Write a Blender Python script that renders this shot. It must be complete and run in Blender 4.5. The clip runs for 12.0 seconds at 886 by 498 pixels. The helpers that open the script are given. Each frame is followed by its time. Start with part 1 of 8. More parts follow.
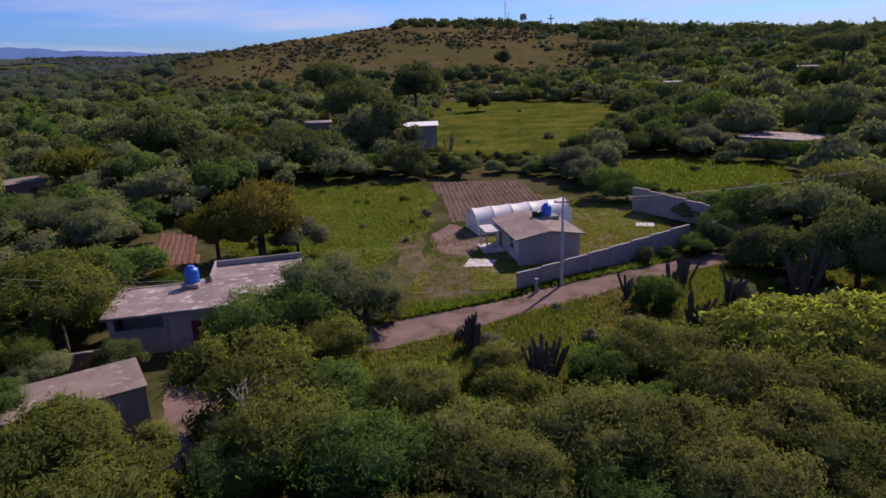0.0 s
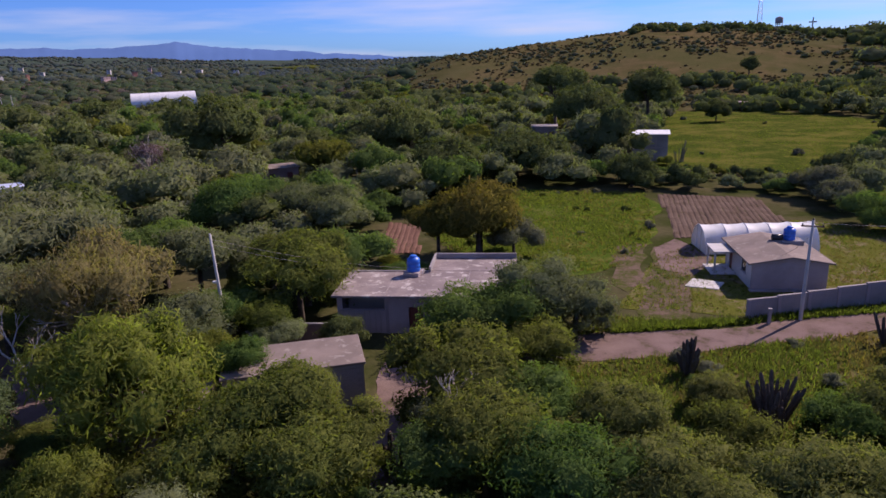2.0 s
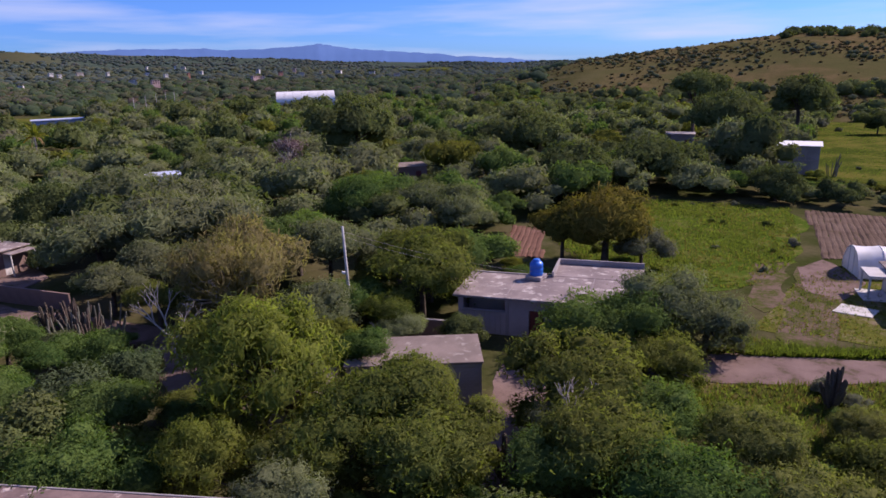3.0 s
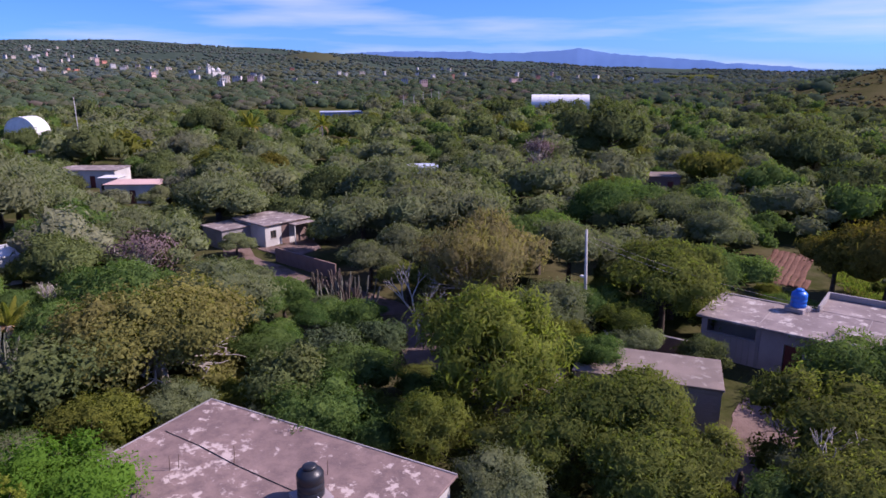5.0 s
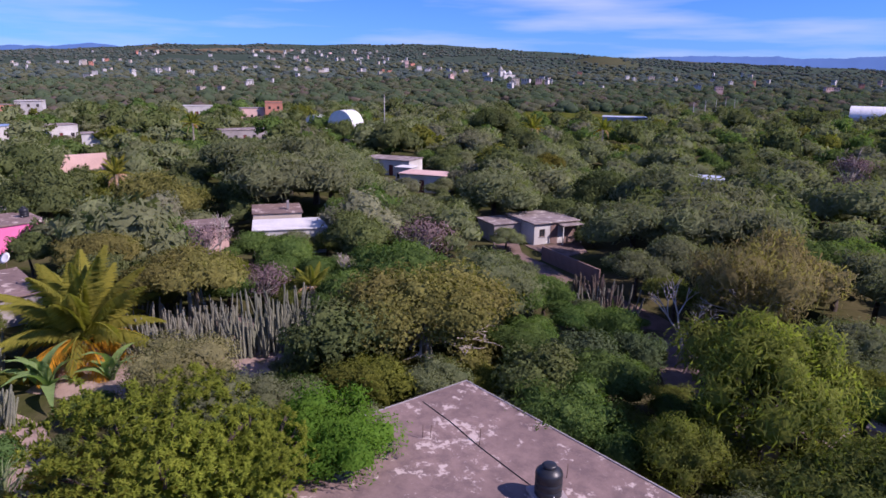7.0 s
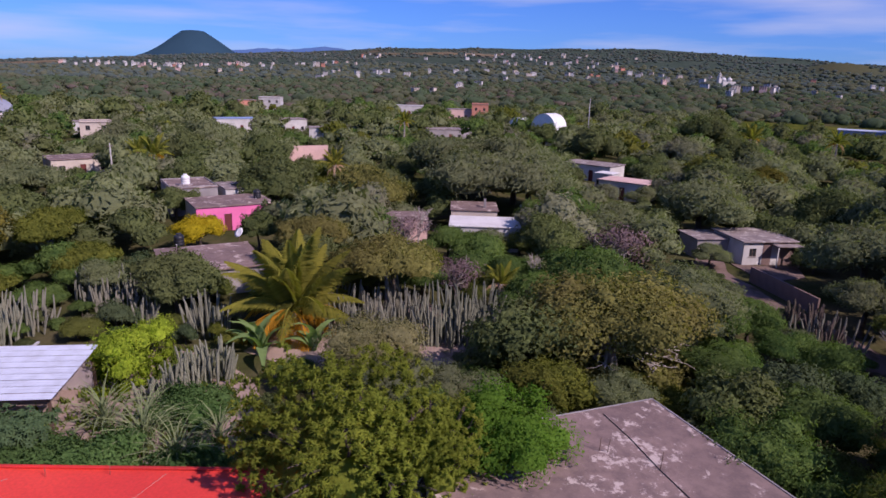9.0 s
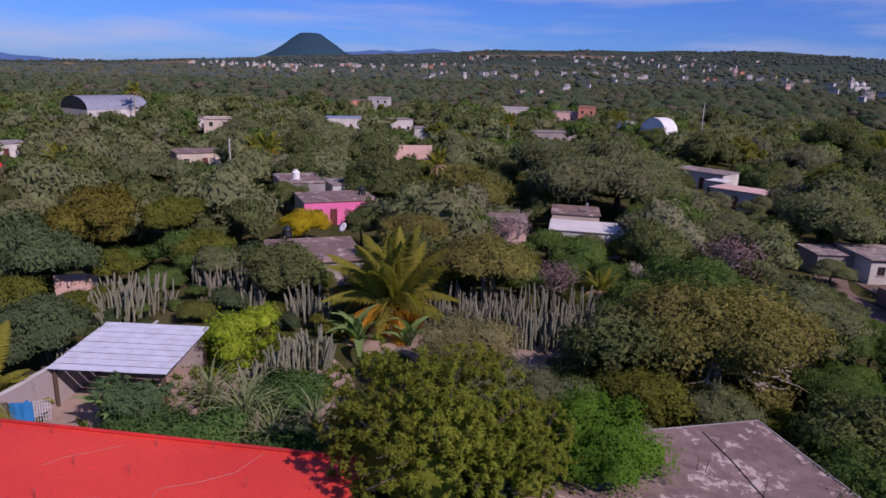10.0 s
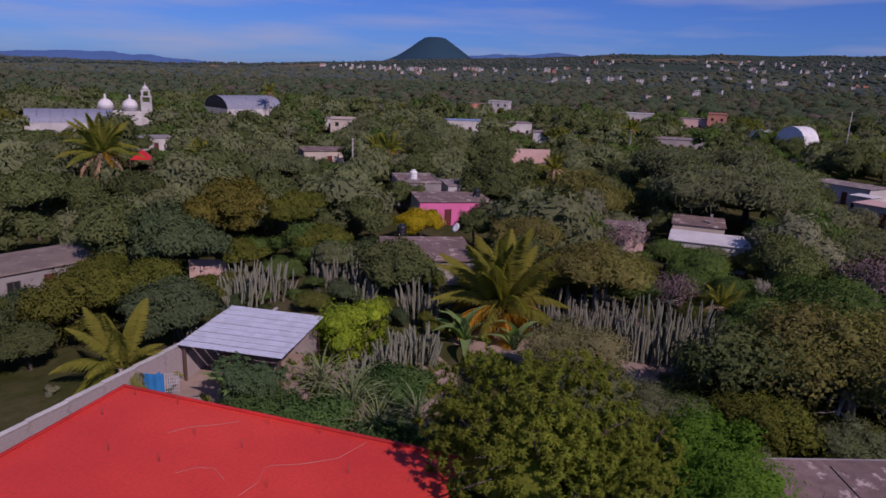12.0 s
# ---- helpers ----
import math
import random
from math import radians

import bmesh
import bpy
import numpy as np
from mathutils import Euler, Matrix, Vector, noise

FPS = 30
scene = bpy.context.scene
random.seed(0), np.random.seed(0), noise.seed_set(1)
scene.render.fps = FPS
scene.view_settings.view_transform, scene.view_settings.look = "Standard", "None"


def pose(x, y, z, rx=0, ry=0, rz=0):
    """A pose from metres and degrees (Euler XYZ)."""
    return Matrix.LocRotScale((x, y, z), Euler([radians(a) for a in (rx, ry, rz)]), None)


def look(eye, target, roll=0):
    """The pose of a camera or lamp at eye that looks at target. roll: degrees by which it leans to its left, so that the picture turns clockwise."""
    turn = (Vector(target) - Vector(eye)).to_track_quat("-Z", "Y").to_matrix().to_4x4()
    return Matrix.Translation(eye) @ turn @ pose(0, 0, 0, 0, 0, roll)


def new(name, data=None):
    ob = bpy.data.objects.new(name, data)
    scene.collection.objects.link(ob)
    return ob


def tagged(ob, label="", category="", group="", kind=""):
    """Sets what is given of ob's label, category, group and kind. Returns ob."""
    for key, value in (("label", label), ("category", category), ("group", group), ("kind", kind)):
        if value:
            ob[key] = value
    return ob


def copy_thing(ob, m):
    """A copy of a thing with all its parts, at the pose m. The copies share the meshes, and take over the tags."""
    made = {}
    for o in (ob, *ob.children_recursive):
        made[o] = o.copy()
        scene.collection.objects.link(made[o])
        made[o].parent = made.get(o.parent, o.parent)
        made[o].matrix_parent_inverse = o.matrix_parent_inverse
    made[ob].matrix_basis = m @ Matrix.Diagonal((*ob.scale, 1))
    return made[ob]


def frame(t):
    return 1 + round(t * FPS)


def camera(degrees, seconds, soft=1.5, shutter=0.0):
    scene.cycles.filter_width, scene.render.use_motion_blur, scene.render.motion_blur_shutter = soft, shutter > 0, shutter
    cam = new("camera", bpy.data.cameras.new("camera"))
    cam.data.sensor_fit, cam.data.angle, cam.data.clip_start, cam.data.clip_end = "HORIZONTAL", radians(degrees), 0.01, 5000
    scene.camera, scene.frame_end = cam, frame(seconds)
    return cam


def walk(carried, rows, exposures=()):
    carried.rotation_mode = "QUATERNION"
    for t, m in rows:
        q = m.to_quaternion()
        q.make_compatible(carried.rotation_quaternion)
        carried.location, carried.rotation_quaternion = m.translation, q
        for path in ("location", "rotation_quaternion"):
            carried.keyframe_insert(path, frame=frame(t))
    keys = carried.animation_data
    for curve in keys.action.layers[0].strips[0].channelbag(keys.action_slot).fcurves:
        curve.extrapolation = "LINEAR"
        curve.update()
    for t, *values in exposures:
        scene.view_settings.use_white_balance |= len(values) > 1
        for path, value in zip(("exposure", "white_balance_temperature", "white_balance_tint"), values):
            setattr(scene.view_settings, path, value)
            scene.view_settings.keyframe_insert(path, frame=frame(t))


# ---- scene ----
cam = camera(66.98, 12.0, soft=1.6)
PATH = [
    (0, (0.0, 0.0, 20.0), (-0.0962, 1.9083, 19.409), -2.60),
    (0.5, (-0.084, 0.127, 19.941), (-0.3098, 2.0273, 19.3588), -2.50),
    (1, (-0.18, 0.236, 19.898), (-0.5521, 2.1156, 19.3245), -2.39),
    (1.5, (-0.267, 0.339, 19.86), (-0.8036, 2.1815, 19.2974), -2.30),
    (2, (-0.392, 0.397, 19.842), (-1.1001, 2.1836, 19.2892), -2.13),
    (2.5, (-0.543, 0.363, 19.805), (-1.4178, 2.0775, 19.2621), -1.83),
    (4.5, (-0.825, -0.087, 19.655), (-2.2525, 1.2158, 19.1398), -0.50),
    (5, (-0.86, -0.139, 19.6), (-2.4022, 1.0273, 19.0876), -0.16),
    (5.5, (-0.898, -0.106, 19.541), (-2.5391, 0.9188, 19.0318), 0.06),
    (6, (-0.949, -0.095, 19.479), (-2.6867, 0.7553, 18.9721), 0.36),
    (6.5, (-0.983, -0.086, 19.448), (-2.7953, 0.5909, 18.9419), 0.61),
    (7, (-1.01, -0.072, 19.403), (-2.8885, 0.3921, 18.8981), 0.77),
    (9, (-1.198, -0.039, 19.147), (-3.1309, -0.1392, 18.6421), 1.60),
    (9.5, (-1.226, 0.004, 19.101), (-3.1468, -0.2339, 18.5953), 1.84),
    (10, (-1.256, 0.038, 19.048), (-3.1499, -0.3541, 18.5397), 1.99),
    (10.5, (-1.297, 0.05, 18.991), (-3.1537, -0.49, 18.4813), 2.20),
    (11, (-1.357, 0.064, 18.938), (-3.1752, -0.5924, 18.4256), 2.37),
    (11.5, (-1.382, 0.118, 18.907), (-3.1866, -0.5744, 18.3943), 2.40),
    (12, (-1.393, 0.151, 18.883), (-3.1899, -0.563, 18.3733), 2.39),
]
walk(cam, [(t, look(eye, target, roll)) for t, eye, target, roll in PATH],
     [(0, 0.3, 7000, 32), (2.5, 0.5, 6750, 32), (5.5, 0.74, 6200, 35), (7, 0.62, 6200, 35), (9.5, 0.14, 6400, 36), (12, -0.5, 6400, 40)])

# ---------------------------------------------------------------- light
SUN_AZ, SUN_EL = 33.0, 40.0  # degrees clockwise from +y, and above the horizon
world = bpy.data.worlds.new("sky")
scene.world = world
world.use_nodes = True
wn, wl = world.node_tree.nodes, world.node_tree.links
wn.clear()
w_out = wn.new("ShaderNodeOutputWorld")
w_bg = wn.new("ShaderNodeBackground")
w_sky = wn.new("ShaderNodeTexSky")
w_sky.sky_type = "NISHITA"
w_sky.sun_disc = False
w_sky.sun_elevation = radians(SUN_EL)
w_sky.sun_rotation = radians(SUN_AZ)
w_sky.altitude = 1500
w_sky.air_density = 1.0
w_sky.dust_density = 1.2
w_sky.ozone_density = 4.0
w_bg.inputs["Strength"].default_value = 0.095
# thin high cloud over the whole dome, stretched sideways
w_co = wn.new("ShaderNodeTexCoord")
w_map = wn.new("ShaderNodeMapping")
w_map.inputs["Scale"].default_value = (1.6, 1.6, 16.0)
w_map.inputs["Location"].default_value = (0.35, 0.1, 0.2)
w_noise = wn.new("ShaderNodeTexNoise")
w_noise.inputs["Scale"].default_value = 2.0
w_noise.inputs["Detail"].default_value = 5.0
w_noise.inputs["Roughness"].default_value = 0.5
w_ramp = wn.new("ShaderNodeMapRange")
w_ramp.inputs["From Min"].default_value = 0.45
w_ramp.inputs["From Max"].default_value = 0.85
w_ramp.inputs["To Max"].default_value = 0.8
w_mix = wn.new("ShaderNodeMixRGB")
w_mix.inputs["Color2"].default_value = (17.0, 9.4, 5.9, 1)
wl.new(w_co.outputs["Generated"], w_map.inputs["Vector"])
wl.new(w_map.outputs["Vector"], w_noise.inputs["Vector"])
wl.new(w_noise.outputs["Fac"], w_ramp.inputs["Value"])
wl.new(w_ramp.outputs["Result"], w_mix.inputs["Fac"])
wl.new(w_sky.outputs["Color"], w_mix.inputs["Color1"])
w_tint = wn.new("ShaderNodeMixRGB")
w_tint.blend_type = "MULTIPLY"
w_tint.inputs["Fac"].default_value = 1.0
w_tint.inputs["Color2"].default_value = (0.28, 0.58, 1.12, 1)
wl.new(w_mix.outputs["Color"], w_tint.inputs["Color1"])
wl.new(w_tint.outputs["Color"], w_bg.inputs["Color"])
wl.new(w_bg.outputs["Background"], w_out.inputs["Surface"])

sun_data = bpy.data.lights.new("sun", "SUN")
sun_data.energy = 4.2
sun_data.angle = radians(0.53)
sun_data.color = (1.0, 0.93, 0.82)
sun = new("sun", sun_data)
s_dir = Vector((math.sin(radians(SUN_AZ)) * math.cos(radians(SUN_EL)), math.cos(radians(SUN_AZ)) * math.cos(radians(SUN_EL)), math.sin(radians(SUN_EL))))
sun.matrix_world = look(s_dir * 100, (0, 0, 0))


# ---------------------------------------------------------------- materials
def material(name, build):
    m = bpy.data.materials.new(name)
    m.use_nodes = True
    nt = m.node_tree
    nt.nodes.clear()
    out = nt.nodes.new("ShaderNodeOutputMaterial")
    nt.links.new(build(nt), out.inputs["Surface"])
    return m


def node(nt, kind, **values):
    n = nt.nodes.new(kind)
    for key, value in values.items():
        n.inputs[key.replace("_", " ")].default_value = value
    return n


def noise_node(nt, scale, detail=4.0, rough=0.55, space="Object"):
    if space == "World":
        co = nt.nodes.new("ShaderNodeNewGeometry").outputs["Position"]
    else:
        co = nt.nodes.new("ShaderNodeTexCoord").outputs["Object"]
    n = node(nt, "ShaderNodeTexNoise", Scale=scale, Detail=detail, Roughness=rough)
    nt.links.new(co, n.inputs["Vector"])
    return n.outputs["Fac"]


def ramp(nt, value, *stops):
    r = nt.nodes.new("ShaderNodeValToRGB")
    while len(r.color_ramp.elements) < len(stops):
        r.color_ramp.elements.new(0.5)
    for e, (at, c) in zip(r.color_ramp.elements, stops):
        e.position = at
        e.color = (*c, 1)
    nt.links.new(value, r.inputs["Fac"])
    return r.outputs["Color"]


def mix(nt, fac, a, b, mode="MIX"):
    m = nt.nodes.new("ShaderNodeMixRGB")
    m.blend_type = mode
    for slot, v in (("Fac", fac), ("Color1", a), ("Color2", b)):
        if isinstance(v, (int, float)):
            m.inputs[slot].default_value = v
        elif isinstance(v, tuple):
            m.inputs[slot].default_value = (*v, 1)
        else:
            nt.links.new(v, m.inputs[slot])
    return m.outputs["Color"]


def mathn(nt, op, a, b=0.0):
    m = nt.nodes.new("ShaderNodeMath")
    m.operation = op
    for i, v in enumerate((a, b)):
        if isinstance(v, (int, float)):
            m.inputs[i].default_value = v
        else:
            nt.links.new(v, m.inputs[i])
    return m.outputs[0]


def shader(nt, colour, rough=0.85, bump=None, strength=0.3, dist=0.02, metal=0.0, spec=0.3):
    b = node(nt, "ShaderNodeBsdfPrincipled", Roughness=rough, Metallic=metal)
    b.inputs["Specular IOR Level"].default_value = spec
    if isinstance(colour, tuple):
        b.inputs["Base Color"].default_value = (*colour, 1)
    else:
        nt.links.new(colour, b.inputs["Base Color"])
    if bump is not None:
        bn = node(nt, "ShaderNodeBump", Strength=strength, Distance=dist)
        nt.links.new(bump, bn.inputs["Height"])
        nt.links.new(bn.outputs["Normal"], b.inputs["Normal"])
    return b.outputs["BSDF"]


def worn(name, base, dark, light, scale=1.5, rough=0.9, patch=0.62, strength=0.3, spec=0.25, space="Object", metal=0.0):
    """A weathered surface: base colour, broad dark stains, light worn patches and fine grain."""
    def build(nt):
        broad = noise_node(nt, scale * 0.35, 5, 0.6, space)
        mid = noise_node(nt, scale, 8, 0.72, space)
        fine = noise_node(nt, scale * 14, 3, 0.6, space)
        c = mix(nt, ramp(nt, broad, (0.38, (0, 0, 0)), (0.66, (1, 1, 1))), dark, base)
        c = mix(nt, ramp(nt, mid, (patch, (0, 0, 0)), (patch + 0.07, (1, 1, 1))), c, light)
        c = mix(nt, 0.35, c, ramp(nt, fine, (0.3, (0.45, 0.45, 0.45)), (0.7, (1, 1, 1))), "MULTIPLY")
        return shader(nt, c, rough, fine, strength, 0.02, metal, spec)
    return material(name, build)


LEAF_GAIN = (2.66, 2.32, 2.60)


def leaves(name, low0, high0, vary=0.5, clear=0.3, tip=None):
    """Foliage: tints between low and high, leaf by leaf and plant by plant, a little light passing through."""
    def build(nt):
        geo = nt.nodes.new("ShaderNodeNewGeometry")
        info = nt.nodes.new("ShaderNodeObjectInfo")
        patchy = noise_node(nt, 0.5, 2, 0.5)
        f = mathn(nt, "MULTIPLY", geo.outputs["Random Per Island"], 0.45)
        f = mathn(nt, "ADD", f, mathn(nt, "MULTIPLY", info.outputs["Random"], vary * 0.55))
        f = mathn(nt, "ADD", f, mathn(nt, "MULTIPLY", mathn(nt, "SUBTRACT", patchy, 0.5), 0.6))
        fine = noise_node(nt, 6.0, 3, 0.75)
        clump = noise_node(nt, 1.5, 3, 0.6)
        f = mathn(nt, "ADD", f, mathn(nt, "MULTIPLY", mathn(nt, "SUBTRACT", fine, 0.5), 0.8))
        f = mathn(nt, "ADD", f, mathn(nt, "MULTIPLY", mathn(nt, "SUBTRACT", clump, 0.5), 0.6))
        relief = mathn(nt, "ADD", mathn(nt, "MULTIPLY", clump, 2.2), fine)
        low, high = tuple(k * v for k, v in zip(LEAF_GAIN, low0)), tuple(k * v for k, v in zip(LEAF_GAIN, high0))
        stops = [(0.0, low), (0.85, high)]
        if tip:
            stops = [(0.0, low), (0.6, high), (0.95, tuple(k * v for k, v in zip(LEAF_GAIN, tip)))]
        c = ramp(nt, f, *stops)
        # some trees stand duller and browner than their neighbours
        tone = noise_node(nt, 0.085, 1, 0.5, "World")
        dull = tuple(0.5 * (a + b) * k for a, b, k in zip(low, high, (1.0, 0.88, 1.02)))
        c = mix(nt, ramp(nt, tone, (0.46, (0, 0, 0)), (0.60, (0.55, 0.55, 0.55))), c, dull)
        d = node(nt, "ShaderNodeBsdfDiffuse", Roughness=0.6)
        tr = node(nt, "ShaderNodeBsdfTranslucent")
        nt.links.new(c, d.inputs["Color"])
        bn = node(nt, "ShaderNodeBump", Strength=0.6, Distance=0.12)
        nt.links.new(relief, bn.inputs["Height"])
        nt.links.new(bn.outputs["Normal"], d.inputs["Normal"])
        nt.links.new(mix(nt, 1.0, c, (1.0, 1.15, 0.55), "MULTIPLY"), tr.inputs["Color"])
        m = node(nt, "ShaderNodeMixShader", Fac=min(0.55, clear * 1.5))
        nt.links.new(d.outputs[0], m.inputs[1])
        nt.links.new(tr.outputs[0], m.inputs[2])
        return m.outputs[0]
    return material(name, build)


def plain(name, colour, rough=0.6, metal=0.0, spec=0.4, grain=30.0):
    def build(nt):
        fine = noise_node(nt, grain, 3, 0.6)
        broad = noise_node(nt, 1.2, 4, 0.6)
        c = mix(nt, 0.3, colour, ramp(nt, fine, (0.3, (0.55, 0.55, 0.55)), (0.7, (1, 1, 1))), "MULTIPLY")
        c = mix(nt, 0.35, c, ramp(nt, broad, (0.35, (0.55, 0.53, 0.5)), (0.6, (1, 1, 1))), "MULTIPLY")
        return shader(nt, c, rough, fine, 0.15, 0.01, metal, spec)
    return material(name, build)


M_LEAF = {
    "mesquite": leaves("mesquite_leaves", (0.036, 0.052, 0.024), (0.094, 0.122, 0.054), 0.7, 0.28),
    "acacia": leaves("acacia_leaves", (0.030, 0.048, 0.012), (0.102, 0.130, 0.030), 0.5, 0.35),
    "feather": leaves("feather_leaves", (0.018, 0.045, 0.012), (0.075, 0.125, 0.030), 0.5, 0.3),
    "broadleaf": leaves("broadleaf_leaves", (0.020, 0.032, 0.012), (0.066, 0.092, 0.030), 0.8, 0.24),
    "dusty": leaves("dusty_leaves", (0.040, 0.052, 0.030), (0.110, 0.130, 0.070), 0.5, 0.25),
    "mango": leaves("mango_leaves", (0.032, 0.036, 0.008), (0.105, 0.102, 0.020), 0.4, 0.25),
    "yellow_acacia": leaves("bright_acacia_leaves", (0.046, 0.074, 0.014), (0.190, 0.240, 0.048), 0.4, 0.4),
    "pirul": leaves("pepper_tree_leaves", (0.040, 0.062, 0.012), (0.122, 0.154, 0.032), 0.4, 0.4),
    "willow_dry": leaves("drooping_leaves", (0.058, 0.062, 0.026), (0.140, 0.134, 0.056), 0.4, 0.35),
    "dry": leaves("dry_twigs", (0.045, 0.036, 0.034), (0.100, 0.080, 0.072), 0.4, 0.1),
    "guamuchil": leaves("guamuchil_leaves", (0.033, 0.040, 0.012), (0.112, 0.122, 0.034), 0.3, 0.3, (0.116, 0.120, 0.040)),
    "dark_bush": leaves("dark_bush_leaves", (0.015, 0.030, 0.014), (0.055, 0.085, 0.034), 0.4, 0.2),
    "zapote": leaves("zapote_leaves", (0.030, 0.054, 0.007), (0.118, 0.158, 0.021), 0.2, 0.35, (0.178, 0.198, 0.030)),
    "flamboyan": leaves("fern_tree_leaves", (0.024, 0.070, 0.008), (0.085, 0.185, 0.022), 0.2, 0.4),
    "greybush": leaves("grey_bush_leaves", (0.055, 0.066, 0.026), (0.138, 0.148, 0.062), 0.3, 0.25),
    "limebush": leaves("lime_bush_leaves", (0.065, 0.110, 0.010), (0.240, 0.330, 0.030), 0.3, 0.45),
    "yellow_flower": leaves("yellow_blossom", (0.090, 0.095, 0.006), (0.300, 0.275, 0.010), 0.2, 0.3),
    "ricino": leaves("castor_leaves", (0.020, 0.045, 0.018), (0.070, 0.125, 0.050), 0.3, 0.3),
    "vine": leaves("vine_leaves", (0.018, 0.045, 0.012), (0.060, 0.120, 0.034), 0.4, 0.3),
}
M_LEAF["huizache"] = leaves("warm_olive_leaves", (0.033, 0.047, 0.013), (0.106, 0.128, 0.037), 0.6, 0.3)
M_LEAF["acacia_dark"] = leaves("olive_leaves", (0.028, 0.040, 0.008), (0.095, 0.115, 0.020), 0.4, 0.3)
# Far leaves carry distance haze as a blue-grey tint, middle ones faintly.
M_LEAF["hazy_far_wood"] = leaves("hazy_far_wood_leaves", (0.032, 0.052, 0.042), (0.054, 0.080, 0.062), 0.6, 0.3)
M_LEAF["hazy_far_olive"] = leaves("hazy_far_olive_leaves", (0.042, 0.056, 0.042), (0.070, 0.088, 0.064), 0.6, 0.3)
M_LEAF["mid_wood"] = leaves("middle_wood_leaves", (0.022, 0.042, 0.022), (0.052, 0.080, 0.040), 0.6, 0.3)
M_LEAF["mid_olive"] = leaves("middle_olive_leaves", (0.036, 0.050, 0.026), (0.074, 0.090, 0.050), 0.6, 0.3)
M_LEAF["mid_brown"] = leaves("half_bare_leaves", (0.046, 0.046, 0.034), (0.084, 0.080, 0.058), 0.6, 0.3)
M_LEAF["hill_grass"] = leaves("dry_hill_bushes", (0.042, 0.040, 0.018), (0.088, 0.078, 0.038), 0.5, 0.3)
M_BARK = worn("bark", (0.12, 0.095, 0.075), (0.06, 0.048, 0.04), (0.20, 0.17, 0.14), 4.0, 0.95, 0.6, 0.6)
M_BARK_PALE = worn("pale_bark", (0.44, 0.39, 0.34), (0.28, 0.24, 0.2), (0.55, 0.5, 0.45), 4.0, 0.9, 0.6, 0.5)
M_CACTUS = leaves("cactus_skin", (0.042, 0.056, 0.036), (0.108, 0.122, 0.080), 0.6, 0.0)
M_CACTUS_DARK = leaves("dark_cactus_skin", (0.026, 0.027, 0.018), (0.058, 0.054, 0.038), 0.5, 0.0)
M_FROND = leaves("palm_frond", (0.055, 0.078, 0.012), (0.175, 0.185, 0.030), 0.3, 0.35)
M_FROND_OLD = leaves("yellowed_frond", (0.130, 0.090, 0.010), (0.350, 0.215, 0.020), 0.3, 0.35)
M_FROND_DRY = leaves("dry_frond", (0.160, 0.120, 0.060), (0.330, 0.270, 0.150), 0.3, 0.2)
M_AGAVE = leaves("strap_leaf", (0.055, 0.085, 0.035), (0.150, 0.190, 0.090), 0.3, 0.25)
M_BANANA = leaves("banana_leaf", (0.050, 0.100, 0.030), (0.130, 0.220, 0.070), 0.3, 0.35)
M_GRASS = leaves("weeds", (0.034, 0.058, 0.010), (0.090, 0.128, 0.022), 0.3, 0.4)
M_GRASS_DRY = leaves("dry_weeds", (0.052, 0.054, 0.016), (0.115, 0.104, 0.032), 0.3, 0.35)

M_CONCRETE_ROOF = worn("roof_concrete", (0.31, 0.255, 0.24), (0.20, 0.16, 0.155), (0.48, 0.43, 0.40), 1.2, 0.9, 0.545)


def grey_roof_build(nt):
    """Purplish-brown weathered concrete: broad stains, flaking pale patches, dark runs and grit."""
    broad = noise_node(nt, 0.22, 4, 0.6)
    mottle = noise_node(nt, 1.6, 6, 0.7)
    flake = noise_node(nt, 0.75, 10, 0.74)
    speck = noise_node(nt, 5.5, 6, 0.7)
    fine = noise_node(nt, 26.0, 3, 0.6)
    c = mix(nt, ramp(nt, broad, (0.36, (0, 0, 0)), (0.64, (1, 1, 1))), (0.178, 0.124, 0.116), (0.275, 0.192, 0.172))
    c = mix(nt, ramp(nt, mottle, (0.42, (0, 0, 0)), (0.62, (0.55, 0.55, 0.55))), c, (0.120, 0.086, 0.086))
    c = mix(nt, ramp(nt, flake, (0.548, (0, 0, 0)), (0.59, (0.92, 0.92, 0.92))), c, (0.54, 0.44, 0.40))
    c = mix(nt, ramp(nt, speck, (0.64, (0, 0, 0)), (0.70, (0.7, 0.7, 0.7))), c, (0.40, 0.33, 0.30))
    c = mix(nt, 0.35, c, ramp(nt, fine, (0.3, (0.45, 0.45, 0.45)), (0.7, (1, 1, 1))), "MULTIPLY")
    return shader(nt, c, 0.9, fine, 0.35, 0.02, 0.0, 0.2)


M_GREY_ROOF = material("grey_roof_concrete", grey_roof_build)
M_BROWN_ROOF = worn("brown_roof_concrete", (0.275, 0.215, 0.185), (0.19, 0.15, 0.13), (0.32, 0.275, 0.24), 1.2, 0.9, 0.57)
M_RED_ROOF = worn("red_sealant", (0.80, 0.066, 0.040), (0.68, 0.048, 0.034), (0.84, 0.125, 0.085), 0.5, 0.62, 0.66, 0.1, 0.35)
M_RED_EDGE = worn("red_sealant_edge", (0.68, 0.040, 0.030), (0.42, 0.03, 0.025), (0.64, 0.11, 0.09), 1.2, 0.65, 0.66, 0.1, 0.3)
M_BLOCK = worn("grey_block", (0.42, 0.355, 0.35), (0.32, 0.27, 0.27), (0.50, 0.44, 0.43), 1.2, 0.95, 0.66)
M_MORTAR = worn("mortar", (0.36, 0.31, 0.30), (0.28, 0.24, 0.24), (0.43, 0.38, 0.37), 2.0, 0.95, 0.68)
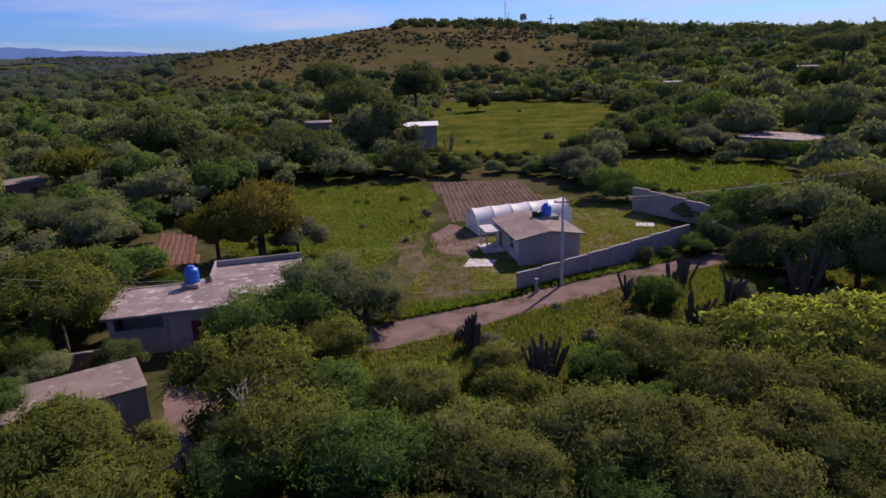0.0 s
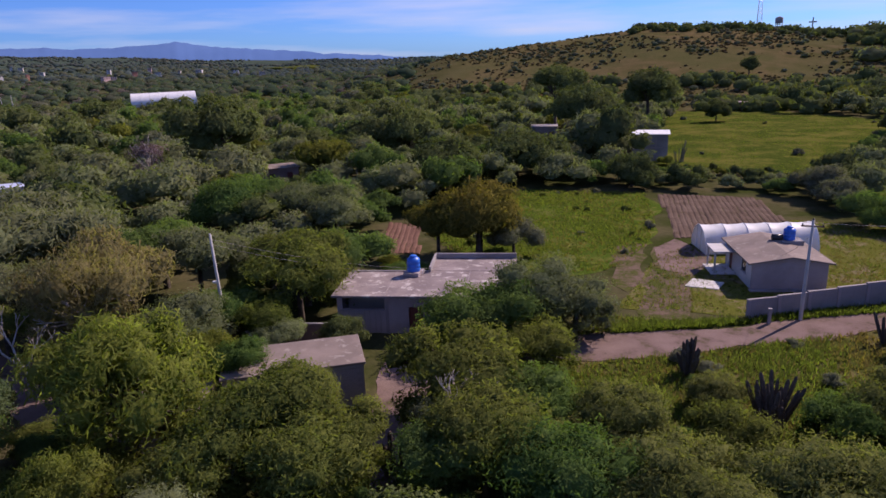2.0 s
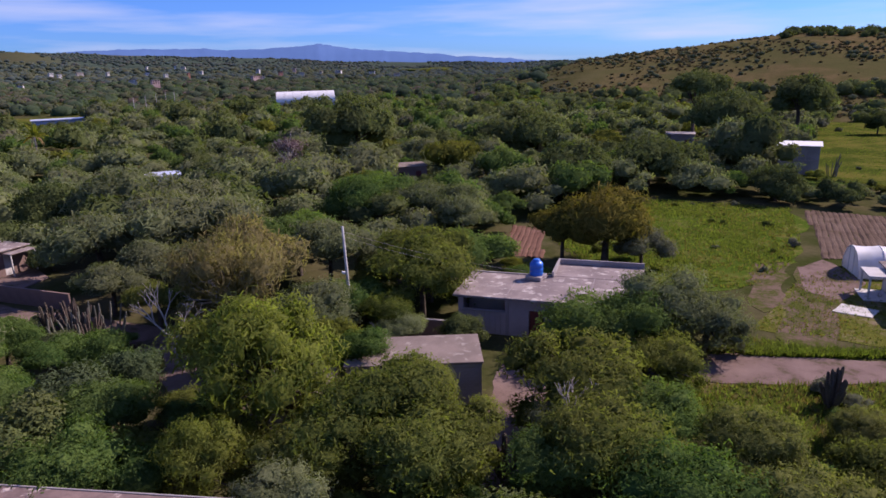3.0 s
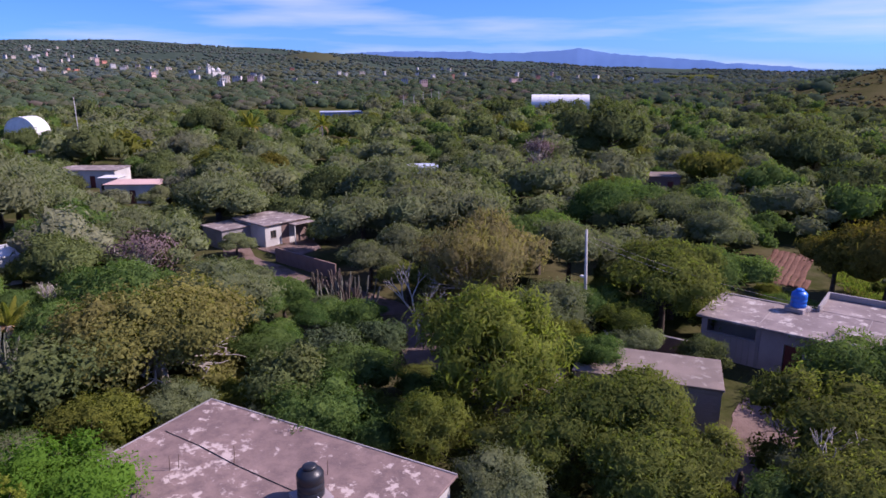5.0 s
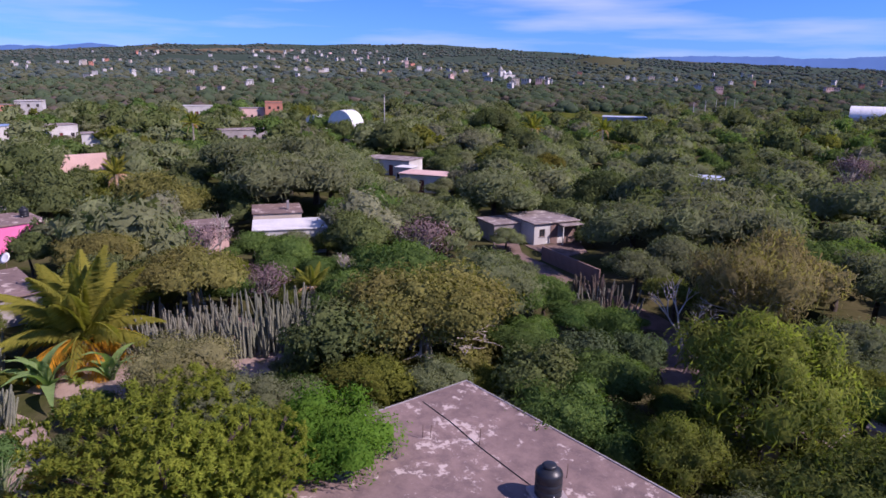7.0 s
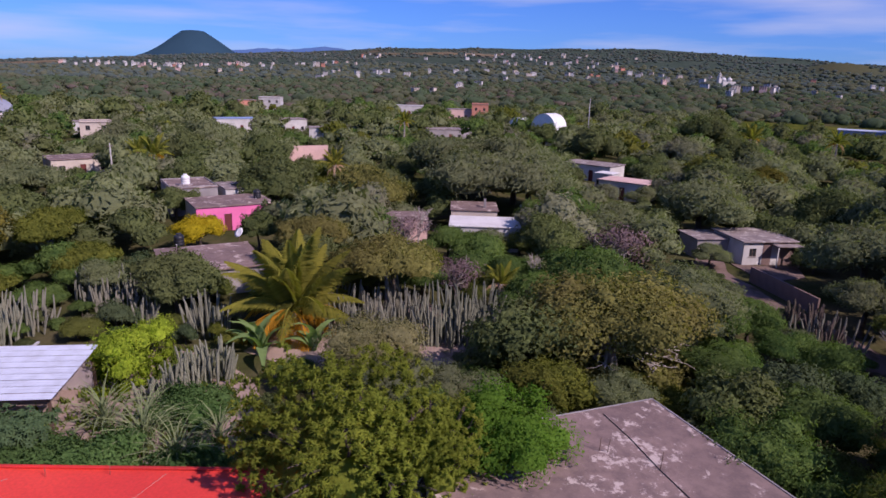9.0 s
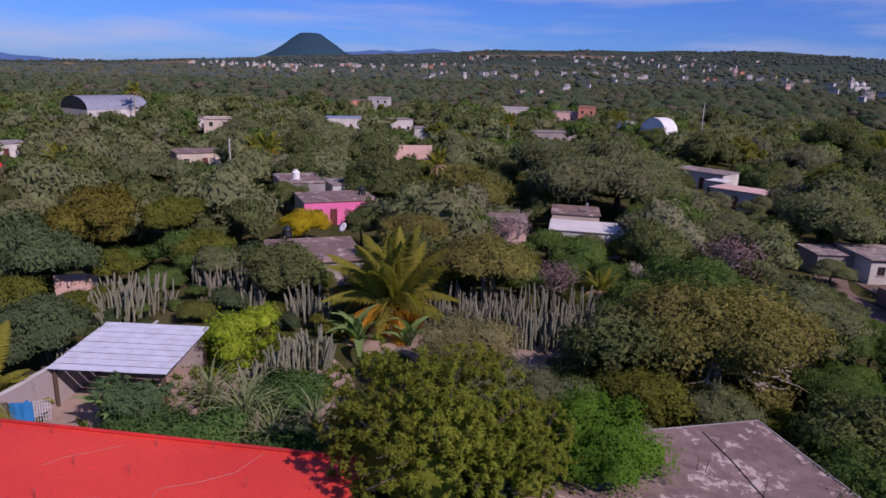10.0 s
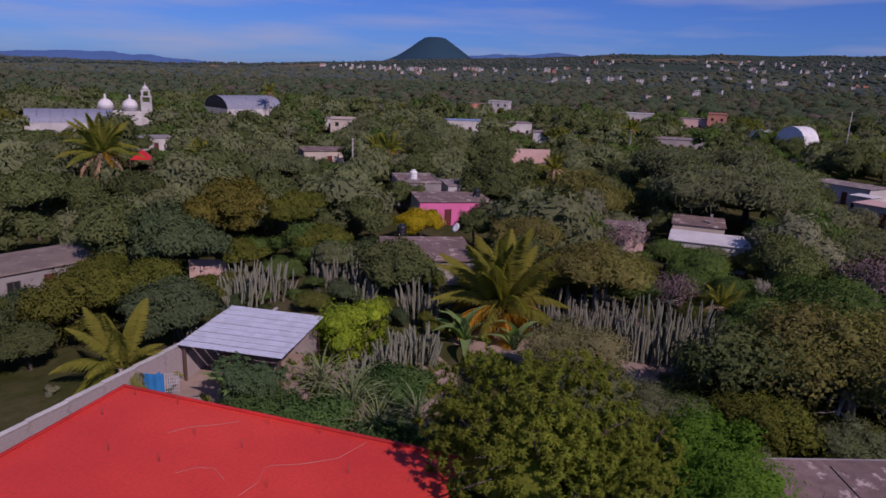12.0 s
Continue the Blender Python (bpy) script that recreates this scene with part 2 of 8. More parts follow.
M_WHITE = worn("white_plaster", (0.62, 0.60, 0.58), (0.46, 0.44, 0.42), (0.70, 0.68, 0.66), 0.9, 0.85, 0.6)
M_LIME = worn("limewash", (0.74, 0.72, 0.71), (0.60, 0.58, 0.57), (0.80, 0.78, 0.77), 0.9, 0.85, 0.62)
M_CREAM = worn("cream_plaster", (0.62, 0.53, 0.44), (0.48, 0.41, 0.35), (0.7, 0.62, 0.54), 0.9, 0.88, 0.64)
M_PINK = worn("pink_paint", (0.84, 0.19, 0.42), (0.74, 0.16, 0.36), (0.86, 0.28, 0.48), 0.7, 0.8, 0.66)
M_PINK_PALE = worn("pale_pink_render", (0.70, 0.47, 0.42), (0.58, 0.39, 0.35), (0.76, 0.54, 0.49), 0.6, 0.9, 0.64)
M_ORANGE = worn("orange_paint", (0.62, 0.27, 0.19), (0.52, 0.22, 0.15), (0.68, 0.36, 0.27), 0.7, 0.85, 0.66)
M_BRICK_WALL = worn("brown_wall", (0.26, 0.175, 0.15), (0.17, 0.115, 0.105), (0.36, 0.28, 0.24), 1.0, 0.95, 0.64)
M_ASH = worn("weathered_render", (0.36, 0.33, 0.325), (0.25, 0.225, 0.225), (0.46, 0.43, 0.42), 0.8, 0.92, 0.62)
M_SHEET = plain("galvanised_sheet", (0.64, 0.68, 0.78), 0.42, 0.25, 0.5)
M_DULL_SHEET = plain("dull_roof_sheet", (0.25, 0.27, 0.34), 0.65)
M_WHITE_SHEET = plain("white_sheet", (0.80, 0.80, 0.79), 0.5)
M_BLUE_SHEET = plain("blue_sheet", (0.26, 0.36, 0.56), 0.45)
M_BLUE = plain("blue_plastic", (0.015, 0.155, 0.62), 0.38)
M_BLACK = plain("black_plastic", (0.020, 0.022, 0.028), 0.4)
M_TARP = plain("blue_tarpaulin", (0.02, 0.21, 0.52), 0.5)
M_RED = plain("red_cloth", (0.75, 0.03, 0.03), 0.7)
M_DARK = plain("dark_opening", (0.03, 0.028, 0.027), 0.7)
M_GLASS = plain("window_glass", (0.03, 0.035, 0.04), 0.12, 0.0, 0.6)
M_DOOR = plain("red_brown_door", (0.14, 0.03, 0.028), 0.6)
M_STEEL = plain("rusty_steel", (0.16, 0.10, 0.075), 0.7, 0.3)
M_CABLE = plain("black_cable", (0.025, 0.023, 0.022), 0.6)
M_WIRE = plain("pale_wire", (0.34, 0.31, 0.27), 0.6)
M_POLE = worn("concrete_pole", (0.50, 0.485, 0.46), (0.4, 0.385, 0.37), (0.58, 0.56, 0.54), 2.0, 0.85, 0.66)
M_STONE = worn("field_stone", (0.36, 0.32, 0.29), (0.24, 0.21, 0.19), (0.5, 0.47, 0.44), 2.0, 0.95, 0.62, 0.5)
M_FILM = None


def film_build(nt):
    broad = noise_node(nt, 1.1, 3, 0.5)
    c = ramp(nt, broad, (0.35, (0.70, 0.70, 0.68)), (0.65, (0.84, 0.84, 0.83)))
    d = shader(nt, c, 0.45, None, 0, 0, 0, 0.4)
    tr = node(nt, "ShaderNodeBsdfTranslucent")
    tr.inputs["Color"].default_value = (0.8, 0.8, 0.78, 1)
    m = node(nt, "ShaderNodeMixShader", Fac=0.25)
    nt.links.new(d, m.inputs[1])
    nt.links.new(tr.outputs[0], m.inputs[2])
    return m.outputs[0]


M_FILM = material("greenhouse_film", film_build)


def soil(name, low, high, grassy=None, cover=0.5, scale=0.35):
    """Bare ground with clods, and weeds of its own colour where grassy is given."""
    def build(nt):
        broad = noise_node(nt, scale, 5, 0.6, "World")
        mid = noise_node(nt, scale * 6, 5, 0.65, "World")
        fine = noise_node(nt, scale * 40, 4, 0.65, "World")
        c = mix(nt, ramp(nt, broad, (0.35, (0, 0, 0)), (0.65, (1, 1, 1))), low, high)
        if grassy:
            g = mix(nt, ramp(nt, fine, (0.35, (0, 0, 0)), (0.65, (1, 1, 1))), tuple(0.55 * v for v in grassy), grassy)
            f = mathn(nt, "ADD", mathn(nt, "MULTIPLY", broad, 0.6), mathn(nt, "MULTIPLY", mid, 0.4))
            c = mix(nt, ramp(nt, f, (cover - 0.06, (1, 1, 1)), (cover + 0.06, (0, 0, 0))), c, g)
        c = mix(nt, 0.45, c, ramp(nt, fine, (0.3, (0.5, 0.5, 0.5)), (0.7, (1, 1, 1))), "MULTIPLY")
        return shader(nt, c, 1.0, fine, 0.6, 0.06, 0, 0.0)
    return material(name, build)


M_ROAD = soil("pinkish_dirt", (0.165, 0.115, 0.100), (0.245, 0.176, 0.156), (0.105, 0.100, 0.045), 0.41)
M_FURROW = soil("ploughed_soil", (0.115, 0.080, 0.062), (0.165, 0.120, 0.094), (0.11, 0.11, 0.035), 0.36)
M_RED_SOIL = soil("reddish_soil", (0.15, 0.082, 0.062), (0.20, 0.115, 0.088))
M_DUG = soil("dug_soil", (0.125, 0.088, 0.066), (0.175, 0.125, 0.095), (0.095, 0.110, 0.028), 0.50, 0.5)
M_SAND = soil("pale_bare_soil", (0.30, 0.215, 0.18), (0.40, 0.30, 0.255), (0.15, 0.14, 0.05), 0.38)
M_YARD = soil("yard_earth", (0.17, 0.14, 0.07), (0.21, 0.165, 0.105), (0.135, 0.145, 0.03), 0.56)
M_FIELD = soil("green_field", (0.120, 0.140, 0.026), (0.155, 0.150, 0.042), (0.080, 0.130, 0.018), 0.54)
M_FIELD_BROWN = soil("stubble", (0.15, 0.115, 0.075), (0.22, 0.17, 0.11), (0.09, 0.095, 0.05), 0.42, 0.02)
M_MEADOW = soil("meadow_grass", (0.086, 0.104, 0.018), (0.126, 0.120, 0.028), (0.064, 0.090, 0.016), 0.50, 0.12)
M_SCRUB = soil("weedy_ground", (0.125, 0.112, 0.040), (0.165, 0.135, 0.060), (0.080, 0.095, 0.020), 0.52, 0.2)


def ground_build(nt):
    """Green scrub ground; dry straw-coloured grass where the attribute says so; fields and woods far off by broad
    noise, with painted haze.
    """
    at = nt.nodes.new("ShaderNodeAttribute")
    at.attribute_name = "dry"
    far = nt.nodes.new("ShaderNodeAttribute")
    far.attribute_name = "far"
    broad = noise_node(nt, 0.018, 6, 0.62, "World")
    mid = noise_node(nt, 0.12, 6, 0.65, "World")
    fine = noise_node(nt, 1.4, 5, 0.7, "World")
    wide = noise_node(nt, 0.0035, 5, 0.6, "World")
    near_c = mix(nt, ramp(nt, mid, (0.40, (0, 0, 0)), (0.62, (1, 1, 1))), (0.045, 0.055, 0.016), (0.10, 0.088, 0.045))
    near_c = mix(nt, ramp(nt, broad, (0.55, (0, 0, 0)), (0.70, (1, 1, 1))), near_c, (0.13, 0.105, 0.06))
    dry_c = mix(nt, ramp(nt, mid, (0.42, (0, 0, 0)), (0.60, (1, 1, 1))), (0.096, 0.082, 0.034), (0.142, 0.106, 0.052))
    dry_c = mix(nt, ramp(nt, broad, (0.46, (0, 0, 0)), (0.62, (0.8, 0.8, 0.8))), dry_c, (0.088, 0.088, 0.034))
    # far colours lean blue-green: distance haze mixed into the ground colour
    hazy_far_c = mix(nt, ramp(nt, broad, (0.40, (0, 0, 0)), (0.62, (1, 1, 1))), (0.052, 0.078, 0.060), (0.080, 0.104, 0.080))
    hazy_far_c = mix(nt, ramp(nt, mid, (0.42, (0, 0, 0)), (0.58, (0.7, 0.7, 0.7))), hazy_far_c, (0.038, 0.058, 0.045))
    hazy_far_c = mix(nt, ramp(nt, wide, (0.60, (0, 0, 0)), (0.66, (0.8, 0.8, 0.8))), hazy_far_c, (0.130, 0.100, 0.066))
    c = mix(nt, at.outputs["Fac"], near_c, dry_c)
    c = mix(nt, far.outputs["Fac"], c, hazy_far_c)
    c = mix(nt, 0.5, c, ramp(nt, fine, (0.3, (0.5, 0.5, 0.5)), (0.7, (1, 1, 1))), "MULTIPLY")
    return shader(nt, c, 1.0, mid, 0.5, 0.8, 0, 0.0)


M_GROUND = material("ground_cover", ground_build)


# Distant land with the air's haze put in as a tint and a glow.
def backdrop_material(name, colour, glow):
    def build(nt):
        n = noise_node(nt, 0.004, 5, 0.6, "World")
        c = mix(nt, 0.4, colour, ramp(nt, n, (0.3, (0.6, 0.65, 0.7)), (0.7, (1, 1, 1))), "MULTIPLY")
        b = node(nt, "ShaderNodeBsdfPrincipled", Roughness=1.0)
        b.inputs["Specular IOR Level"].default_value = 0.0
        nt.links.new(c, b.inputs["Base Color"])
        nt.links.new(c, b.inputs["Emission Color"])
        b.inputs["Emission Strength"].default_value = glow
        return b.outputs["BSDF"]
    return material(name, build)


# the blue is painted haze, lifted by emission
M_MOUNTAIN = backdrop_material("haze_tinted_mountains", (0.060, 0.115, 0.25), 0.5)
M_VOLCANO = backdrop_material("haze_tinted_cone", (0.022, 0.05, 0.075), 0.3)


# ---------------------------------------------------------------- building blocks
def mesh_from(name, verts, faces, smooth=False):
    me = bpy.data.meshes.new(name)
    me.from_pydata([tuple(v) for v in verts], [], [tuple(f) for f in faces])
    if smooth:
        me.polygons.foreach_set("use_smooth", [True] * len(me.polygons))
    me.update()
    return me


def leafy_mesh(name, tris, soft, core_v=None, core_f=None, core_n=None):
    """Loose leaf triangles and, inside them, lumps of dense foliage, in one mesh; soft holds the crown's own slope at each leaf."""
    n = len(tris)
    co = np.asarray(tris, np.float32).reshape(-1, 3)
    nm = np.repeat(np.asarray(soft, np.float32), 3, 0)
    loops = np.arange(3 * n, dtype=np.int32)
    if core_v is not None:
        co = np.concatenate([co, np.asarray(core_v, np.float32)])
        nm = np.concatenate([nm, np.asarray(core_n, np.float32)])
        loops = np.concatenate([loops, (np.asarray(core_f, np.int32) + 3 * n).ravel()])
    me = bpy.data.meshes.new(name)
    me.vertices.add(len(co))
    me.vertices.foreach_set("co", np.ascontiguousarray(co).ravel())
    m = len(loops) // 3
    me.loops.add(3 * m)
    me.loops.foreach_set("vertex_index", loops)
    me.polygons.add(m)
    me.polygons.foreach_set("loop_start", np.arange(0, 3 * m, 3, dtype=np.int32))
    me.polygons.foreach_set("use_smooth", np.ones(m, bool))
    me.update(calc_edges=True)
    me.normals_split_custom_set_from_vertices(nm.tolist())
    return me


def ico(level):
    bm = bmesh.new()
    bmesh.ops.create_icosphere(bm, subdivisions=level, radius=1)
    v = np.array([tuple(q.co) for q in bm.verts])
    f = np.array([[q.index for q in t.verts] for t in bm.faces])
    bm.free()
    return v, f


ICO_V, ICO_F = ico(2)
ICO_LOW_V, ICO_LOW_F = ico(1)


def thing(name, at=(0, 0, 0), rz=0.0, label="", category="", group="", kind=""):
    ob = new(name)
    ob.empty_display_size = 0.3
    ob.matrix_world = pose(*at, 0, 0, rz)
    return tagged(ob, label, category, group, kind)


def part(name, me, mat, parent, label="", at=None):
    """One mesh (a bmesh or a mesh) under a thing or a part."""
    if isinstance(me, bmesh.types.BMesh):
        bm = me
        me = bpy.data.meshes.new(name)
        bm.to_mesh(me)
        bm.free()
    if not me.materials:
        me.materials.append(mat)
    ob = new(name, me)
    ob.parent = parent
    if at is not None:
        ob.matrix_basis = at
    if label:
        ob["label"] = label
    return ob


def single(name, me, mat, at, label, category, group="", kind=""):
    """A thing that is one mesh."""
    if isinstance(me, bmesh.types.BMesh):
        bm = me
        me = bpy.data.meshes.new(name)
        bm.to_mesh(me)
        bm.free()
    if not me.materials:
        me.materials.append(mat)
    ob = new(name, me)
    ob.matrix_world = at
    return tagged(ob, label, category, group, kind)


def add_box(bm, x0, y0, z0, x1, y1, z1, bevel=0.0):
    r = bmesh.ops.create_cube(bm, size=1)
    bmesh.ops.transform(bm, matrix=Matrix.LocRotScale(((x0 + x1) / 2, (y0 + y1) / 2, (z0 + z1) / 2), None, (x1 - x0, y1 - y0, z1 - z0)), verts=r["verts"])
    if bevel:
        es = list({e for v in r["verts"] for e in v.link_edges})
        bmesh.ops.bevel(bm, geom=es, offset=bevel, segments=1, affect="EDGES")


def box(x0, y0, z0, x1, y1, z1, bevel=0.0):
    bm = bmesh.new()
    add_box(bm, x0, y0, z0, x1, y1, z1, bevel)
    return bm


def tube(points, radii, sides=6, cap=True):
    """Vertices and faces of a tube along points."""
    pts = [Vector(p) for p in points]
    vs, fs = [], []
    up = Vector((0.31, 0.87, 0.2)).normalized()
    for i, p in enumerate(pts):
        d = (pts[min(i + 1, len(pts) - 1)] - pts[max(i - 1, 0)]).normalized()
        a = d.cross(up).normalized()
        b = d.cross(a)
        for k in range(sides):
            t = 2 * math.pi * k / sides
            vs.append(p + radii[i] * (math.cos(t) * a + math.sin(t) * b))
    for i in range(len(pts) - 1):
        for k in range(sides):
            k2 = (k + 1) % sides
            fs.append((i * sides + k, i * sides + k2, (i + 1) * sides + k2, (i + 1) * sides + k))
    if cap:
        fs.append(tuple(range((len(pts) - 1) * sides, len(pts) * sides)))
    return vs, fs


def tubes_mesh(name, lines, sides=6, smooth=True):
    vs, fs = [], []
    for pts, radii in lines:
        v, f = tube(pts, radii, sides)
        n = len(vs)
        vs += v
        fs += [tuple(i + n for i in q) for q in f]
    return mesh_from(name, vs, fs, smooth)


def lathe(name, profile, sides=20, smooth=True):
    vs, fs = [], []
    for r, z in profile:
        vs += [(r * math.cos(2 * math.pi * k / sides), r * math.sin(2 * math.pi * k / sides), z) for k in range(sides)]
    for i in range(len(profile) - 1):
        for k in range(sides):
            k2 = (k + 1) % sides
            fs.append((i * sides + k, i * sides + k2, (i + 1) * sides + k2, (i + 1) * sides + k))
    fs.append(tuple(range((len(profile) - 1) * sides, len(profile) * sides)))
    fs.append(tuple(reversed(range(sides))))
    return mesh_from(name, vs, fs, smooth)


# ---------------------------------------------------------------- lie of the land
def interp(x, xs, ys):
    return float(np.interp(x, xs, ys))


HILL_AZ = (-60, -40, -30, -24, -18, -10, -2, 4.5, 9.6, 15, 20.7, 25, 30)
HILL_UP = (10, 12, 12.5, 13.5, 16, 22, 29, 32, 28, 24, 19, 9, 0)
CREST_AZ = (-180, -150, -60, 0, 22, 27, 33, 42, 51, 63, 69, 80, 98, 102, 109, 116, 122, 132, 145, 150, 180)
CREST_EL = (-0.6, -0.6, -0.9, -0.6, 0.0, 0.0, 0.15, 0.45, 0.9, 1.5, 1.9, 2.38, 1.9, 1.65, 1.2, 0.66, 0.4, -0.2, -0.2, 0.1, 0.2)


def step01(t):
    t = min(1.0, max(0.0, t))
    return t * t * (3 - 2 * t)


def bare(az, r):
    """Where the far slopes are bare and brown: a small dome and a few strips."""
    return math.exp(-(((az - 63.1) / 2.4) ** 2 + ((r - 1700) / 240) ** 2))


def land(x, y):
    """Height of the ground."""
    r = math.hypot(x, y)
    if r < 180:
        return 0.0
    az = math.degrees(math.atan2(-x, y))
    hill = interp(az, HILL_AZ, HILL_UP) if -60 < az < 30 else (10 * max(0.0, 1 - (-60 - az) / 30) if az <= -60 else 0.0)
    near = 235 if az > -12 else max(150, 235 + (az + 12) * 5)
    h = hill * step01((r - near) / (450 - near))
    if r > 450:
        h *= max(0.35, 1 - (r - 450) / 900)
    uneven = 0.14 * noise.noise((az * 0.22, 0.5, 4.0)) + 0.07 * noise.noise((az * 0.75, 2.5, 4.0))
    crest = 20 + 3000 * math.tan(radians(interp(az, CREST_AZ, CREST_EL) + uneven))
    f = max(0.0, (r - 260) / 2740)
    if f <= 1:
        g = crest * f ** 1.6
    else:
        g = crest * max(0.2, 1 - (r - 3000) / 1500)
    dome = 24 * math.exp(-((az - 63.1) / 2.6) ** 2 - ((r - 1750) / 330) ** 2)
    roll = dome + noise.noise((x * 0.004, y * 0.004, 3.1)) * 5 * step01((r - 500) / 700)
    roll += noise.noise((x * 0.0016, y * 0.0016, 7.7)) * 16 * step01((r - 900) / 1500) * step01((3000 - r) / 600)
    return max(h, g) + roll if r > 260 else h + g


# ---------------------------------------------------------------- plants
rng = np.random.default_rng(11)


def unit(v):
    return v / np.maximum(np.linalg.norm(v, axis=-1, keepdims=True), 1e-9)


def card_tris(pos, normal, length, width, droop=0.0):
    """Pointed leaf sprays at pos, facing normal."""
    n = len(pos)
    side = unit(np.cross(normal, rng.normal(size=(n, 3))))
    tip = unit(np.cross(side, normal))
    tip[:, 2] -= droop
    tip = unit(tip)
    le = (length * rng.uniform(0.6, 1.35, n))[:, None]
    wi = (width * rng.uniform(0.7, 1.3, n))[:, None]
    return np.stack([pos - tip * le * 0.5 - side * wi * 0.5, pos - tip * le * 0.5 + side * wi * 0.5, pos + tip * le * 0.5], 1)


def outward(tris, soft):
    """Turns each leaf so that its face looks the way the crown slopes there."""
    g = np.cross(tris[:, 1] - tris[:, 0], tris[:, 2] - tris[:, 0])
    back = (g * soft).sum(1) < 0
    tris[back] = tris[back][:, ::-1]
    return tris


# kind: lobes, flatness, lobe size, card length, card width, droop, cards near, cards far, trunk share, spread of cards in depth
KINDS = {
    "mesquite": (14, 0.58, 0.38, 0.36, 0.075, 0.25, 4600, 1000, 0.45, 0.42),
    "huizache": (20, 0.62, 0.31, 0.30, 0.075, 0.10, 6400, 1000, 0.42, 0.46),
    "acacia": (15, 0.60, 0.34, 0.36, 0.090, 0.15, 4600, 1000, 0.42, 0.42),
    "feather": (13, 0.66, 0.38, 0.36, 0.095, 0.10, 4600, 1000, 0.40, 0.40),
    "broadleaf": (13, 0.80, 0.42, 0.34, 0.190, 0.20, 4200, 1000, 0.35, 0.30),
    "dusty": (11, 0.75, 0.42, 0.30, 0.130, 0.10, 3600, 900, 0.30, 0.40),
    "mango": (12, 0.80, 0.42, 0.36, 0.150, 0.45, 4200, 1000, 0.45, 0.32),
    "yellow_acacia": (14, 0.50, 0.36, 0.36, 0.150, 0.05, 5200, 900, 0.40, 0.36),
    "pirul": (18, 0.95, 0.30, 0.44, 0.075, 0.55, 7500, 1000, 0.45, 0.42),
    "willow_dry": (13, 0.95, 0.32, 0.50, 0.060, 0.80, 5200, 900, 0.45, 0.45),
    "dry": (9, 0.75, 0.40, 0.46, 0.035, 0.00, 1000, 420, 0.40, 0.70),
    "guamuchil": (20, 0.58, 0.34, 0.145, 0.085, 0.15, 15000, 1100, 0.35, 0.28),
    "dark_bush": (13, 0.75, 0.38, 0.28, 0.160, 0.25, 5200, 1000, 0.25, 0.30),
    "zapote": (32, 0.95, 0.19, 0.20, 0.075, -0.25, 19000, 1000, 0.45, 0.80),
    "flamboyan": (14, 0.80, 0.34, 0.20, 0.080, 0.20, 11000, 1000, 0.45, 0.32),
    "greybush": (13, 0.60, 0.36, 0.13, 0.055, 0.00, 12000, 900, 0.20, 0.40),
    "limebush": (10, 0.90, 0.38, 0.26, 0.150, 0.20, 2600, 800, 0.25, 0.35),
    "yellow_flower": (11, 0.75, 0.38, 0.26, 0.160, 0.10, 2600, 800, 0.25, 0.30),
    "ricino": (12, 0.75, 0.36, 0.42, 0.360, 0.15, 1500, 700, 0.30, 0.40),
    "vine": (15, 0.30, 0.34, 0.22, 0.170, 0.10, 4200, 900, 0.15, 0.35),
    "acacia_dark": (13, 0.65, 0.38, 0.34, 0.120, 0.20, 4200, 1000, 0.40, 0.38),
}
CORE = {"zapote": 0.26, "greybush": 0.62, "willow_dry": 0.55, "pirul": 0.6, "ricino": 0.45}
EVEN = {"guamuchil", "greybush", "vine", "dusty", "yellow_acacia"}
PALE = {"dry", "guamuchil", "willow_dry", "flamboyan"}
LABEL = {
    "huizache": "warm olive thorn scrub with fine feathery leaves",
    "mesquite": "olive-green spreading mesquite tree with fine leaves",
    "acacia": "bright green acacia with a flat feathery crown",
    "feather": "deep green tree with a soft feathery crown",
    "broadleaf": "dark green dense broad-leaved tree",
    "dusty": "dusty grey-green rounded bush in rough grass",
    "mango": "brownish-green mango tree with a dense round crown",
    "yellow_acacia": "yellow-green acacia thicket in full sun",
    "pirul": "light green pepper tree with drooping sprays",
    "willow_dry": "yellowish drooping tree half out of leaf",
    "dry": "bare grey-brown tree with thin twigs",
    "guamuchil": "broad olive tree with a rounded small-leaved crown",
    "dark_bush": "dark green dense bush with broad leaves",
    "zapote": "tall yellow-green fruit tree with pale branches",
    "flamboyan": "fresh green fern-leaved tree beside a concrete roof",
    "greybush": "pale grey-green bush on bare soil",
    "limebush": "lime-green leafy garden bush",
    "yellow_flower": "bush covered in yellow blossom",
    "ricino": "castor-oil plant with large dark green leaves",
    "vine": "low tangle of dark green creepers",
    "acacia_dark": "olive-green garden tree with a loose crown",
}


TRUNK_LOW = {}


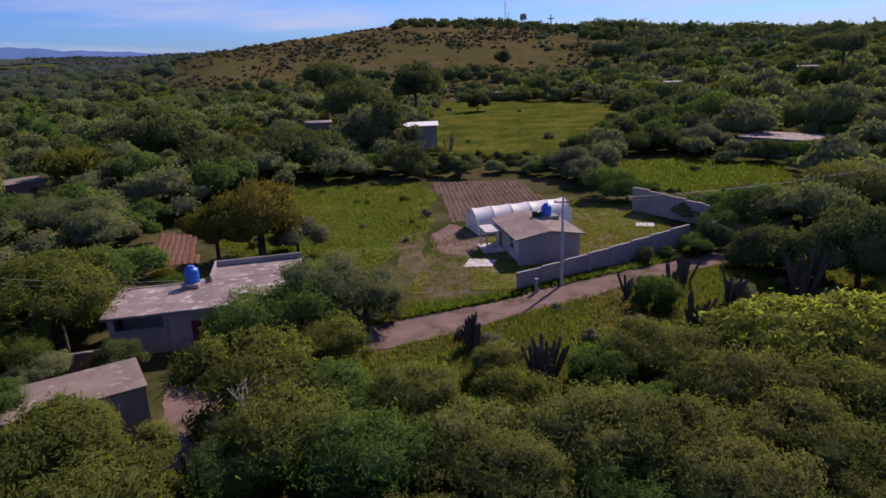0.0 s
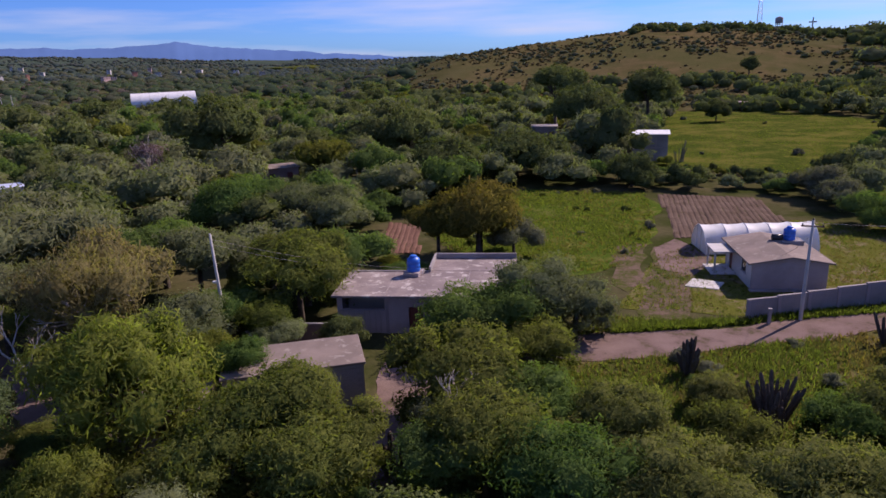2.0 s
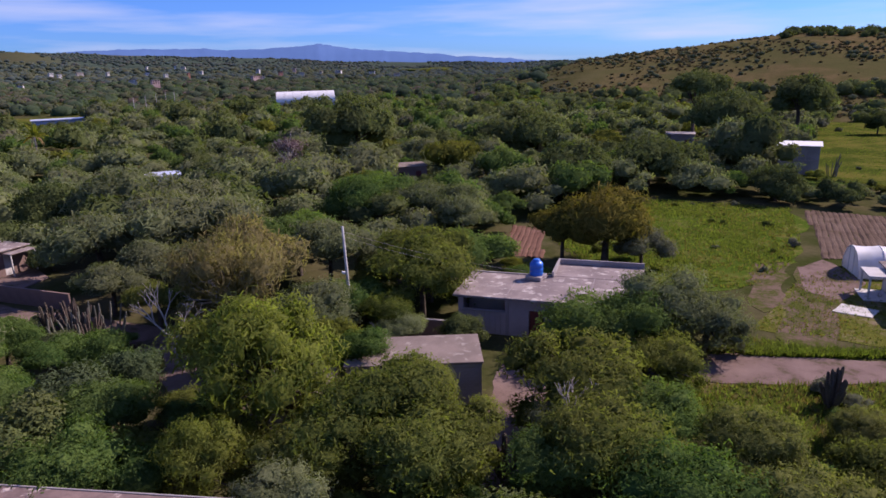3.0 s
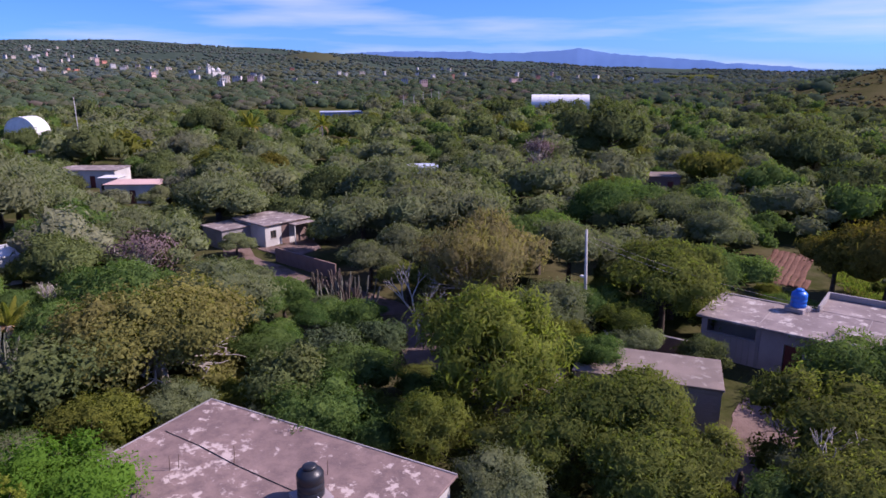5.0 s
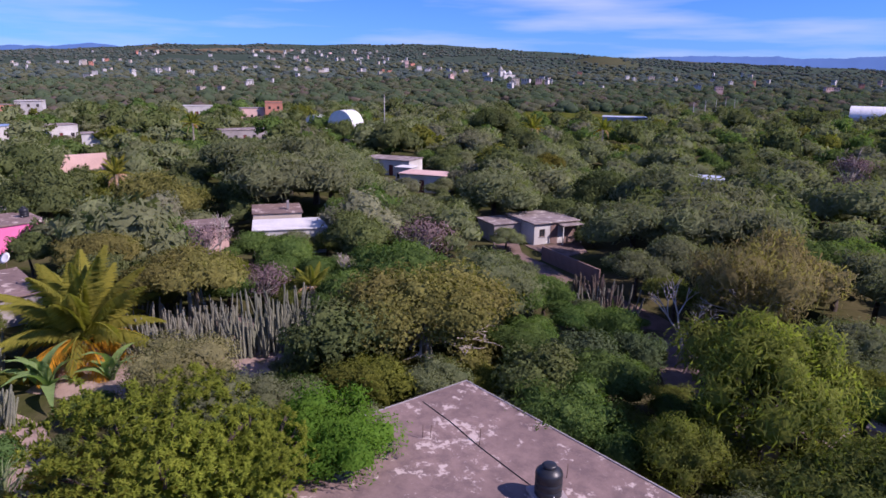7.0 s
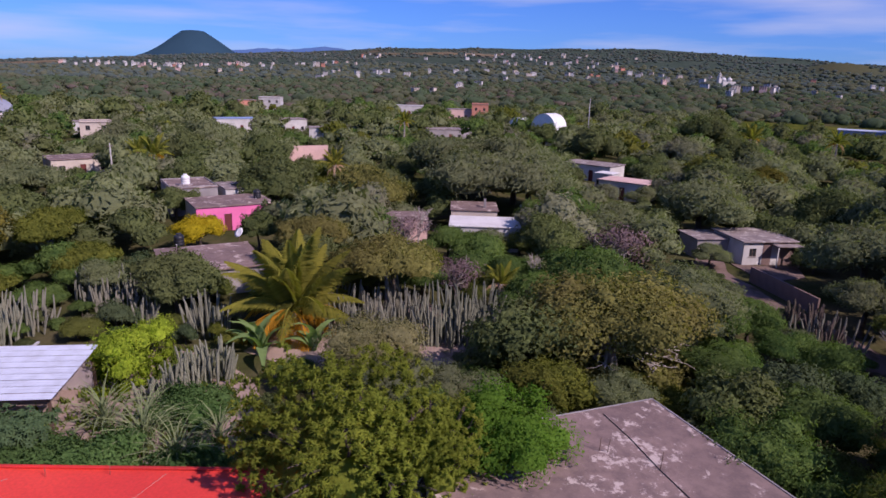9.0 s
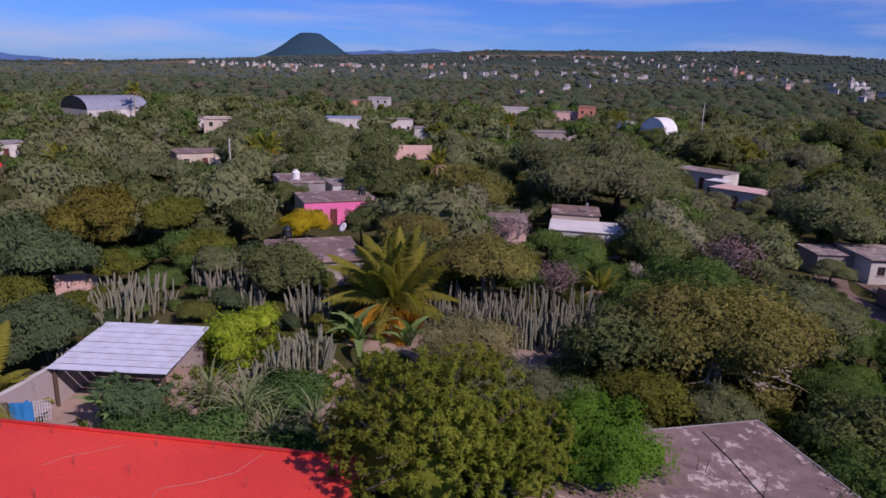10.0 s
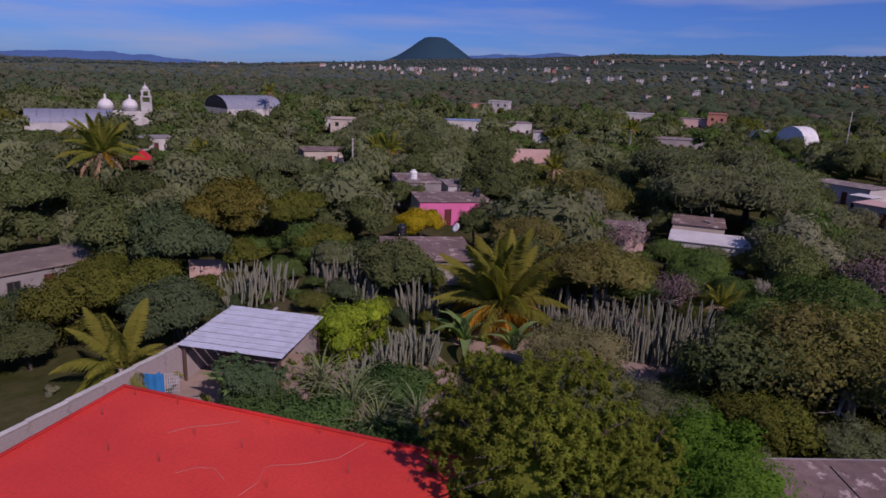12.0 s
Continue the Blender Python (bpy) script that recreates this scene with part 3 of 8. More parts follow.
def crown_arrays(kind, seed, lod):
    """Leaf sprays and dense insides of a crown 3 m in radius, with its boughs. lod: near, far (single trees), wood, deep (many together)."""
    global rng
    if lod != "near" and kind != "dry":
        return soft_crown(kind, seed, lod)
    if kind == "zapote":
        return shoot_crown(kind, seed)
    rng = np.random.default_rng(seed)
    lobes, flat, size, length, width, droop, n_near, n_far, share, depth = KINDS[kind]
    R = 3.0
    n = int(n_near * 1.65) if lod == "near" else int(n_far * 2.7)
    if lod != "near":
        length, width = max(length, 0.30), max(width, 0.10)
    length, width = length * 0.79, max(0.05, width) * (0.9 if lod == "near" else 1.35)
    if kind in ("acacia", "feather", "huizache", "mesquite", "acacia_dark"):
        n, length, width = int(n * 1.35), length * 0.82, width * 0.88
    lobes, size = int(lobes * 1.5), size * 0.86
    k = np.arange(lobes)
    ang = k * 2.39996 + rng.uniform(-0.5, 0.5, lobes)
    rad = R * (1 - size) * np.sqrt((k + 0.4) / lobes) * rng.uniform(0.82, 1.15, lobes)
    top = np.sqrt(np.maximum(0, 1 - (rad / (R * 1.05)) ** 2))
    rough_top = lod == "near" and kind not in EVEN
    zc = R * flat * (top * (rng.uniform(0.15, 0.75, lobes) if rough_top else rng.uniform(0.42, 0.72, lobes)) - 0.22 + rng.uniform(-0.13, 0.13, lobes))
    centre = np.stack([rad * np.cos(ang), rad * np.sin(ang), zc], 1)
    lr = R * size * rng.uniform(0.72, 1.2, lobes)
    # lower boughs that carry the crown down to the ground
    low = lobes // 2
    if low:
        la = np.arange(low) * 6.283 / low + rng.uniform(-0.3, 0.3, low)
        ld = R * rng.uniform(0.45, 0.72, low)
        centre = np.concatenate([centre, np.stack([ld * np.cos(la), ld * np.sin(la), -R * flat * rng.uniform(0.35, 0.8, low)], 1)])
        lr = np.concatenate([lr, R * size * rng.uniform(0.6, 0.95, low)])
    total = lobes + low
    skew = rng.uniform(0.78, 1.28, (total, 3))
    pick = rng.choice(total, n, p=lr**2 / (lr**2).sum())
    d = unit(rng.normal(size=(n, 3)) + np.array([0, 0, 0.35]))
    shell = 1.06 - depth * rng.random(n) ** 1.6
    wob = 1 + 0.22 * np.sin(d[:, 0] * 5 + pick) * np.cos(d[:, 1] * 6 + pick * 2)
    shape = np.array([1, 1, max(0.6, flat)])
    pos = centre[pick] + d * (lr[pick] * shell * wob)[:, None] * shape * skew[pick]
    stray = rng.random(n) < 0.08
    pos[stray] += d[stray] * (0.13 * R * rng.random(stray.sum()))[:, None]
    dome = np.array([R, R, R * max(flat, 0.6)]) ** 2
    lean = unit(pos / dome + np.array([0, 0, 0.05]))
    normal = unit(d * 0.5 + lean * 0.5 + rng.normal(size=(n, 3)) * 0.55 + np.array([0, 0, 0.2]))
    soft = unit(d * 0.55 + lean * 0.75 + rng.normal(size=(n, 3)) * (0.34 if lod == "near" else 0.2) + np.array([0, 0, 0.15]))
    leaf = outward(card_tris(pos, normal, length, width, droop), soft)
    if kind == "ricino":
        # palmate leaves: seven pointed lobes round one stalk
        few = rng.random(n) < 0.24
        p, nm = pos[few], unit(normal[few] + np.array([0, 0, 0.6]))
        a0 = unit(np.cross(nm, rng.normal(size=nm.shape)))
        b0 = np.cross(nm, a0)
        fans, slopes_ = [], []
        for j in range(7):
            w = 2 * math.pi * j / 8.0
            u, v = a0 * math.cos(w) + b0 * math.sin(w), b0 * math.cos(w) - a0 * math.sin(w)
            reach = (0.46 * (1.0 - 0.06 * abs(j - 3)) * rng.uniform(0.85, 1.15, len(p)))[:, None]
            fans.append(np.stack([p - v * 0.09 + u * 0.06, p + v * 0.09 + u * 0.06, p + u * reach - nm * reach * 0.25], 1))
            slopes_.append(unit(nm + soft[few] * 0.3 + u * 0.25))
        soft = np.concatenate(slopes_)
        leaf = outward(np.concatenate(fans), soft)
    iv, if_ = ICO_LOW_V, ICO_LOW_F
    share_core = CORE.get(kind, 0.64) if lod == "near" else 0.72
    cv, cf, cn = [], [], []
    for i in range(total):
        w = 1 + 0.22 * np.sin(iv[:, 0] * 5 + i) * np.cos(iv[:, 1] * 6 + i * 2) + rng.uniform(-0.16, 0.14, len(iv))
        v = centre[i] + iv * (lr[i] * share_core * w)[:, None] * shape * skew[i]
        cv.append(v)
        cn.append(unit(iv * 0.6 + unit(v / dome) * 0.6 + rng.normal(size=iv.shape) * 0.3 + np.array([0, 0, 0.1])))
        cf.append(if_ + i * len(iv))
    return leaf, soft, np.concatenate(cv), np.concatenate(cf), np.concatenate(cn), centre, lr, R, flat, share


def soft_crown(kind, seed, lod):
    """A broad crown of a few merging domes with small humps, leaf sprays over a dense inside; for trees farther off than a stone's throw."""
    global rng
    rng = np.random.default_rng(seed)
    lobes, flat, size, length, width, droop, n_near, n_far, share, depth = KINDS[kind]
    R = 3.0
    tall = flat > 0.72
    domes, n, le, wi = {"far": (11, 4000, 0.30, 0.075), "wood": (7, 850, 0.40, 0.15), "deep": (4, 220, 0.66, 0.30)}[lod]
    wi = max(wi, 0.55 * width)
    le *= 1.0 + 0.4 * min(1.0, droop)
    k = np.arange(domes)
    ang = k * 2.39996 + rng.uniform(-0.6, 0.6, domes)
    rad = R * np.where(k == 0, 0.15, rng.uniform(0.32, 0.82, domes))
    Rd = R * np.where(k == 0, rng.uniform(0.44, 0.58, domes), rng.uniform(0.24, 0.48, domes))
    zc = R * flat * (np.where(k == 0, rng.uniform(0.15, 0.40, domes), rng.uniform(-0.20, 0.34, domes)) - 0.25 * (rad / R) ** 2)
    oval, slew = rng.uniform(0.72, 1.0), rng.uniform(0, 3.14)
    centre = np.stack([rad * np.cos(ang), oval * rad * np.sin(ang), zc], 1)
    centre[:, :2] = centre[:, :2] @ np.array([[math.cos(slew), math.sin(slew)], [-math.sin(slew), math.cos(slew)]])
    shape = np.array([1.0, 1.0, min(0.78, flat * 0.92)])
    humps = unit(rng.normal(size=(domes, 14, 3)) + np.array([0, 0, 0.35]))
    lift = (0.30 if tall else 0.24) * rng.uniform(0.2, 1.4, (domes, 14))

    def swell(i, d):
        dots = np.einsum("nk,nmk->nm", d, humps[i])
        return 0.88 + (lift[i] * np.exp(22.0 * (dots - 1.0))).sum(1)

    m = int(n * 2.6)
    pick = rng.choice(domes, m, p=Rd**2 / (Rd**2).sum())
    d = unit(rng.normal(size=(m, 3)) + np.array([0, 0, 0.45]))
    full = swell(pick, d)
    pos = centre[pick] + d * (Rd[pick] * full * (1.08 - 0.30 * rng.random(m) ** 1.4))[:, None] * shape
    rel = (pos[:, None, :] - centre[None]) / (Rd[None, :, None] * shape)
    buried = ((rel**2).sum(2) < 0.72).sum(1) > 0
    keep = np.nonzero(~buried & (d[:, 2] > -0.55))[0][:n]
    pos, d = pos[keep], d[keep]
    c = len(pos)
    stray = rng.random(c) < 0.16
    pos[stray] += d[stray] * (0.10 * R * rng.random(stray.sum()))[:, None]
    dome = np.array([R, R, R * max(flat, 0.6)]) ** 2
    lean = unit(pos / dome + np.array([0, 0, 0.08]))
    normal = unit(d * 0.5 + lean * 0.4 + rng.normal(size=(c, 3)) * 0.55 + np.array([0, 0, 0.2]))
    soft = unit(d * 0.45 + lean * 0.35 + rng.normal(size=(c, 3)) * 0.36 + np.array([0, 0, 0.5]))
    leaf = outward(card_tris(pos, normal, le, wi, droop), soft)
    iv, if_ = (ICO_LOW_V, ICO_LOW_F) if lod == "deep" else (ICO_V, ICO_F)
    cv, cf, cn = [], [], []
    for i in range(domes):
        grown = swell(np.full(len(iv), i), iv) + rng.uniform(-0.06, 0.05, len(iv))
        v = centre[i] + iv * (Rd[i] * grown * (0.84 if lod == "far" else 0.88))[:, None] * shape
        cv.append(v)
        cn.append(unit(iv * 0.55 + unit(v / dome) * 0.3 + rng.normal(size=iv.shape) * 0.2 + np.array([0, 0, 0.45])))
        cf.append(if_ + i * len(iv))
    return leaf, soft, np.concatenate(cv), np.concatenate(cf), np.concatenate(cn), centre, Rd, R, flat, share


def shoot_crown(kind, seed):
    """A crown of leaf rosettes at the ends of pale forked branches, open between them."""
    global rng
    rng = np.random.default_rng(seed)
    lobes, flat, size, length, width, droop, n_near, n_far, share, depth = KINDS[kind]
    R, shoots, per = 3.0, 900, 34
    k = np.arange(shoots)
    ang = k * 2.39996 + rng.uniform(-0.3, 0.3, shoots)
    rad = R * np.sqrt((k + 0.5) / shoots) * rng.uniform(0.85, 1.1, shoots)
    lump = 0.30 * np.sin(ang * 3 + seed) + 0.32 * np.sin(ang * 5 + rad * 2.6) + 0.2 * np.sin(rad * 5 + ang * 2)
    z = R * 0.58 * np.sqrt(np.maximum(0.0, 1 - (rad / (R * 1.1)) ** 2)) + lump - rng.random(shoots) ** 1.7 * R * 0.9
    base = np.stack([rad * np.cos(ang), rad * np.sin(ang), z], 1)
    pick = np.repeat(k, per)
    n = len(pick)
    w = rng.uniform(0, 2 * math.pi, n)
    side = np.stack([np.cos(w), np.sin(w), np.zeros(n)], 1)
    tip = unit(side + np.array([0, 0, 1.0]) * rng.uniform(-0.75, 0.85, n)[:, None])
    pos = base[pick] + side * 0.03 + np.array([0, 0, 1.0]) * rng.uniform(-0.07, 0.10, n)[:, None]
    across = unit(np.cross(tip, np.array([0.0, 0.0, 1.0]) + rng.normal(size=(n, 3)) * 0.3))
    le = (0.150 * rng.uniform(0.6, 1.25, n))[:, None]
    wi = (0.030 * rng.uniform(0.7, 1.3, n))[:, None]
    lean = unit(pos / np.array([9.0, 9.0, 6.0]) + np.array([0, 0, 0.10]))
    soft = unit(tip * 0.35 + lean * 0.45 + np.array([0, 0, 0.6]) + rng.normal(size=(n, 3)) * 0.25)
    leaf = outward(np.stack([pos - across * wi, pos + across * wi, pos + tip * le], 1), soft)
    iv, if_ = ICO_V, ICO_F
    cv, cf, cn = [], [], []
    for i, (cx, cy, cz, cr) in enumerate(((0.2, 0.1, -0.3, 1.15), (1.2, 0.5, -0.9, 0.8), (-1.3, 0.4, -0.8, 0.85), (0.2, 1.3, -0.9, 0.8), (0.1, -1.3, -0.8, 0.85))):
        v = np.array([cx, cy, cz]) + iv * (cr * rng.uniform(0.75, 1.1, len(iv)))[:, None]
        cv.append(v)
        cn.append(unit(iv + rng.normal(size=iv.shape) * 0.3))
        cf.append(if_ + i * len(iv))
    some = base[::22]
    return leaf, soft, np.concatenate(cv), np.concatenate(cf), np.concatenate(cn), some, np.full(len(some), 0.35), R, flat, share


def make_tree(kind, seed, near):
    """Meshes of a trunk with limbs and a crown, for a crown 3 m in radius whose centre is at the origin's height 0."""
    leaf, soft, cv, cf, cn, centre, lr, R, flat, share = crown_arrays(kind, seed, "near" if near else "far")
    lobes = len(centre)
    if kind == "dry":
        crown = leafy_mesh(kind + "_crown", leaf, soft)
    else:
        crown = leafy_mesh(kind + "_crown", leaf, soft, cv, cf, cn)
    crown.materials.append(M_LEAF[kind])
    # trunk and limbs
    base_z = -R * (flat * 0.35 + 2.2 * share)
    lines = []
    fork = Vector((rng.uniform(-0.2, 0.2), rng.uniform(-0.2, 0.2), -R * flat * 0.55))
    thick = 0.17 if kind not in ("vine", "greybush", "ricino", "limebush") else 0.06
    lines.append(([(0, 0, base_z - 1.5), (fork.x * 0.3, fork.y * 0.4, base_z * 0.6 + fork.z * 0.4), fork], [thick * 1.25, thick, thick * 0.85]))
    for i in range(lobes):
        c = Vector(centre[i])
        mid = fork.lerp(c, 0.5) + Vector((rng.uniform(-0.2, 0.2), rng.uniform(-0.2, 0.2), rng.uniform(-0.25, 0.1)))
        lines.append(([fork, mid, c], [thick * 0.5, thick * 0.3, thick * 0.13]))
        for _ in range(3 if (near and kind in PALE) else 1 if near else 0):
            e = c + Vector(unit(rng.normal(size=3)) * lr[i] * rng.uniform(0.6, 0.98))
            lines.append(([mid.lerp(c, 0.6), c.lerp(e, 0.5) + Vector((0, 0, 0.08)), e], [thick * 0.2, thick * 0.13, thick * 0.05]))
    if kind == "dry":
        for _ in range(70 if near else 20):
            i = rng.integers(lobes)
            c = Vector(centre[i])
            e = c + Vector(unit(rng.normal(size=3) + np.array([0, 0, 0.5])) * lr[i] * rng.uniform(0.7, 1.3))
            lines.append(([c, c.lerp(e, 0.5) + Vector((rng.uniform(-0.2, 0.2), 0, 0.1)), e], [0.045, 0.03, 0.012]))
    trunk = tubes_mesh(kind + "_trunk", lines, 4)
    trunk.materials.append(M_BARK_PALE if kind in PALE else M_BARK)
    TRUNK_LOW[trunk.name] = 1.5 - base_z
    return trunk, crown


TREE_LIB = {}


def tree_meshes(kind, variant, near):
    key = (kind, variant, near)
    if key not in TREE_LIB:
        TREE_LIB[key] = make_tree(kind, 100 + 17 * variant + sum(map(ord, kind)) + (5000 if near else 0), near)
    return TREE_LIB[key]


PLACED = []
BUSHY = {"vine", "greybush", "ricino", "limebush", "yellow_flower", "dark_bush", "dusty"}


def plant(kind, x, y, R, zc, near, variant, turn, squash=1.0, group=""):
    """A tree whose crown of radius R is centred at height zc over the ground."""
    trunk, crown = tree_meshes(kind, variant, near)
    s = R / 3.0
    z0 = land(x, y)
    t = thing("bush" if kind in BUSHY else "tree", (x, y, z0), turn, LABEL[kind], "bush" if kind in BUSHY else "tree", group)
    lift = Matrix.Translation((0, 0, zc))
    grow = Matrix.Diagonal((s, s, s * squash, 1))
    part("crown", crown, None, t, at=lift @ grow)
    # the trunk reaches from the ground into the crown
    reach = (zc + 0.15) / (TRUNK_LOW[trunk.name] * s)
    part("trunk", trunk, None, t, at=lift @ Matrix.Diagonal((s, s, s * min(1.7, reach), 1)))
    PLACED.append((x, y, R))
    return t


def hero(kind, x, y, R, zc):
    n = len(PLACED)
    near = math.hypot(x, y) < 52
    plant(kind, x, y, R * 1.1, zc, near, n % 3, (n * 83) % 360, 1.0, "trees of the valley")


# ---------------------------------------------------------------- ground
def ground_sheet():
    rings = [0, 40, 90, 130, 160] + [180 * (4800 / 180) ** (i / 90) for i in range(91)]
    spokes = 320
    vs, fs, dry, far = [(0, 0, 0)], [], [0.0], [0.0]
    for r in rings[1:]:
        for k in range(spokes):
            a = 2 * math.pi * k / spokes
            x, y = -r * math.sin(a), r * math.cos(a)
            az = (math.degrees(a) + 180) % 360 - 180
            vs.append((x, y, land(x, y)))
            dry.append(step01((r - 215) / 90) * step01((26 - az) / 9) * (step01((az + 13) / 9) if r < 520 else 1.0) * (az > -20))
            brown = 0.62 * step01(1.5 * bare(az, r))
            dry[-1] = max(dry[-1], brown)
            # the painted haze of the ground grows with distance
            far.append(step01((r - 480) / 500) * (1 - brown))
    for k in range(spokes):
        fs.append((0, 1 + k, 1 + (k + 1) % spokes))
    for i in range(len(rings) - 2):
        for k in range(spokes):
            k2 = (k + 1) % spokes
            a, b = 1 + i * spokes, 1 + (i + 1) * spokes
            fs.append((a + k, b + k, b + k2, a + k2))
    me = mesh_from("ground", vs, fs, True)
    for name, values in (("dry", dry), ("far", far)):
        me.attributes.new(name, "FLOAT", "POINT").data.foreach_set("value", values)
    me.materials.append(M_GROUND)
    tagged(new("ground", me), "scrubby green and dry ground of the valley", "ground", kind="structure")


ground_sheet()


def smooth_outline(pts, wob, seed, per=8):
    out = []
    n = len(pts)
    for i in range(n):
        a, b = Vector(pts[i]), Vector(pts[(i + 1) % n])
        for k in range(per):
            p = a.lerp(b, k / per)
            q = noise.noise((p.x * 0.21 + seed, p.y * 0.21, seed * 1.7)) * wob
            q2 = noise.noise((p.x * 0.9 + seed, p.y * 0.9, seed * 0.7)) * wob * 0.45
            nrm = Vector((b.y - a.y, a.x - b.x)).normalized()
            p = p + nrm * (q + q2)
            out.append((p.x, p.y))
    return out


def patch(name, pts, mat, z, wob, label, seed=1, category="ground", kind="structure"):
    """A piece of ground with an uneven edge, lying on the sheet, with real thickness at its rim."""
    line = smooth_outline(pts, wob, seed)
    bm = bmesh.new()
    f = bm.faces.new([bm.verts.new((x, y, land(x, y) + z)) for x, y in line])
    if f.normal.z < 0:
        f.normal_flip()
    bmesh.ops.extrude_face_region(bm, geom=[f])
    for v in f.verts:
        v.co.z -= z + 0.05
    bmesh.ops.recalc_face_normals(bm, faces=bm.faces)
    bmesh.ops.triangulate(bm, faces=[q for q in bm.faces if len(q.verts) > 4])
    me = bpy.data.meshes.new(name)
    bm.to_mesh(me)
    bm.free()
    me.materials.append(mat)
    return tagged(new(name, me), label, category, kind=kind)


def inside(x, y, poly):
    hit = False
    n = len(poly)
    for i in range(n):
        (x0, y0), (x1, y1) = poly[i], poly[(i + 1) % n]
        if (y0 > y) != (y1 > y) and x < (x1 - x0) * (y - y0) / (y1 - y0) + x0:
            hit = not hit
    return hit


def band(points, widths):
    """The outline of a road along points."""
    left, right = [], []
    for i, p in enumerate(points):
        a, b = Vector(points[max(i - 1, 0)]), Vector(points[min(i + 1, len(points) - 1)])
        d = (b - a).normalized()
        q = Vector((-d.y, d.x)) * widths[i] / 2
        left.append(tuple(Vector(p) + q))
        right.append(tuple(Vector(p) - q))
    return left + right[::-1]


WEEDY = [(-10, 36), (4, 31), (24, 42), (34, 54), (30, 66), (20, 58), (4, 50), (-8, 50)]
FIELD = [(-26, 97), (-8, 99), (-5.5, 84), (-5.2, 72), (-7.5, 62), (-18, 56), (-30, 70)]
MEADOW = [(-12, 122), (14, 118), (26, 150), (46, 200), (20, 232), (-12, 232), (-10, 160)]
YARD = [(-4, 68), (2, 75), (10, 86), (19, 84), (21, 70), (12, 60), (3.5, 53), (-6, 52)]
RIGHT_FIELD = [(21, 108), (34, 111), (46, 103), (44, 86), (30, 84), (19, 92)]
PLOUGH = [(-6.5, 98), (6.5, 98), (9.0, 85), (4.0, 77.5), (-2.6, 74.5), (-4.0, 85)]
SMALL_PLOT = [(-37, 74), (-32.5, 74), (-27.5, 62), (-32, 61.5)]
ROAD_LINE = [(-16, 39), (-7, 43.6), (-1, 46.6), (5, 50), (12, 54), (21, 58.4), (30, 62), (46, 66)]
ROAD = band(ROAD_LINE, [4.6, 4.4, 4.0, 3.4, 3.0, 2.8, 2.8, 2.8])
LANE_LINE = [(-26, 26), (-36, 25), (-45, 29.0), (-52, 27.9), (-62, 25.7), (-70, 24.6), (-90, 30)]
LANE = band(LANE_LINE, [3, 3, 3.2, 3.2, 3.0, 3, 3])
SANDY = [(-42, -6), (-44, 0.5), (-50, 2), (-56, -4), (-52, -14), (-44, -16), (-41, -11)]
GARDEN = [(-27, -27), (-26, -10), (-37, -12), (-44, -18), (-43, -28), (-36, -31)]
COURT = [(-17.4, 31.0), (-19.6, 37.4), (-14.5, 38.4), (-11.5, 34), (-14, 24), (-18, 27), (-16.6, 29.5)]

patch("meadow_ground", MEADOW, M_MEADOW, 0.05, 1.6, "smooth green meadow below the hill", 2)
patch("field_ground", FIELD, M_FIELD, 0.03, 2.2, "green overgrown field", 3)
patch("weedy_ground", WEEDY, M_SCRUB, 0.02, 1.2, "weedy ground between the road and the scrub", 4)
patch("yard_ground", YARD, M_YARD, 0.03, 0.6, "earth yard with patches of grass round the white house", 5)
patch("pasture_ground", RIGHT_FIELD, M_FIELD, 0.03, 1.0, "small bright green pasture", 6)
patch("garden_ground", GARDEN, M_SAND, 0.02, 0.8, "bare garden soil", 7)
patch("sandy_ground", SANDY, M_SAND, 0.03, 0.7, "pale bare soil among the cacti", 8)
patch("courtyard_ground", COURT, M_ROAD, 0.03, 0.5, "trodden courtyard beside the block house", 9)
patch("road", ROAD, M_ROAD, 0.07, 0.75, "pinkish dirt road", 10, "road")
patch("lane", LANE, M_ROAD, 0.06, 0.35, "pale dirt lane along the cacti", 11, "road")
patch("track_ground", [(-4.6, 70), (-2.0, 70), (-0.2, 52), (-0.6, 47.5), (-4.2, 47), (-4.2, 52)], M_DUG, 0.036, 1.2, "cobbled dirt track into the yard", 12, "road")
patch("red_soil_ground", [(-8.2, 70), (-5.6, 72), (-5.0, 62), (-5.6, 56), (-7.4, 60)], M_DUG, 0.034, 1.5, "strip of reddish dug soil", 13)
patch("paving", [(-1.2, 58.6), (1.6, 58.4), (2.0, 60.4), (-0.6, 60.9)], M_WHITE, 0.09, 0.12, "white mortar slab in the yard", 14, "paving")
patch("washing_slab", [(17.4, 70.6), (19.3, 70.2), (19.6, 71.6), (17.8, 72.0)], M_WHITE, 0.08, 0.1, "pale slab in the grass of the yard", 15, "paving")
patch("house_apron", [(-0.6, 62), (1.2, 68), (-2.6, 74), (-4.5, 70), (-3.4, 63)], M_ROAD, 0.05, 0.3, "bare earth in front of the porch", 16)


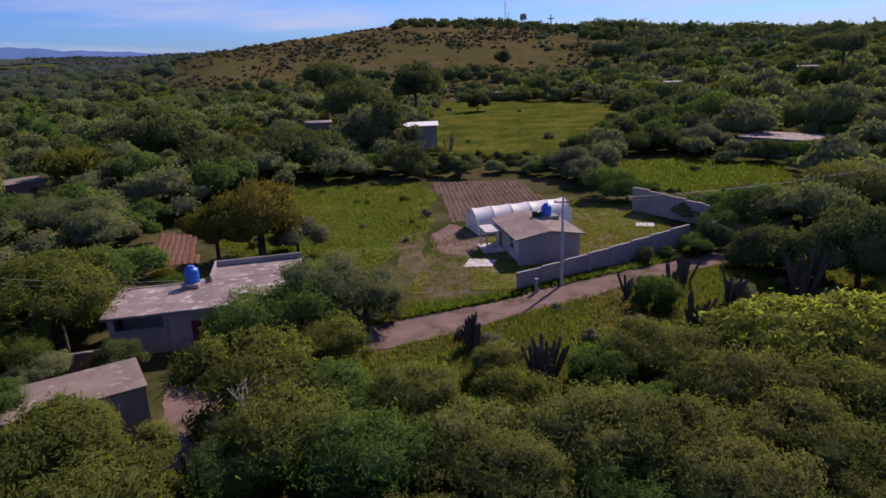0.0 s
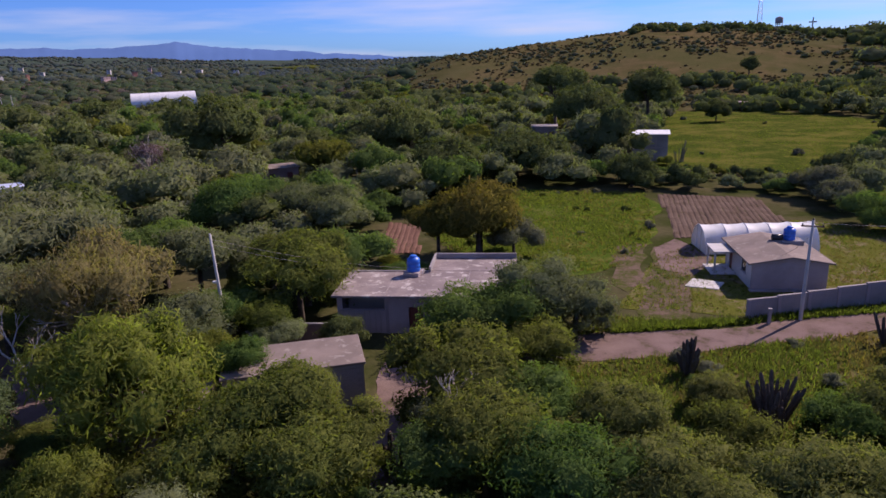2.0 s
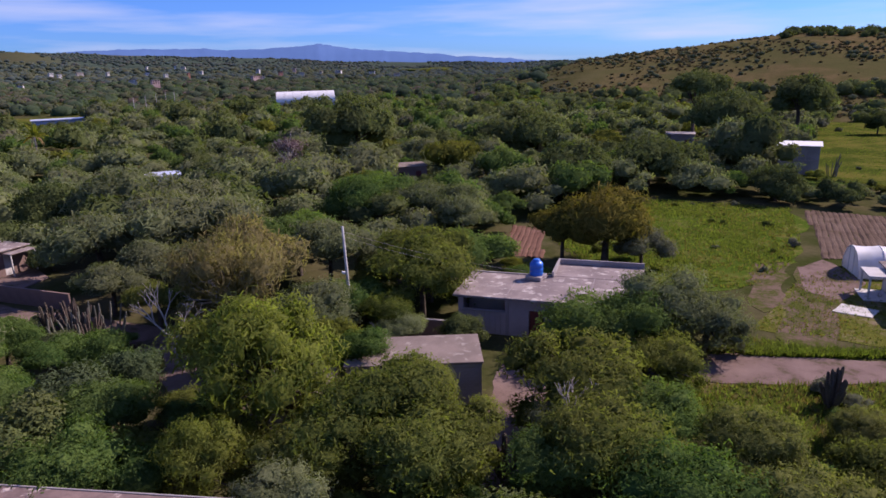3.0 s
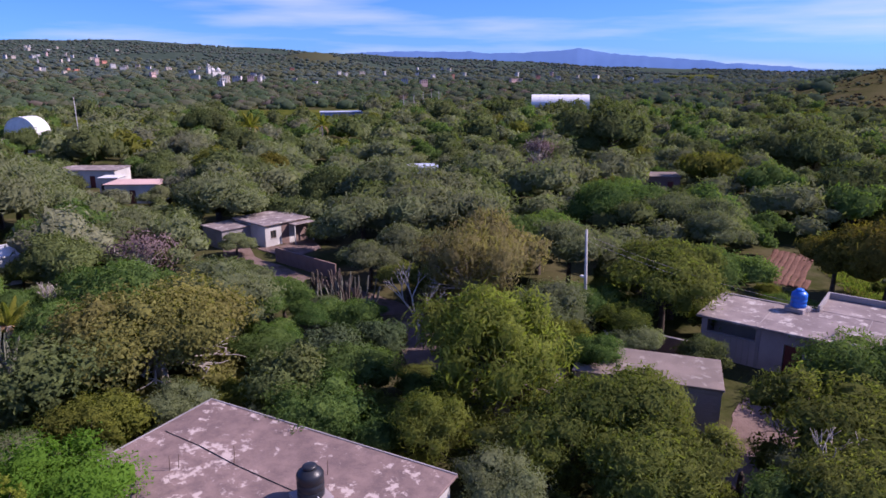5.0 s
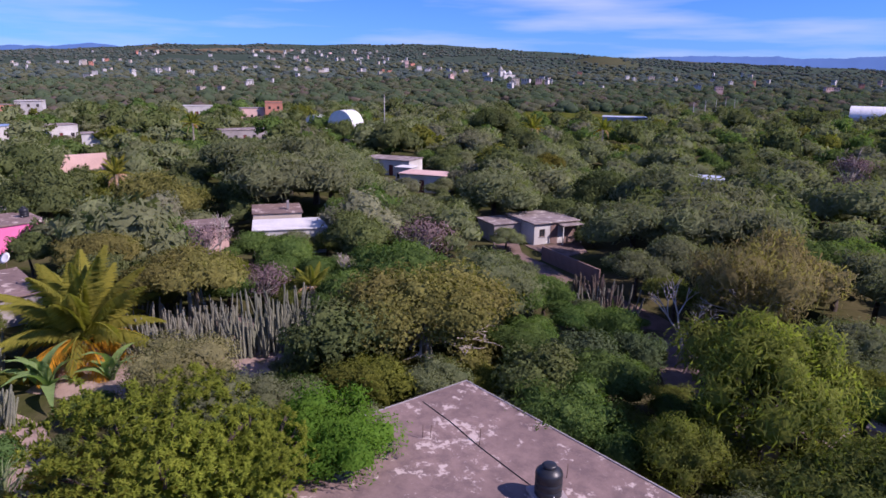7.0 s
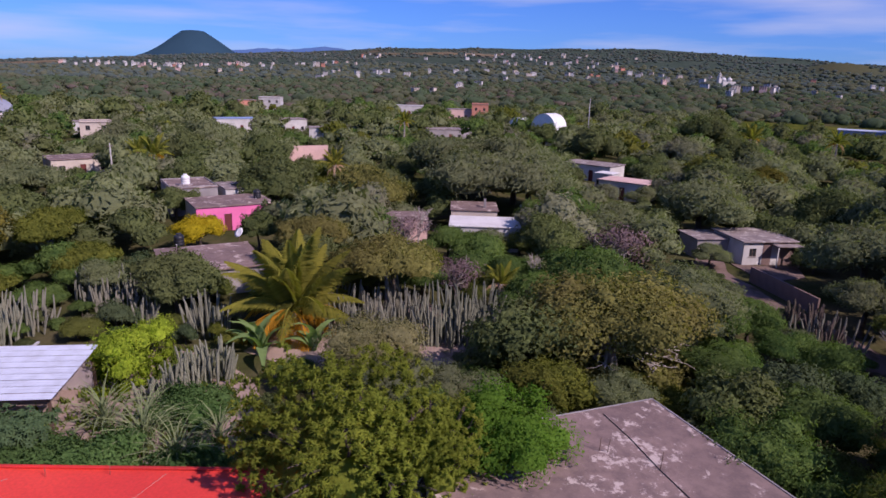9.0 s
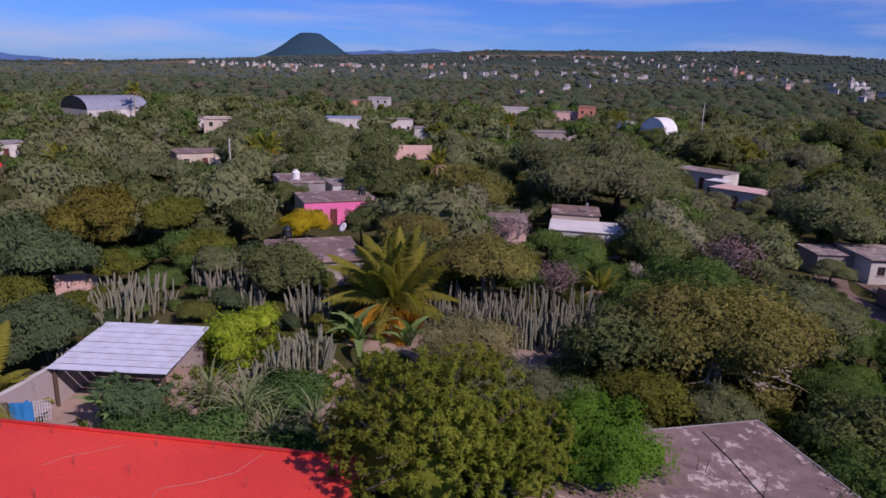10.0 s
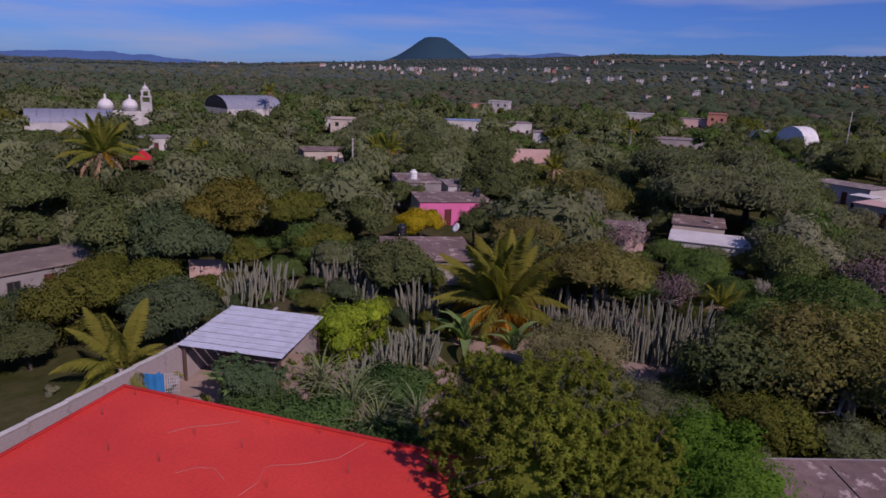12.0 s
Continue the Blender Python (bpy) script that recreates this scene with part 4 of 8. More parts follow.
def furrows(name, poly, direction, gap, mat, label, high=0.11):
    """Ploughed rows: ridges side by side, cut to the outline."""
    d = Vector(direction).normalized()
    s = Vector((d.y, -d.x))
    span = [Vector(p).dot(s) for p in poly]
    t = thing(name, (0, 0, 0), 0, label, "field", kind="structure")
    k = min(span)
    i = 0
    while k < max(span):
        cut = []
        n = len(poly)
        for j in range(n):
            a, b = Vector(poly[j]), Vector(poly[(j + 1) % n])
            ka, kb = a.dot(s) - k, b.dot(s) - k
            if ka * kb < 0:
                cut.append(a.lerp(b, ka / (ka - kb)).dot(d))
        if len(cut) >= 2:
            lo, hi = min(cut), max(cut)
            m = max(3, int((hi - lo) / 1.6))
            vs, fs = [], []
            for j in range(m + 1):
                u = lo + (hi - lo) * j / m
                for off, z in ((-0.5, 0.01), (-0.2, 0.75), (0.2, 0.8), (0.5, 0.01)):
                    p = s * (k + off * gap + 0.16 * noise.noise((u * 0.8, k, 4))) + d * u
                    vs.append((p.x, p.y, 0.02 + high * z * (0.85 + 1.3 * noise.noise((u * 1.3, k * 3, 1)))))
            for j in range(m):
                for q in range(3):
                    fs.append((j * 4 + q, j * 4 + q + 1, j * 4 + q + 5, j * 4 + q + 4))
            part("furrow", mesh_from("furrow", vs, fs), mat, t)
        k += gap
        i += 1


furrows("ploughed_field", PLOUGH, (-0.12, 1), 0.62, M_FURROW, "ploughed brown field with rows running away", 0.11)
furrows("ploughed_plot", SMALL_PLOT, (-0.35, 1), 0.6, M_RED_SOIL, "small ploughed plot of reddish soil", 0.1)


# ---------------------------------------------------------------- houses
def wall_mesh(name, length, height, thick, openings=(), top=None):
    """A wall along x from 0, with holes (u, z, w, h) right through it; top: heights at both ends."""
    xs = sorted({0.0, length, *(v for u, z, w, h in openings for v in (u, u + w))})
    zs = sorted({0.0, height, *(v for u, z, w, h in openings for v in (z, z + h))})
    bm = bmesh.new()
    at = {}

    def corner(i, j, k):
        if (i, j, k) not in at:
            at[i, j, k] = bm.verts.new((xs[i], thick * k, zs[j]))
        return at[i, j, k]

    solid = set()
    for i in range(len(xs) - 1):
        for j in range(len(zs) - 1):
            cx, cz = (xs[i] + xs[i + 1]) / 2, (zs[j] + zs[j + 1]) / 2
            if not any(u < cx < u + w and z < cz < z + h for u, z, w, h in openings):
                solid.add((i, j))
    for i, j in solid:
        bm.faces.new([corner(i, j, 0), corner(i + 1, j, 0), corner(i + 1, j + 1, 0), corner(i, j + 1, 0)])
        bm.faces.new([corner(i, j, 1), corner(i, j + 1, 1), corner(i + 1, j + 1, 1), corner(i + 1, j, 1)])
        for (di, dj), (a, b) in {(-1, 0): ((i, j), (i, j + 1)), (1, 0): ((i + 1, j + 1), (i + 1, j)), (0, -1): ((i + 1, j), (i, j)), (0, 1): ((i, j + 1), (i + 1, j + 1))}.items():
            if (i + di, j + dj) not in solid:
                bm.faces.new([corner(*a, 0), corner(*b, 0), corner(*b, 1), corner(*a, 1)])
    bmesh.ops.recalc_face_normals(bm, faces=bm.faces)
    return bm


def fill_opening(kind, parent, u, z, w, h, thick):
    """A window with frame, pane and sill, or a door with frame and handle, set back in a hole of the wall."""
    if kind == "void":
        return
    if kind == "window":
        bm = bmesh.new()
        for a in ((u, z, u + 0.07, z + h), (u + w - 0.07, z, u + w, z + h), (u + 0.06, z, u + w - 0.06, z + 0.06), (u + 0.06, z + h - 0.06, u + w - 0.06, z + h), (u + w / 2 - 0.025, z + 0.05, u + w / 2 + 0.025, z + h - 0.05)):
            add_box(bm, a[0] + 0.003, 0.05, a[1] + 0.003, a[2] - 0.003, 0.10, a[3] - 0.003)
        win = part("window", bm, M_STEEL, parent)
        part("pane", box(u + 0.05, 0.07, z + 0.05, u + w - 0.05, 0.08, z + h - 0.05), M_GLASS, win)
        part("sill", box(u - 0.06, -0.06, z - 0.07, u + w + 0.06, 0.02, z - 0.003), M_ASH, win)
    else:
        door = part("door", box(u + 0.05, 0.06, z, u + w - 0.05, 0.10, z + h - 0.05, 0.01), M_DOOR, parent)
        part("handle", box(u + w - 0.17, 0.03, z + 1.0, u + w - 0.13, 0.06, z + 1.12), M_STEEL, door)


def house(x, y, rz, w, d, h, wall_mat, roof_mat, label, over=0.18, slab=0.14, holes=None, parapet=0.0, category="house", group="", front_mat=None, z=None):
    """A flat-roofed house: four walls with openings, a roof slab, perhaps a parapet."""
    t = thing("house", (x, y, land(x, y) if z is None else z), rz, label, category, group)
    holes = holes or {}
    thick = 0.18
    sides = {
        "f": (pose(-w / 2, -d / 2, 0), w),
        "b": (pose(w / 2, d / 2, 0, 0, 0, 180), w),
        "r": (pose(w / 2, -d / 2 + thick, 0, 0, 0, 90), d - 2 * thick),
        "l": (pose(-w / 2, d / 2 - thick, 0, 0, 0, -90), d - 2 * thick),
    }
    for key, (m, length) in sides.items():
        mine = holes.get(key, [])
        wl_ = part("wall", wall_mesh("wall", length, h, thick, [q[1:] for q in mine]), front_mat if (front_mat and key == "f") else wall_mat, t, at=m)
        for q in mine:
            fill_opening(q[0], wl_, *q[1:], thick)
    bm = bmesh.new()
    add_box(bm, -w / 2 - over, -d / 2 - over, h + 0.002, w / 2 + over, d / 2 + over, h + slab, 0.02)
    roof = part("roof", bm, roof_mat, t)
    part("floor_slab", box(-w / 2 + thick + 0.01, -d / 2 + thick + 0.01, 0.0, w / 2 - thick - 0.01, d / 2 - thick - 0.01, 0.06), M_ASH, t)
    if parapet:
        for key, (x0, y0, x1, y1) in {"f": (-w / 2, -d / 2, w / 2, -d / 2 + 0.14), "b": (-w / 2, d / 2 - 0.14, w / 2, d / 2), "r": (w / 2 - 0.14, -d / 2 + 0.15, w / 2, d / 2 - 0.15), "l": (-w / 2, -d / 2 + 0.15, -w / 2 + 0.14, d / 2 - 0.15)}.items():
            part("parapet", box(x0, y0, h + slab + 0.002, x1, y1, h + slab + parapet, 0.015), wall_mat, t)
    return t


def tank_meshes():
    body = lathe("tank_body", [(0.50, 0), (0.53, 0.03), (0.53, 0.28), (0.50, 0.31), (0.53, 0.34), (0.53, 0.58), (0.50, 0.61), (0.53, 0.64), (0.53, 0.92), (0.49, 1.0), (0.34, 1.13), (0.25, 1.17)], 24)
    lid = lathe("tank_lid", [(0.27, 0), (0.28, 0.02), (0.28, 0.09), (0.22, 0.13), (0.06, 0.15)], 20)
    return body, lid


TANK_BODY, TANK_LID = tank_meshes()


def water_tank(x, y, z, mat, label, s=1.0, stand=0.0):
    t = thing("water_tank", (x, y, z), 0, label, "water tank", "roof water tanks")
    if stand:
        part("stand", box(-0.65 * s, -0.65 * s, 0, 0.65 * s, 0.65 * s, stand, 0.02), M_BLOCK, t)
    for nm, me, dz in (("body", TANK_BODY, 0.0), ("lid", TANK_LID, 1.16)):
        me = me.copy()
        me.materials.append(mat)
        part(nm, me, mat, t, at=Matrix.Translation((0, 0, stand + 0.002 + dz * s)) @ Matrix.Scale(s, 4))
    pts = [(0.56 * s, 0, stand + 0.2), (0.72 * s, 0.02, stand + 0.15), (0.74 * s, 0.05, 0.03)]
    part("pipe", tubes_mesh("pipe", [(pts, [0.025] * 3)], 6), M_WHITE_SHEET, t)
    return t


# the long block house with the blue tank
BH = thing("house", (-19.96, 45.84, 0), 14.5, "unfinished grey block house with a stained flat concrete roof", "house", "concrete houses")
bh_wall = part("wall", wall_mesh("wall", 13.0, 2.95, 0.18, [(0.4, 1.9, 3.2, 0.95), (5.4, 0, 1.1, 2.1)]), M_BLOCK, BH, at=pose(-6.3, -3.1, 0))
fill_opening("door", bh_wall, 5.4, 0, 1.1, 2.1, 0.18)
part("pilaster", box(3.66, -0.05, 0, 3.9, -0.003, 2.93), M_MORTAR, bh_wall)
part("ledge", box(0.3, -0.1, 1.81, 3.64, -0.003, 1.88), M_ASH, bh_wall)
for k in range(8):
    part("gate_rib", box(0.42 + 0.4 * k, -0.03, 0.05, 0.50 + 0.4 * k, -0.004, 1.78), M_MORTAR, bh_wall)
part("wall", wall_mesh("wall", 5.0, 2.95, 0.18), M_BLOCK, BH, at=pose(-6.3, 2.1, 0, 0, 0, -90))
part("wall", wall_mesh("wall", 8.4, 2.95, 0.18), M_BLOCK, BH, at=pose(6.7, -2.9, 0, 0, 0, 90))
part("wall", wall_mesh("wall", 6.2, 2.95, 0.18), M_BLOCK, BH, at=pose(0.0, 2.1, 0, 0, 0, 180))
part("wall", wall_mesh("wall", 3.5, 2.95, 0.18), M_BLOCK, BH, at=pose(0.1, 5.7, 0, 0, 0, -90))
part("wall", wall_mesh("wall", 6.4, 2.95, 0.18), M_BLOCK, BH, at=pose(6.5, 5.7, 0, 0, 0, 180))
part("roof", box(-6.6, -3.6, 2.952, 7.0, 2.4, 3.12, 0.02), M_CONCRETE_ROOF, BH)
part("roof", box(0.0, 2.402, 2.955, 7.0, 6.0, 3.14, 0.02), M_CONCRETE_ROOF, BH)
for p in ((0.0, 5.82, 7.0, 6.0), (0.0, 2.0, 0.16, 5.81)):
    part("parapet", box(p[0], p[1], 3.142, p[2], p[3], 3.58, 0.02), M_ASH, BH)
part("inner_wall", box(-6.0, -1.0, 0, -1.2, -0.85, 2.6), M_CREAM, BH)
part("roof_seam", box(-2.62, -3.59, 3.122, -2.57, 2.39, 3.16), M_MORTAR, BH)
part("roof_seam", box(3.3, -3.59, 3.122, 3.35, 2.39, 3.15), M_MORTAR, BH)
part("roof_lip", box(-6.6, 2.2, 3.122, -0.01, 2.39, 3.2, 0.02), M_ASH, BH)
water_tank(*(BH.matrix_world @ Vector((-1.15, 1.5, 3.124))), M_BLUE, "blue plastic water tank on a block stand", 1.0, 0.32)

# the small block house and its annexe, with laid courses on the walls that face the lane
SH = thing("house", (-22.65, 31.45, 0), 34, "small grey block house with a flat concrete roof", "house", "concrete houses")
SH_W, SH_D, SH_H = 8.0, 4.0, 2.7
sh_front = part("wall", box(-SH_W / 2, -SH_D / 2, 0, SH_W / 2, -SH_D / 2 + 0.12, SH_H - 0.2), M_MORTAR, SH)
sh_right = part("wall", box(SH_W / 2 - 0.12, -SH_D / 2 + 0.121, 0, SH_W / 2, SH_D / 2, SH_H - 0.2), M_MORTAR, SH)
part("wall", box(-SH_W / 2, SH_D / 2 - 0.12, 0, SH_W / 2 - 0.121, SH_D / 2, SH_H - 0.2), M_BLOCK, SH)
part("wall", box(-SH_W / 2, -SH_D / 2 + 0.121, 0, -SH_W / 2 + 0.12, SH_D / 2 - 0.121, SH_H - 0.2), M_BLOCK, SH)
part("ring_beam", box(-SH_W / 2 - 0.01, -SH_D / 2 - 0.03, SH_H - 0.198, SH_W / 2 + 0.03, SH_D / 2 + 0.01, SH_H), M_ASH, SH)
part("roof", box(-SH_W / 2 - 0.12, -SH_D / 2 - 0.12, SH_H + 0.002, SH_W / 2 + 0.12, SH_D / 2 + 0.12, SH_H + 0.15, 0.02), M_BROWN_ROOF, SH)
house(-26.6, 25.6, 34, 3.4, 3.0, 2.2, M_BLOCK, M_BROWN_ROOF, "low block shed with a flat concrete roof", 0.2, 0.12, {"f": [("void", 1.0, 0, 0.9, 1.8)]}, 0, "shed")
low = thing("garden_wall", (-29.6, 37.6, 0), 17, "low rendered boundary wall", "wall")
part("wall", box(0, 0, 0, 5.2, 0.18, 1.6, 0.02), M_BRICK_WALL, low)
part("coping", box(-0.02, -0.03, 1.602, 5.22, 0.21, 1.66, 0.01), M_ASH, low)

# the white house with a low gable and a porch
WH = thing("house", (6.0, 63.6, 0), 14, "small house with white side wall, grey gable and brown concrete roof", "house", "concrete houses")
WW, WD, WHH = 6.0, 7.6, 2.35
prof = [(-WW / 2, 0), (WW / 2, 0), (WW / 2, WHH), (0, WHH + 0.5), (-WW / 2, WHH)]
for yy in (-WD / 2, WD / 2 - 0.15):
    gable = bmesh.new()
    a = [gable.verts.new((px, yy, pz)) for px, pz in prof]
    b = [gable.verts.new((px, yy + 0.15, pz)) for px, pz in prof]
    gable.faces.new(a)
    gable.faces.new(b[::-1])
    for i in range(5):
        gable.faces.new((a[i], b[i], b[(i + 1) % 5], a[(i + 1) % 5]))
    bmesh.ops.recalc_face_normals(gable, faces=gable.faces)
    part("gable_wall", gable, M_BLOCK, WH, "bare grey block gable wall")
side = part("wall", wall_mesh("wall", WD - 0.31, WHH - 0.02, 0.15, [(1.0, 0, 0.9, 2.0), (4.6, 0.95, 1.3, 0.95)]), M_WHITE, WH, "white painted side wall", pose(-WW / 2 + 0.002, WD / 2 - 0.155, 0, 0, 0, -90))
fill_opening("door", side, 1.0, 0, 0.9, 2.0, 0.15)
fill_opening("window", side, 4.6, 0.95, 1.3, 0.95, 0.15)
part("wall", wall_mesh("wall", WD - 0.31, WHH - 0.02, 0.15), M_BLOCK, WH, at=pose(WW / 2 - 0.002, -WD / 2 + 0.155, 0, 0, 0, 90))
for sgn in (-1, 1):
    vs = []
    for yy in (-WD / 2 - 0.35, WD / 2 + 0.35):
        for px, pz in ((0.0, WHH + 0.5), (sgn * (WW / 2 + 0.4), WHH - 0.065)):
            vs += [(px, yy, pz + 0.005), (px, yy, pz + 0.13)]
    fs = [(0, 2, 3, 1), (4, 5, 7, 6), (1, 3, 7, 5), (0, 4, 6, 2), (2, 6, 7, 3), (0, 1, 5, 4)]
    bm = bmesh.new()
    q = [bm.verts.new(v) for v in vs]
    for f in fs:
        bm.faces.new([q[i] for i in f])
    bmesh.ops.recalc_face_normals(bm, faces=bm.faces)
    part("roof", bm, M_BROWN_ROOF, WH)
part("porch_roof", box(-WW / 2 - 2.0, 0.4, 2.0, -WW / 2 - 0.01, 3.2, 2.12, 0.02), M_WHITE, WH, "white porch slab")
for px, py in ((-WW / 2 - 1.9, 0.5), (-WW / 2 - 1.9, 2.9)):
    part("porch_post", box(px, py, 0.1, px + 0.14, py + 0.14, 1.998, 0.01), M_WHITE, WH)
part("porch_step", box(-WW / 2 - 2.2, 0.2, 0, -WW / 2 - 0.02, 3.3, 0.1, 0.02), M_WHITE, WH)
part("plinth", box(-WW / 2 - 0.2, -WD / 2 - 0.6, 0, WW / 2 + 0.5, -WD / 2 - 0.002, 0.1), M_ASH, WH)
part("tank_stand", box(0.9, 0.8, WHH + 0.1, 2.7, 2.0, WHH + 0.62, 0.02), M_ASH, WH)
water_tank(*(WH.matrix_world @ Vector((1.6, 1.4, WHH + 0.622))), M_BLUE, "blue plastic water tank on a roof stand", 0.95)
barrel = thing("barrel", tuple(WH.matrix_world @ Vector((0.5, 1.2, WHH + 0.66))), 14, "black plastic barrel lying on the roof", "barrel")
part("body", lathe("barrel_body", [(0.22, -0.45), (0.28, -0.42), (0.29, 0), (0.28, 0.42), (0.22, 0.45)], 16), M_BLACK, barrel, at=pose(0, 0, 0.24, 0, 90, 0))
part("saddle", box(-0.4, -0.2, -0.2, 0.4, 0.2, -0.03), M_ASH, barrel)

# tunnel greenhouse behind it
GH = thing("greenhouse", (4.9, 72.6, 0), 19, "white film tunnel greenhouse with arched hoops", "greenhouse")
GL, GR = 11.0, 2.15


def arch(x0, x1, r, sag=0.0, n=14):
    vs, fs = [], []
    xs = [x0 + (x1 - x0) * i / 4 for i in range(5)]
    for i, x in enumerate(xs):
        rr = r - sag * math.sin(math.pi * i / 4)
        for k in range(n + 1):
            a = math.pi * k / n
            vs.append((x, -rr * math.cos(a), 1.2 * rr * math.sin(a) + (0.0 if 0 < k < n else 0.0)))
    for i in range(4):
        for k in range(n):
            fs.append((i * (n + 1) + k, (i + 1) * (n + 1) + k, (i + 1) * (n + 1) + k + 1, i * (n + 1) + k + 1))
    return mesh_from("film", vs, fs, True)


for k in range(5):
    part("film_bay", arch(-GL / 2 + k * GL / 5, -GL / 2 + (k + 1) * GL / 5, GR, 0.07), M_FILM, GH)
for k in range(6):
    x = -GL / 2 + k * GL / 5
    part("hoop", tubes_mesh("hoop", [([(x, -GR * math.cos(math.pi * j / 14), 1.2 * GR * math.sin(math.pi * j / 14)) for j in range(15)], [0.045] * 15)], 6), M_WHITE_SHEET, GH)
for x in (-GL / 2 + 0.03, GL / 2 - 0.03):
    vs = [(x, -GR * math.cos(math.pi * j / 14), 1.2 * GR * math.sin(math.pi * j / 14) * 0.995) for j in range(15)]
    part("end_film", mesh_from("end_film", vs, [tuple(range(15))]), M_FILM, GH)
for yy in (-0.6, 0.6):
    part("end_post", box(-GL / 2 - 0.05, yy - 0.04, 0, -GL / 2 + 0.02, yy + 0.04, 2.4), M_WHITE_SHEET, GH)


# stepped boundary wall along the road, the tall wall behind, gate pier
def stepped_wall(points, height, rise, label):
    t = thing("boundary_wall", (*points[0], 0), 0, label, "wall")
    o = Vector(points[0])
    for i, (a, b) in enumerate(zip(points, points[1:])):
        a, b = Vector(a) - o, Vector(b) - o
        ang = math.degrees(math.atan2(b.y - a.y, b.x - a.x))
        le = (b - a).length
        w = part("wall", box(0, 0, 0, le - 0.004, 0.16, height + rise * i), M_ASH, t, at=pose(a.x, a.y, 0, 0, 0, ang))
        part("pillar", box(-0.02, -0.06, 0, 0.24, -0.002, height + rise * i + 0.03), M_BLOCK, w)
        part("coping", box(-0.01, -0.03, height + rise * i + 0.002, le, 0.19, height + rise * i + 0.06), M_ASH, w)
    return t


stepped_wall([(3.4 + 2.15 * k, 52.0 + 1.25 * k + 0.012 * k * k) for k in range(9)], 1.58, 0.09, "grey boundary wall stepping up along the dirt road")
stepped_wall([(22.8, 64.2), (27.0, 66.4), (33.0, 68.6)], 1.9, 0.0, "low grey wall half hidden by bushes")
tw = thing("boundary_wall", (18.6, 77.6, 0), -51.5, "tall rendered wall falling towards the road", "wall")
for k in range(6):
    part("wall", box(k * 2.35, 0, 0, (k + 1) * 2.35 - 0.004, 0.18, 2.75 - 0.14 * k, 0.01), M_ASH, tw)
    part("coping", box(k * 2.35, -0.03, 2.752 - 0.14 * k, (k + 1) * 2.35 - 0.004, 0.21, 2.82 - 0.14 * k), M_BLOCK, tw)
gp = thing("gate_pier", (4.9, 51.6, 0), 10, "short block pier beside the wall", "pier")
part("shaft", box(-0.11, -0.11, 0, 0.11, 0.11, 1.2, 0.01), M_BLOCK, gp)
part("cap", box(-0.14, -0.14, 1.202, 0.14, 0.14, 1.26, 0.01), M_ASH, gp)

# near flat roof with a black tank, seen from above
GREY = thing("house", (-33.2, 9.3, 0), 24.5, "one-storey house under a weathered purplish-grey concrete roof", "house", "concrete houses")
part("roof", box(0, -13.5, 3.15, 14.3, 0, 3.3, 0.03), M_GREY_ROOF, GREY)
for (x0, y0, x1, y1) in ((0.25, -0.43, 14.05, -0.25), (0.25, -13.2, 14.05, -13.02), (0.25, -13.01, 0.43, -0.44), (13.87, -13.01, 14.05, -0.44)):
    part("wall", box(x0, y0, 0, x1, y1, 3.148), M_WHITE, GREY)
part("roof_edge", box(0.0, -0.10, 3.302, 14.3, -0.01, 3.34, 0.01), M_ASH, GREY)
part("roof_edge", box(0.01, -13.5, 3.302, 0.10, -0.102, 3.34, 0.01), M_ASH, GREY)
for k, (sx, sy) in enumerate(((5.2, -3.6), (5.5, -3.9), (3.4, -5.5), (3.6, -5.2), (9.5, -2.6))):
    part("rebar", tubes_mesh("rebar", [([(sx, sy, 3.3), (sx + 0.03, sy, 3.6), (sx + 0.05 * (k % 2), sy + 0.04, 3.95)], [0.018] * 3)], 5), M_STEEL, GREY)
cab = thing("roof_cable", (-33.2, 9.3, 0), 24.5, "black hose lying across the grey roof", "hose")
part("hose", tubes_mesh("hose", [([(0.6, -3.4, 3.33), (3.0, -3.55, 3.325), (5.5, -3.9, 3.325), (8.0, -4.1, 3.325), (10.2, -4.25, 3.325)], [0.018] * 5)], 6), M_CABLE, cab)
water_tank(-22.4, 9.6, 3.3, M_BLACK, "black ribbed water tank on a concrete roof", 1.02, 0.2)
for k in range(3):
    b = Vector((-22.4, 9.6)) + Vector((0.75, 0.35)) * (1 + 0.25 * k)
    single("block", box(-0.2, -0.1, 0, 0.2, 0.1, 0.2, 0.01), M_BLOCK, pose(b.x, b.y - 0.5 * k, 3.302, 0, 0, 30 * k), "loose grey concrete block on the roof", "block", "loose blocks")

# red roof
RED = thing("house", (-23.65, -25.3, 0), 0, "one-storey house under a bright red sealed roof", "house", "concrete houses")
rm = pose(0, 0, 0, 0, 0, 4.5)
part("roof", box(0, 0, 3.15, 17.5, 17.6, 3.3, 0.02), M_RED_ROOF, RED, at=rm)
for a in ((0, 0, 0.16, 17.6), (0.161, 0, 17.5, 0.16)):
    part("kerb", box(a[0], a[1], 3.302, a[2], a[3], 3.42, 0.03), M_RED_EDGE, RED, at=rm)
for a in ((0.2, 0.2, 0.38, 17.4), (17.1, 0.2, 17.3, 17.4), (0.381, 0.2, 17.09, 0.38), (0.381, 17.2, 17.09, 17.4)):
    part("wall", box(a[0], a[1], 0, a[2], a[3], 3.148), M_CREAM, RED, at=rm)
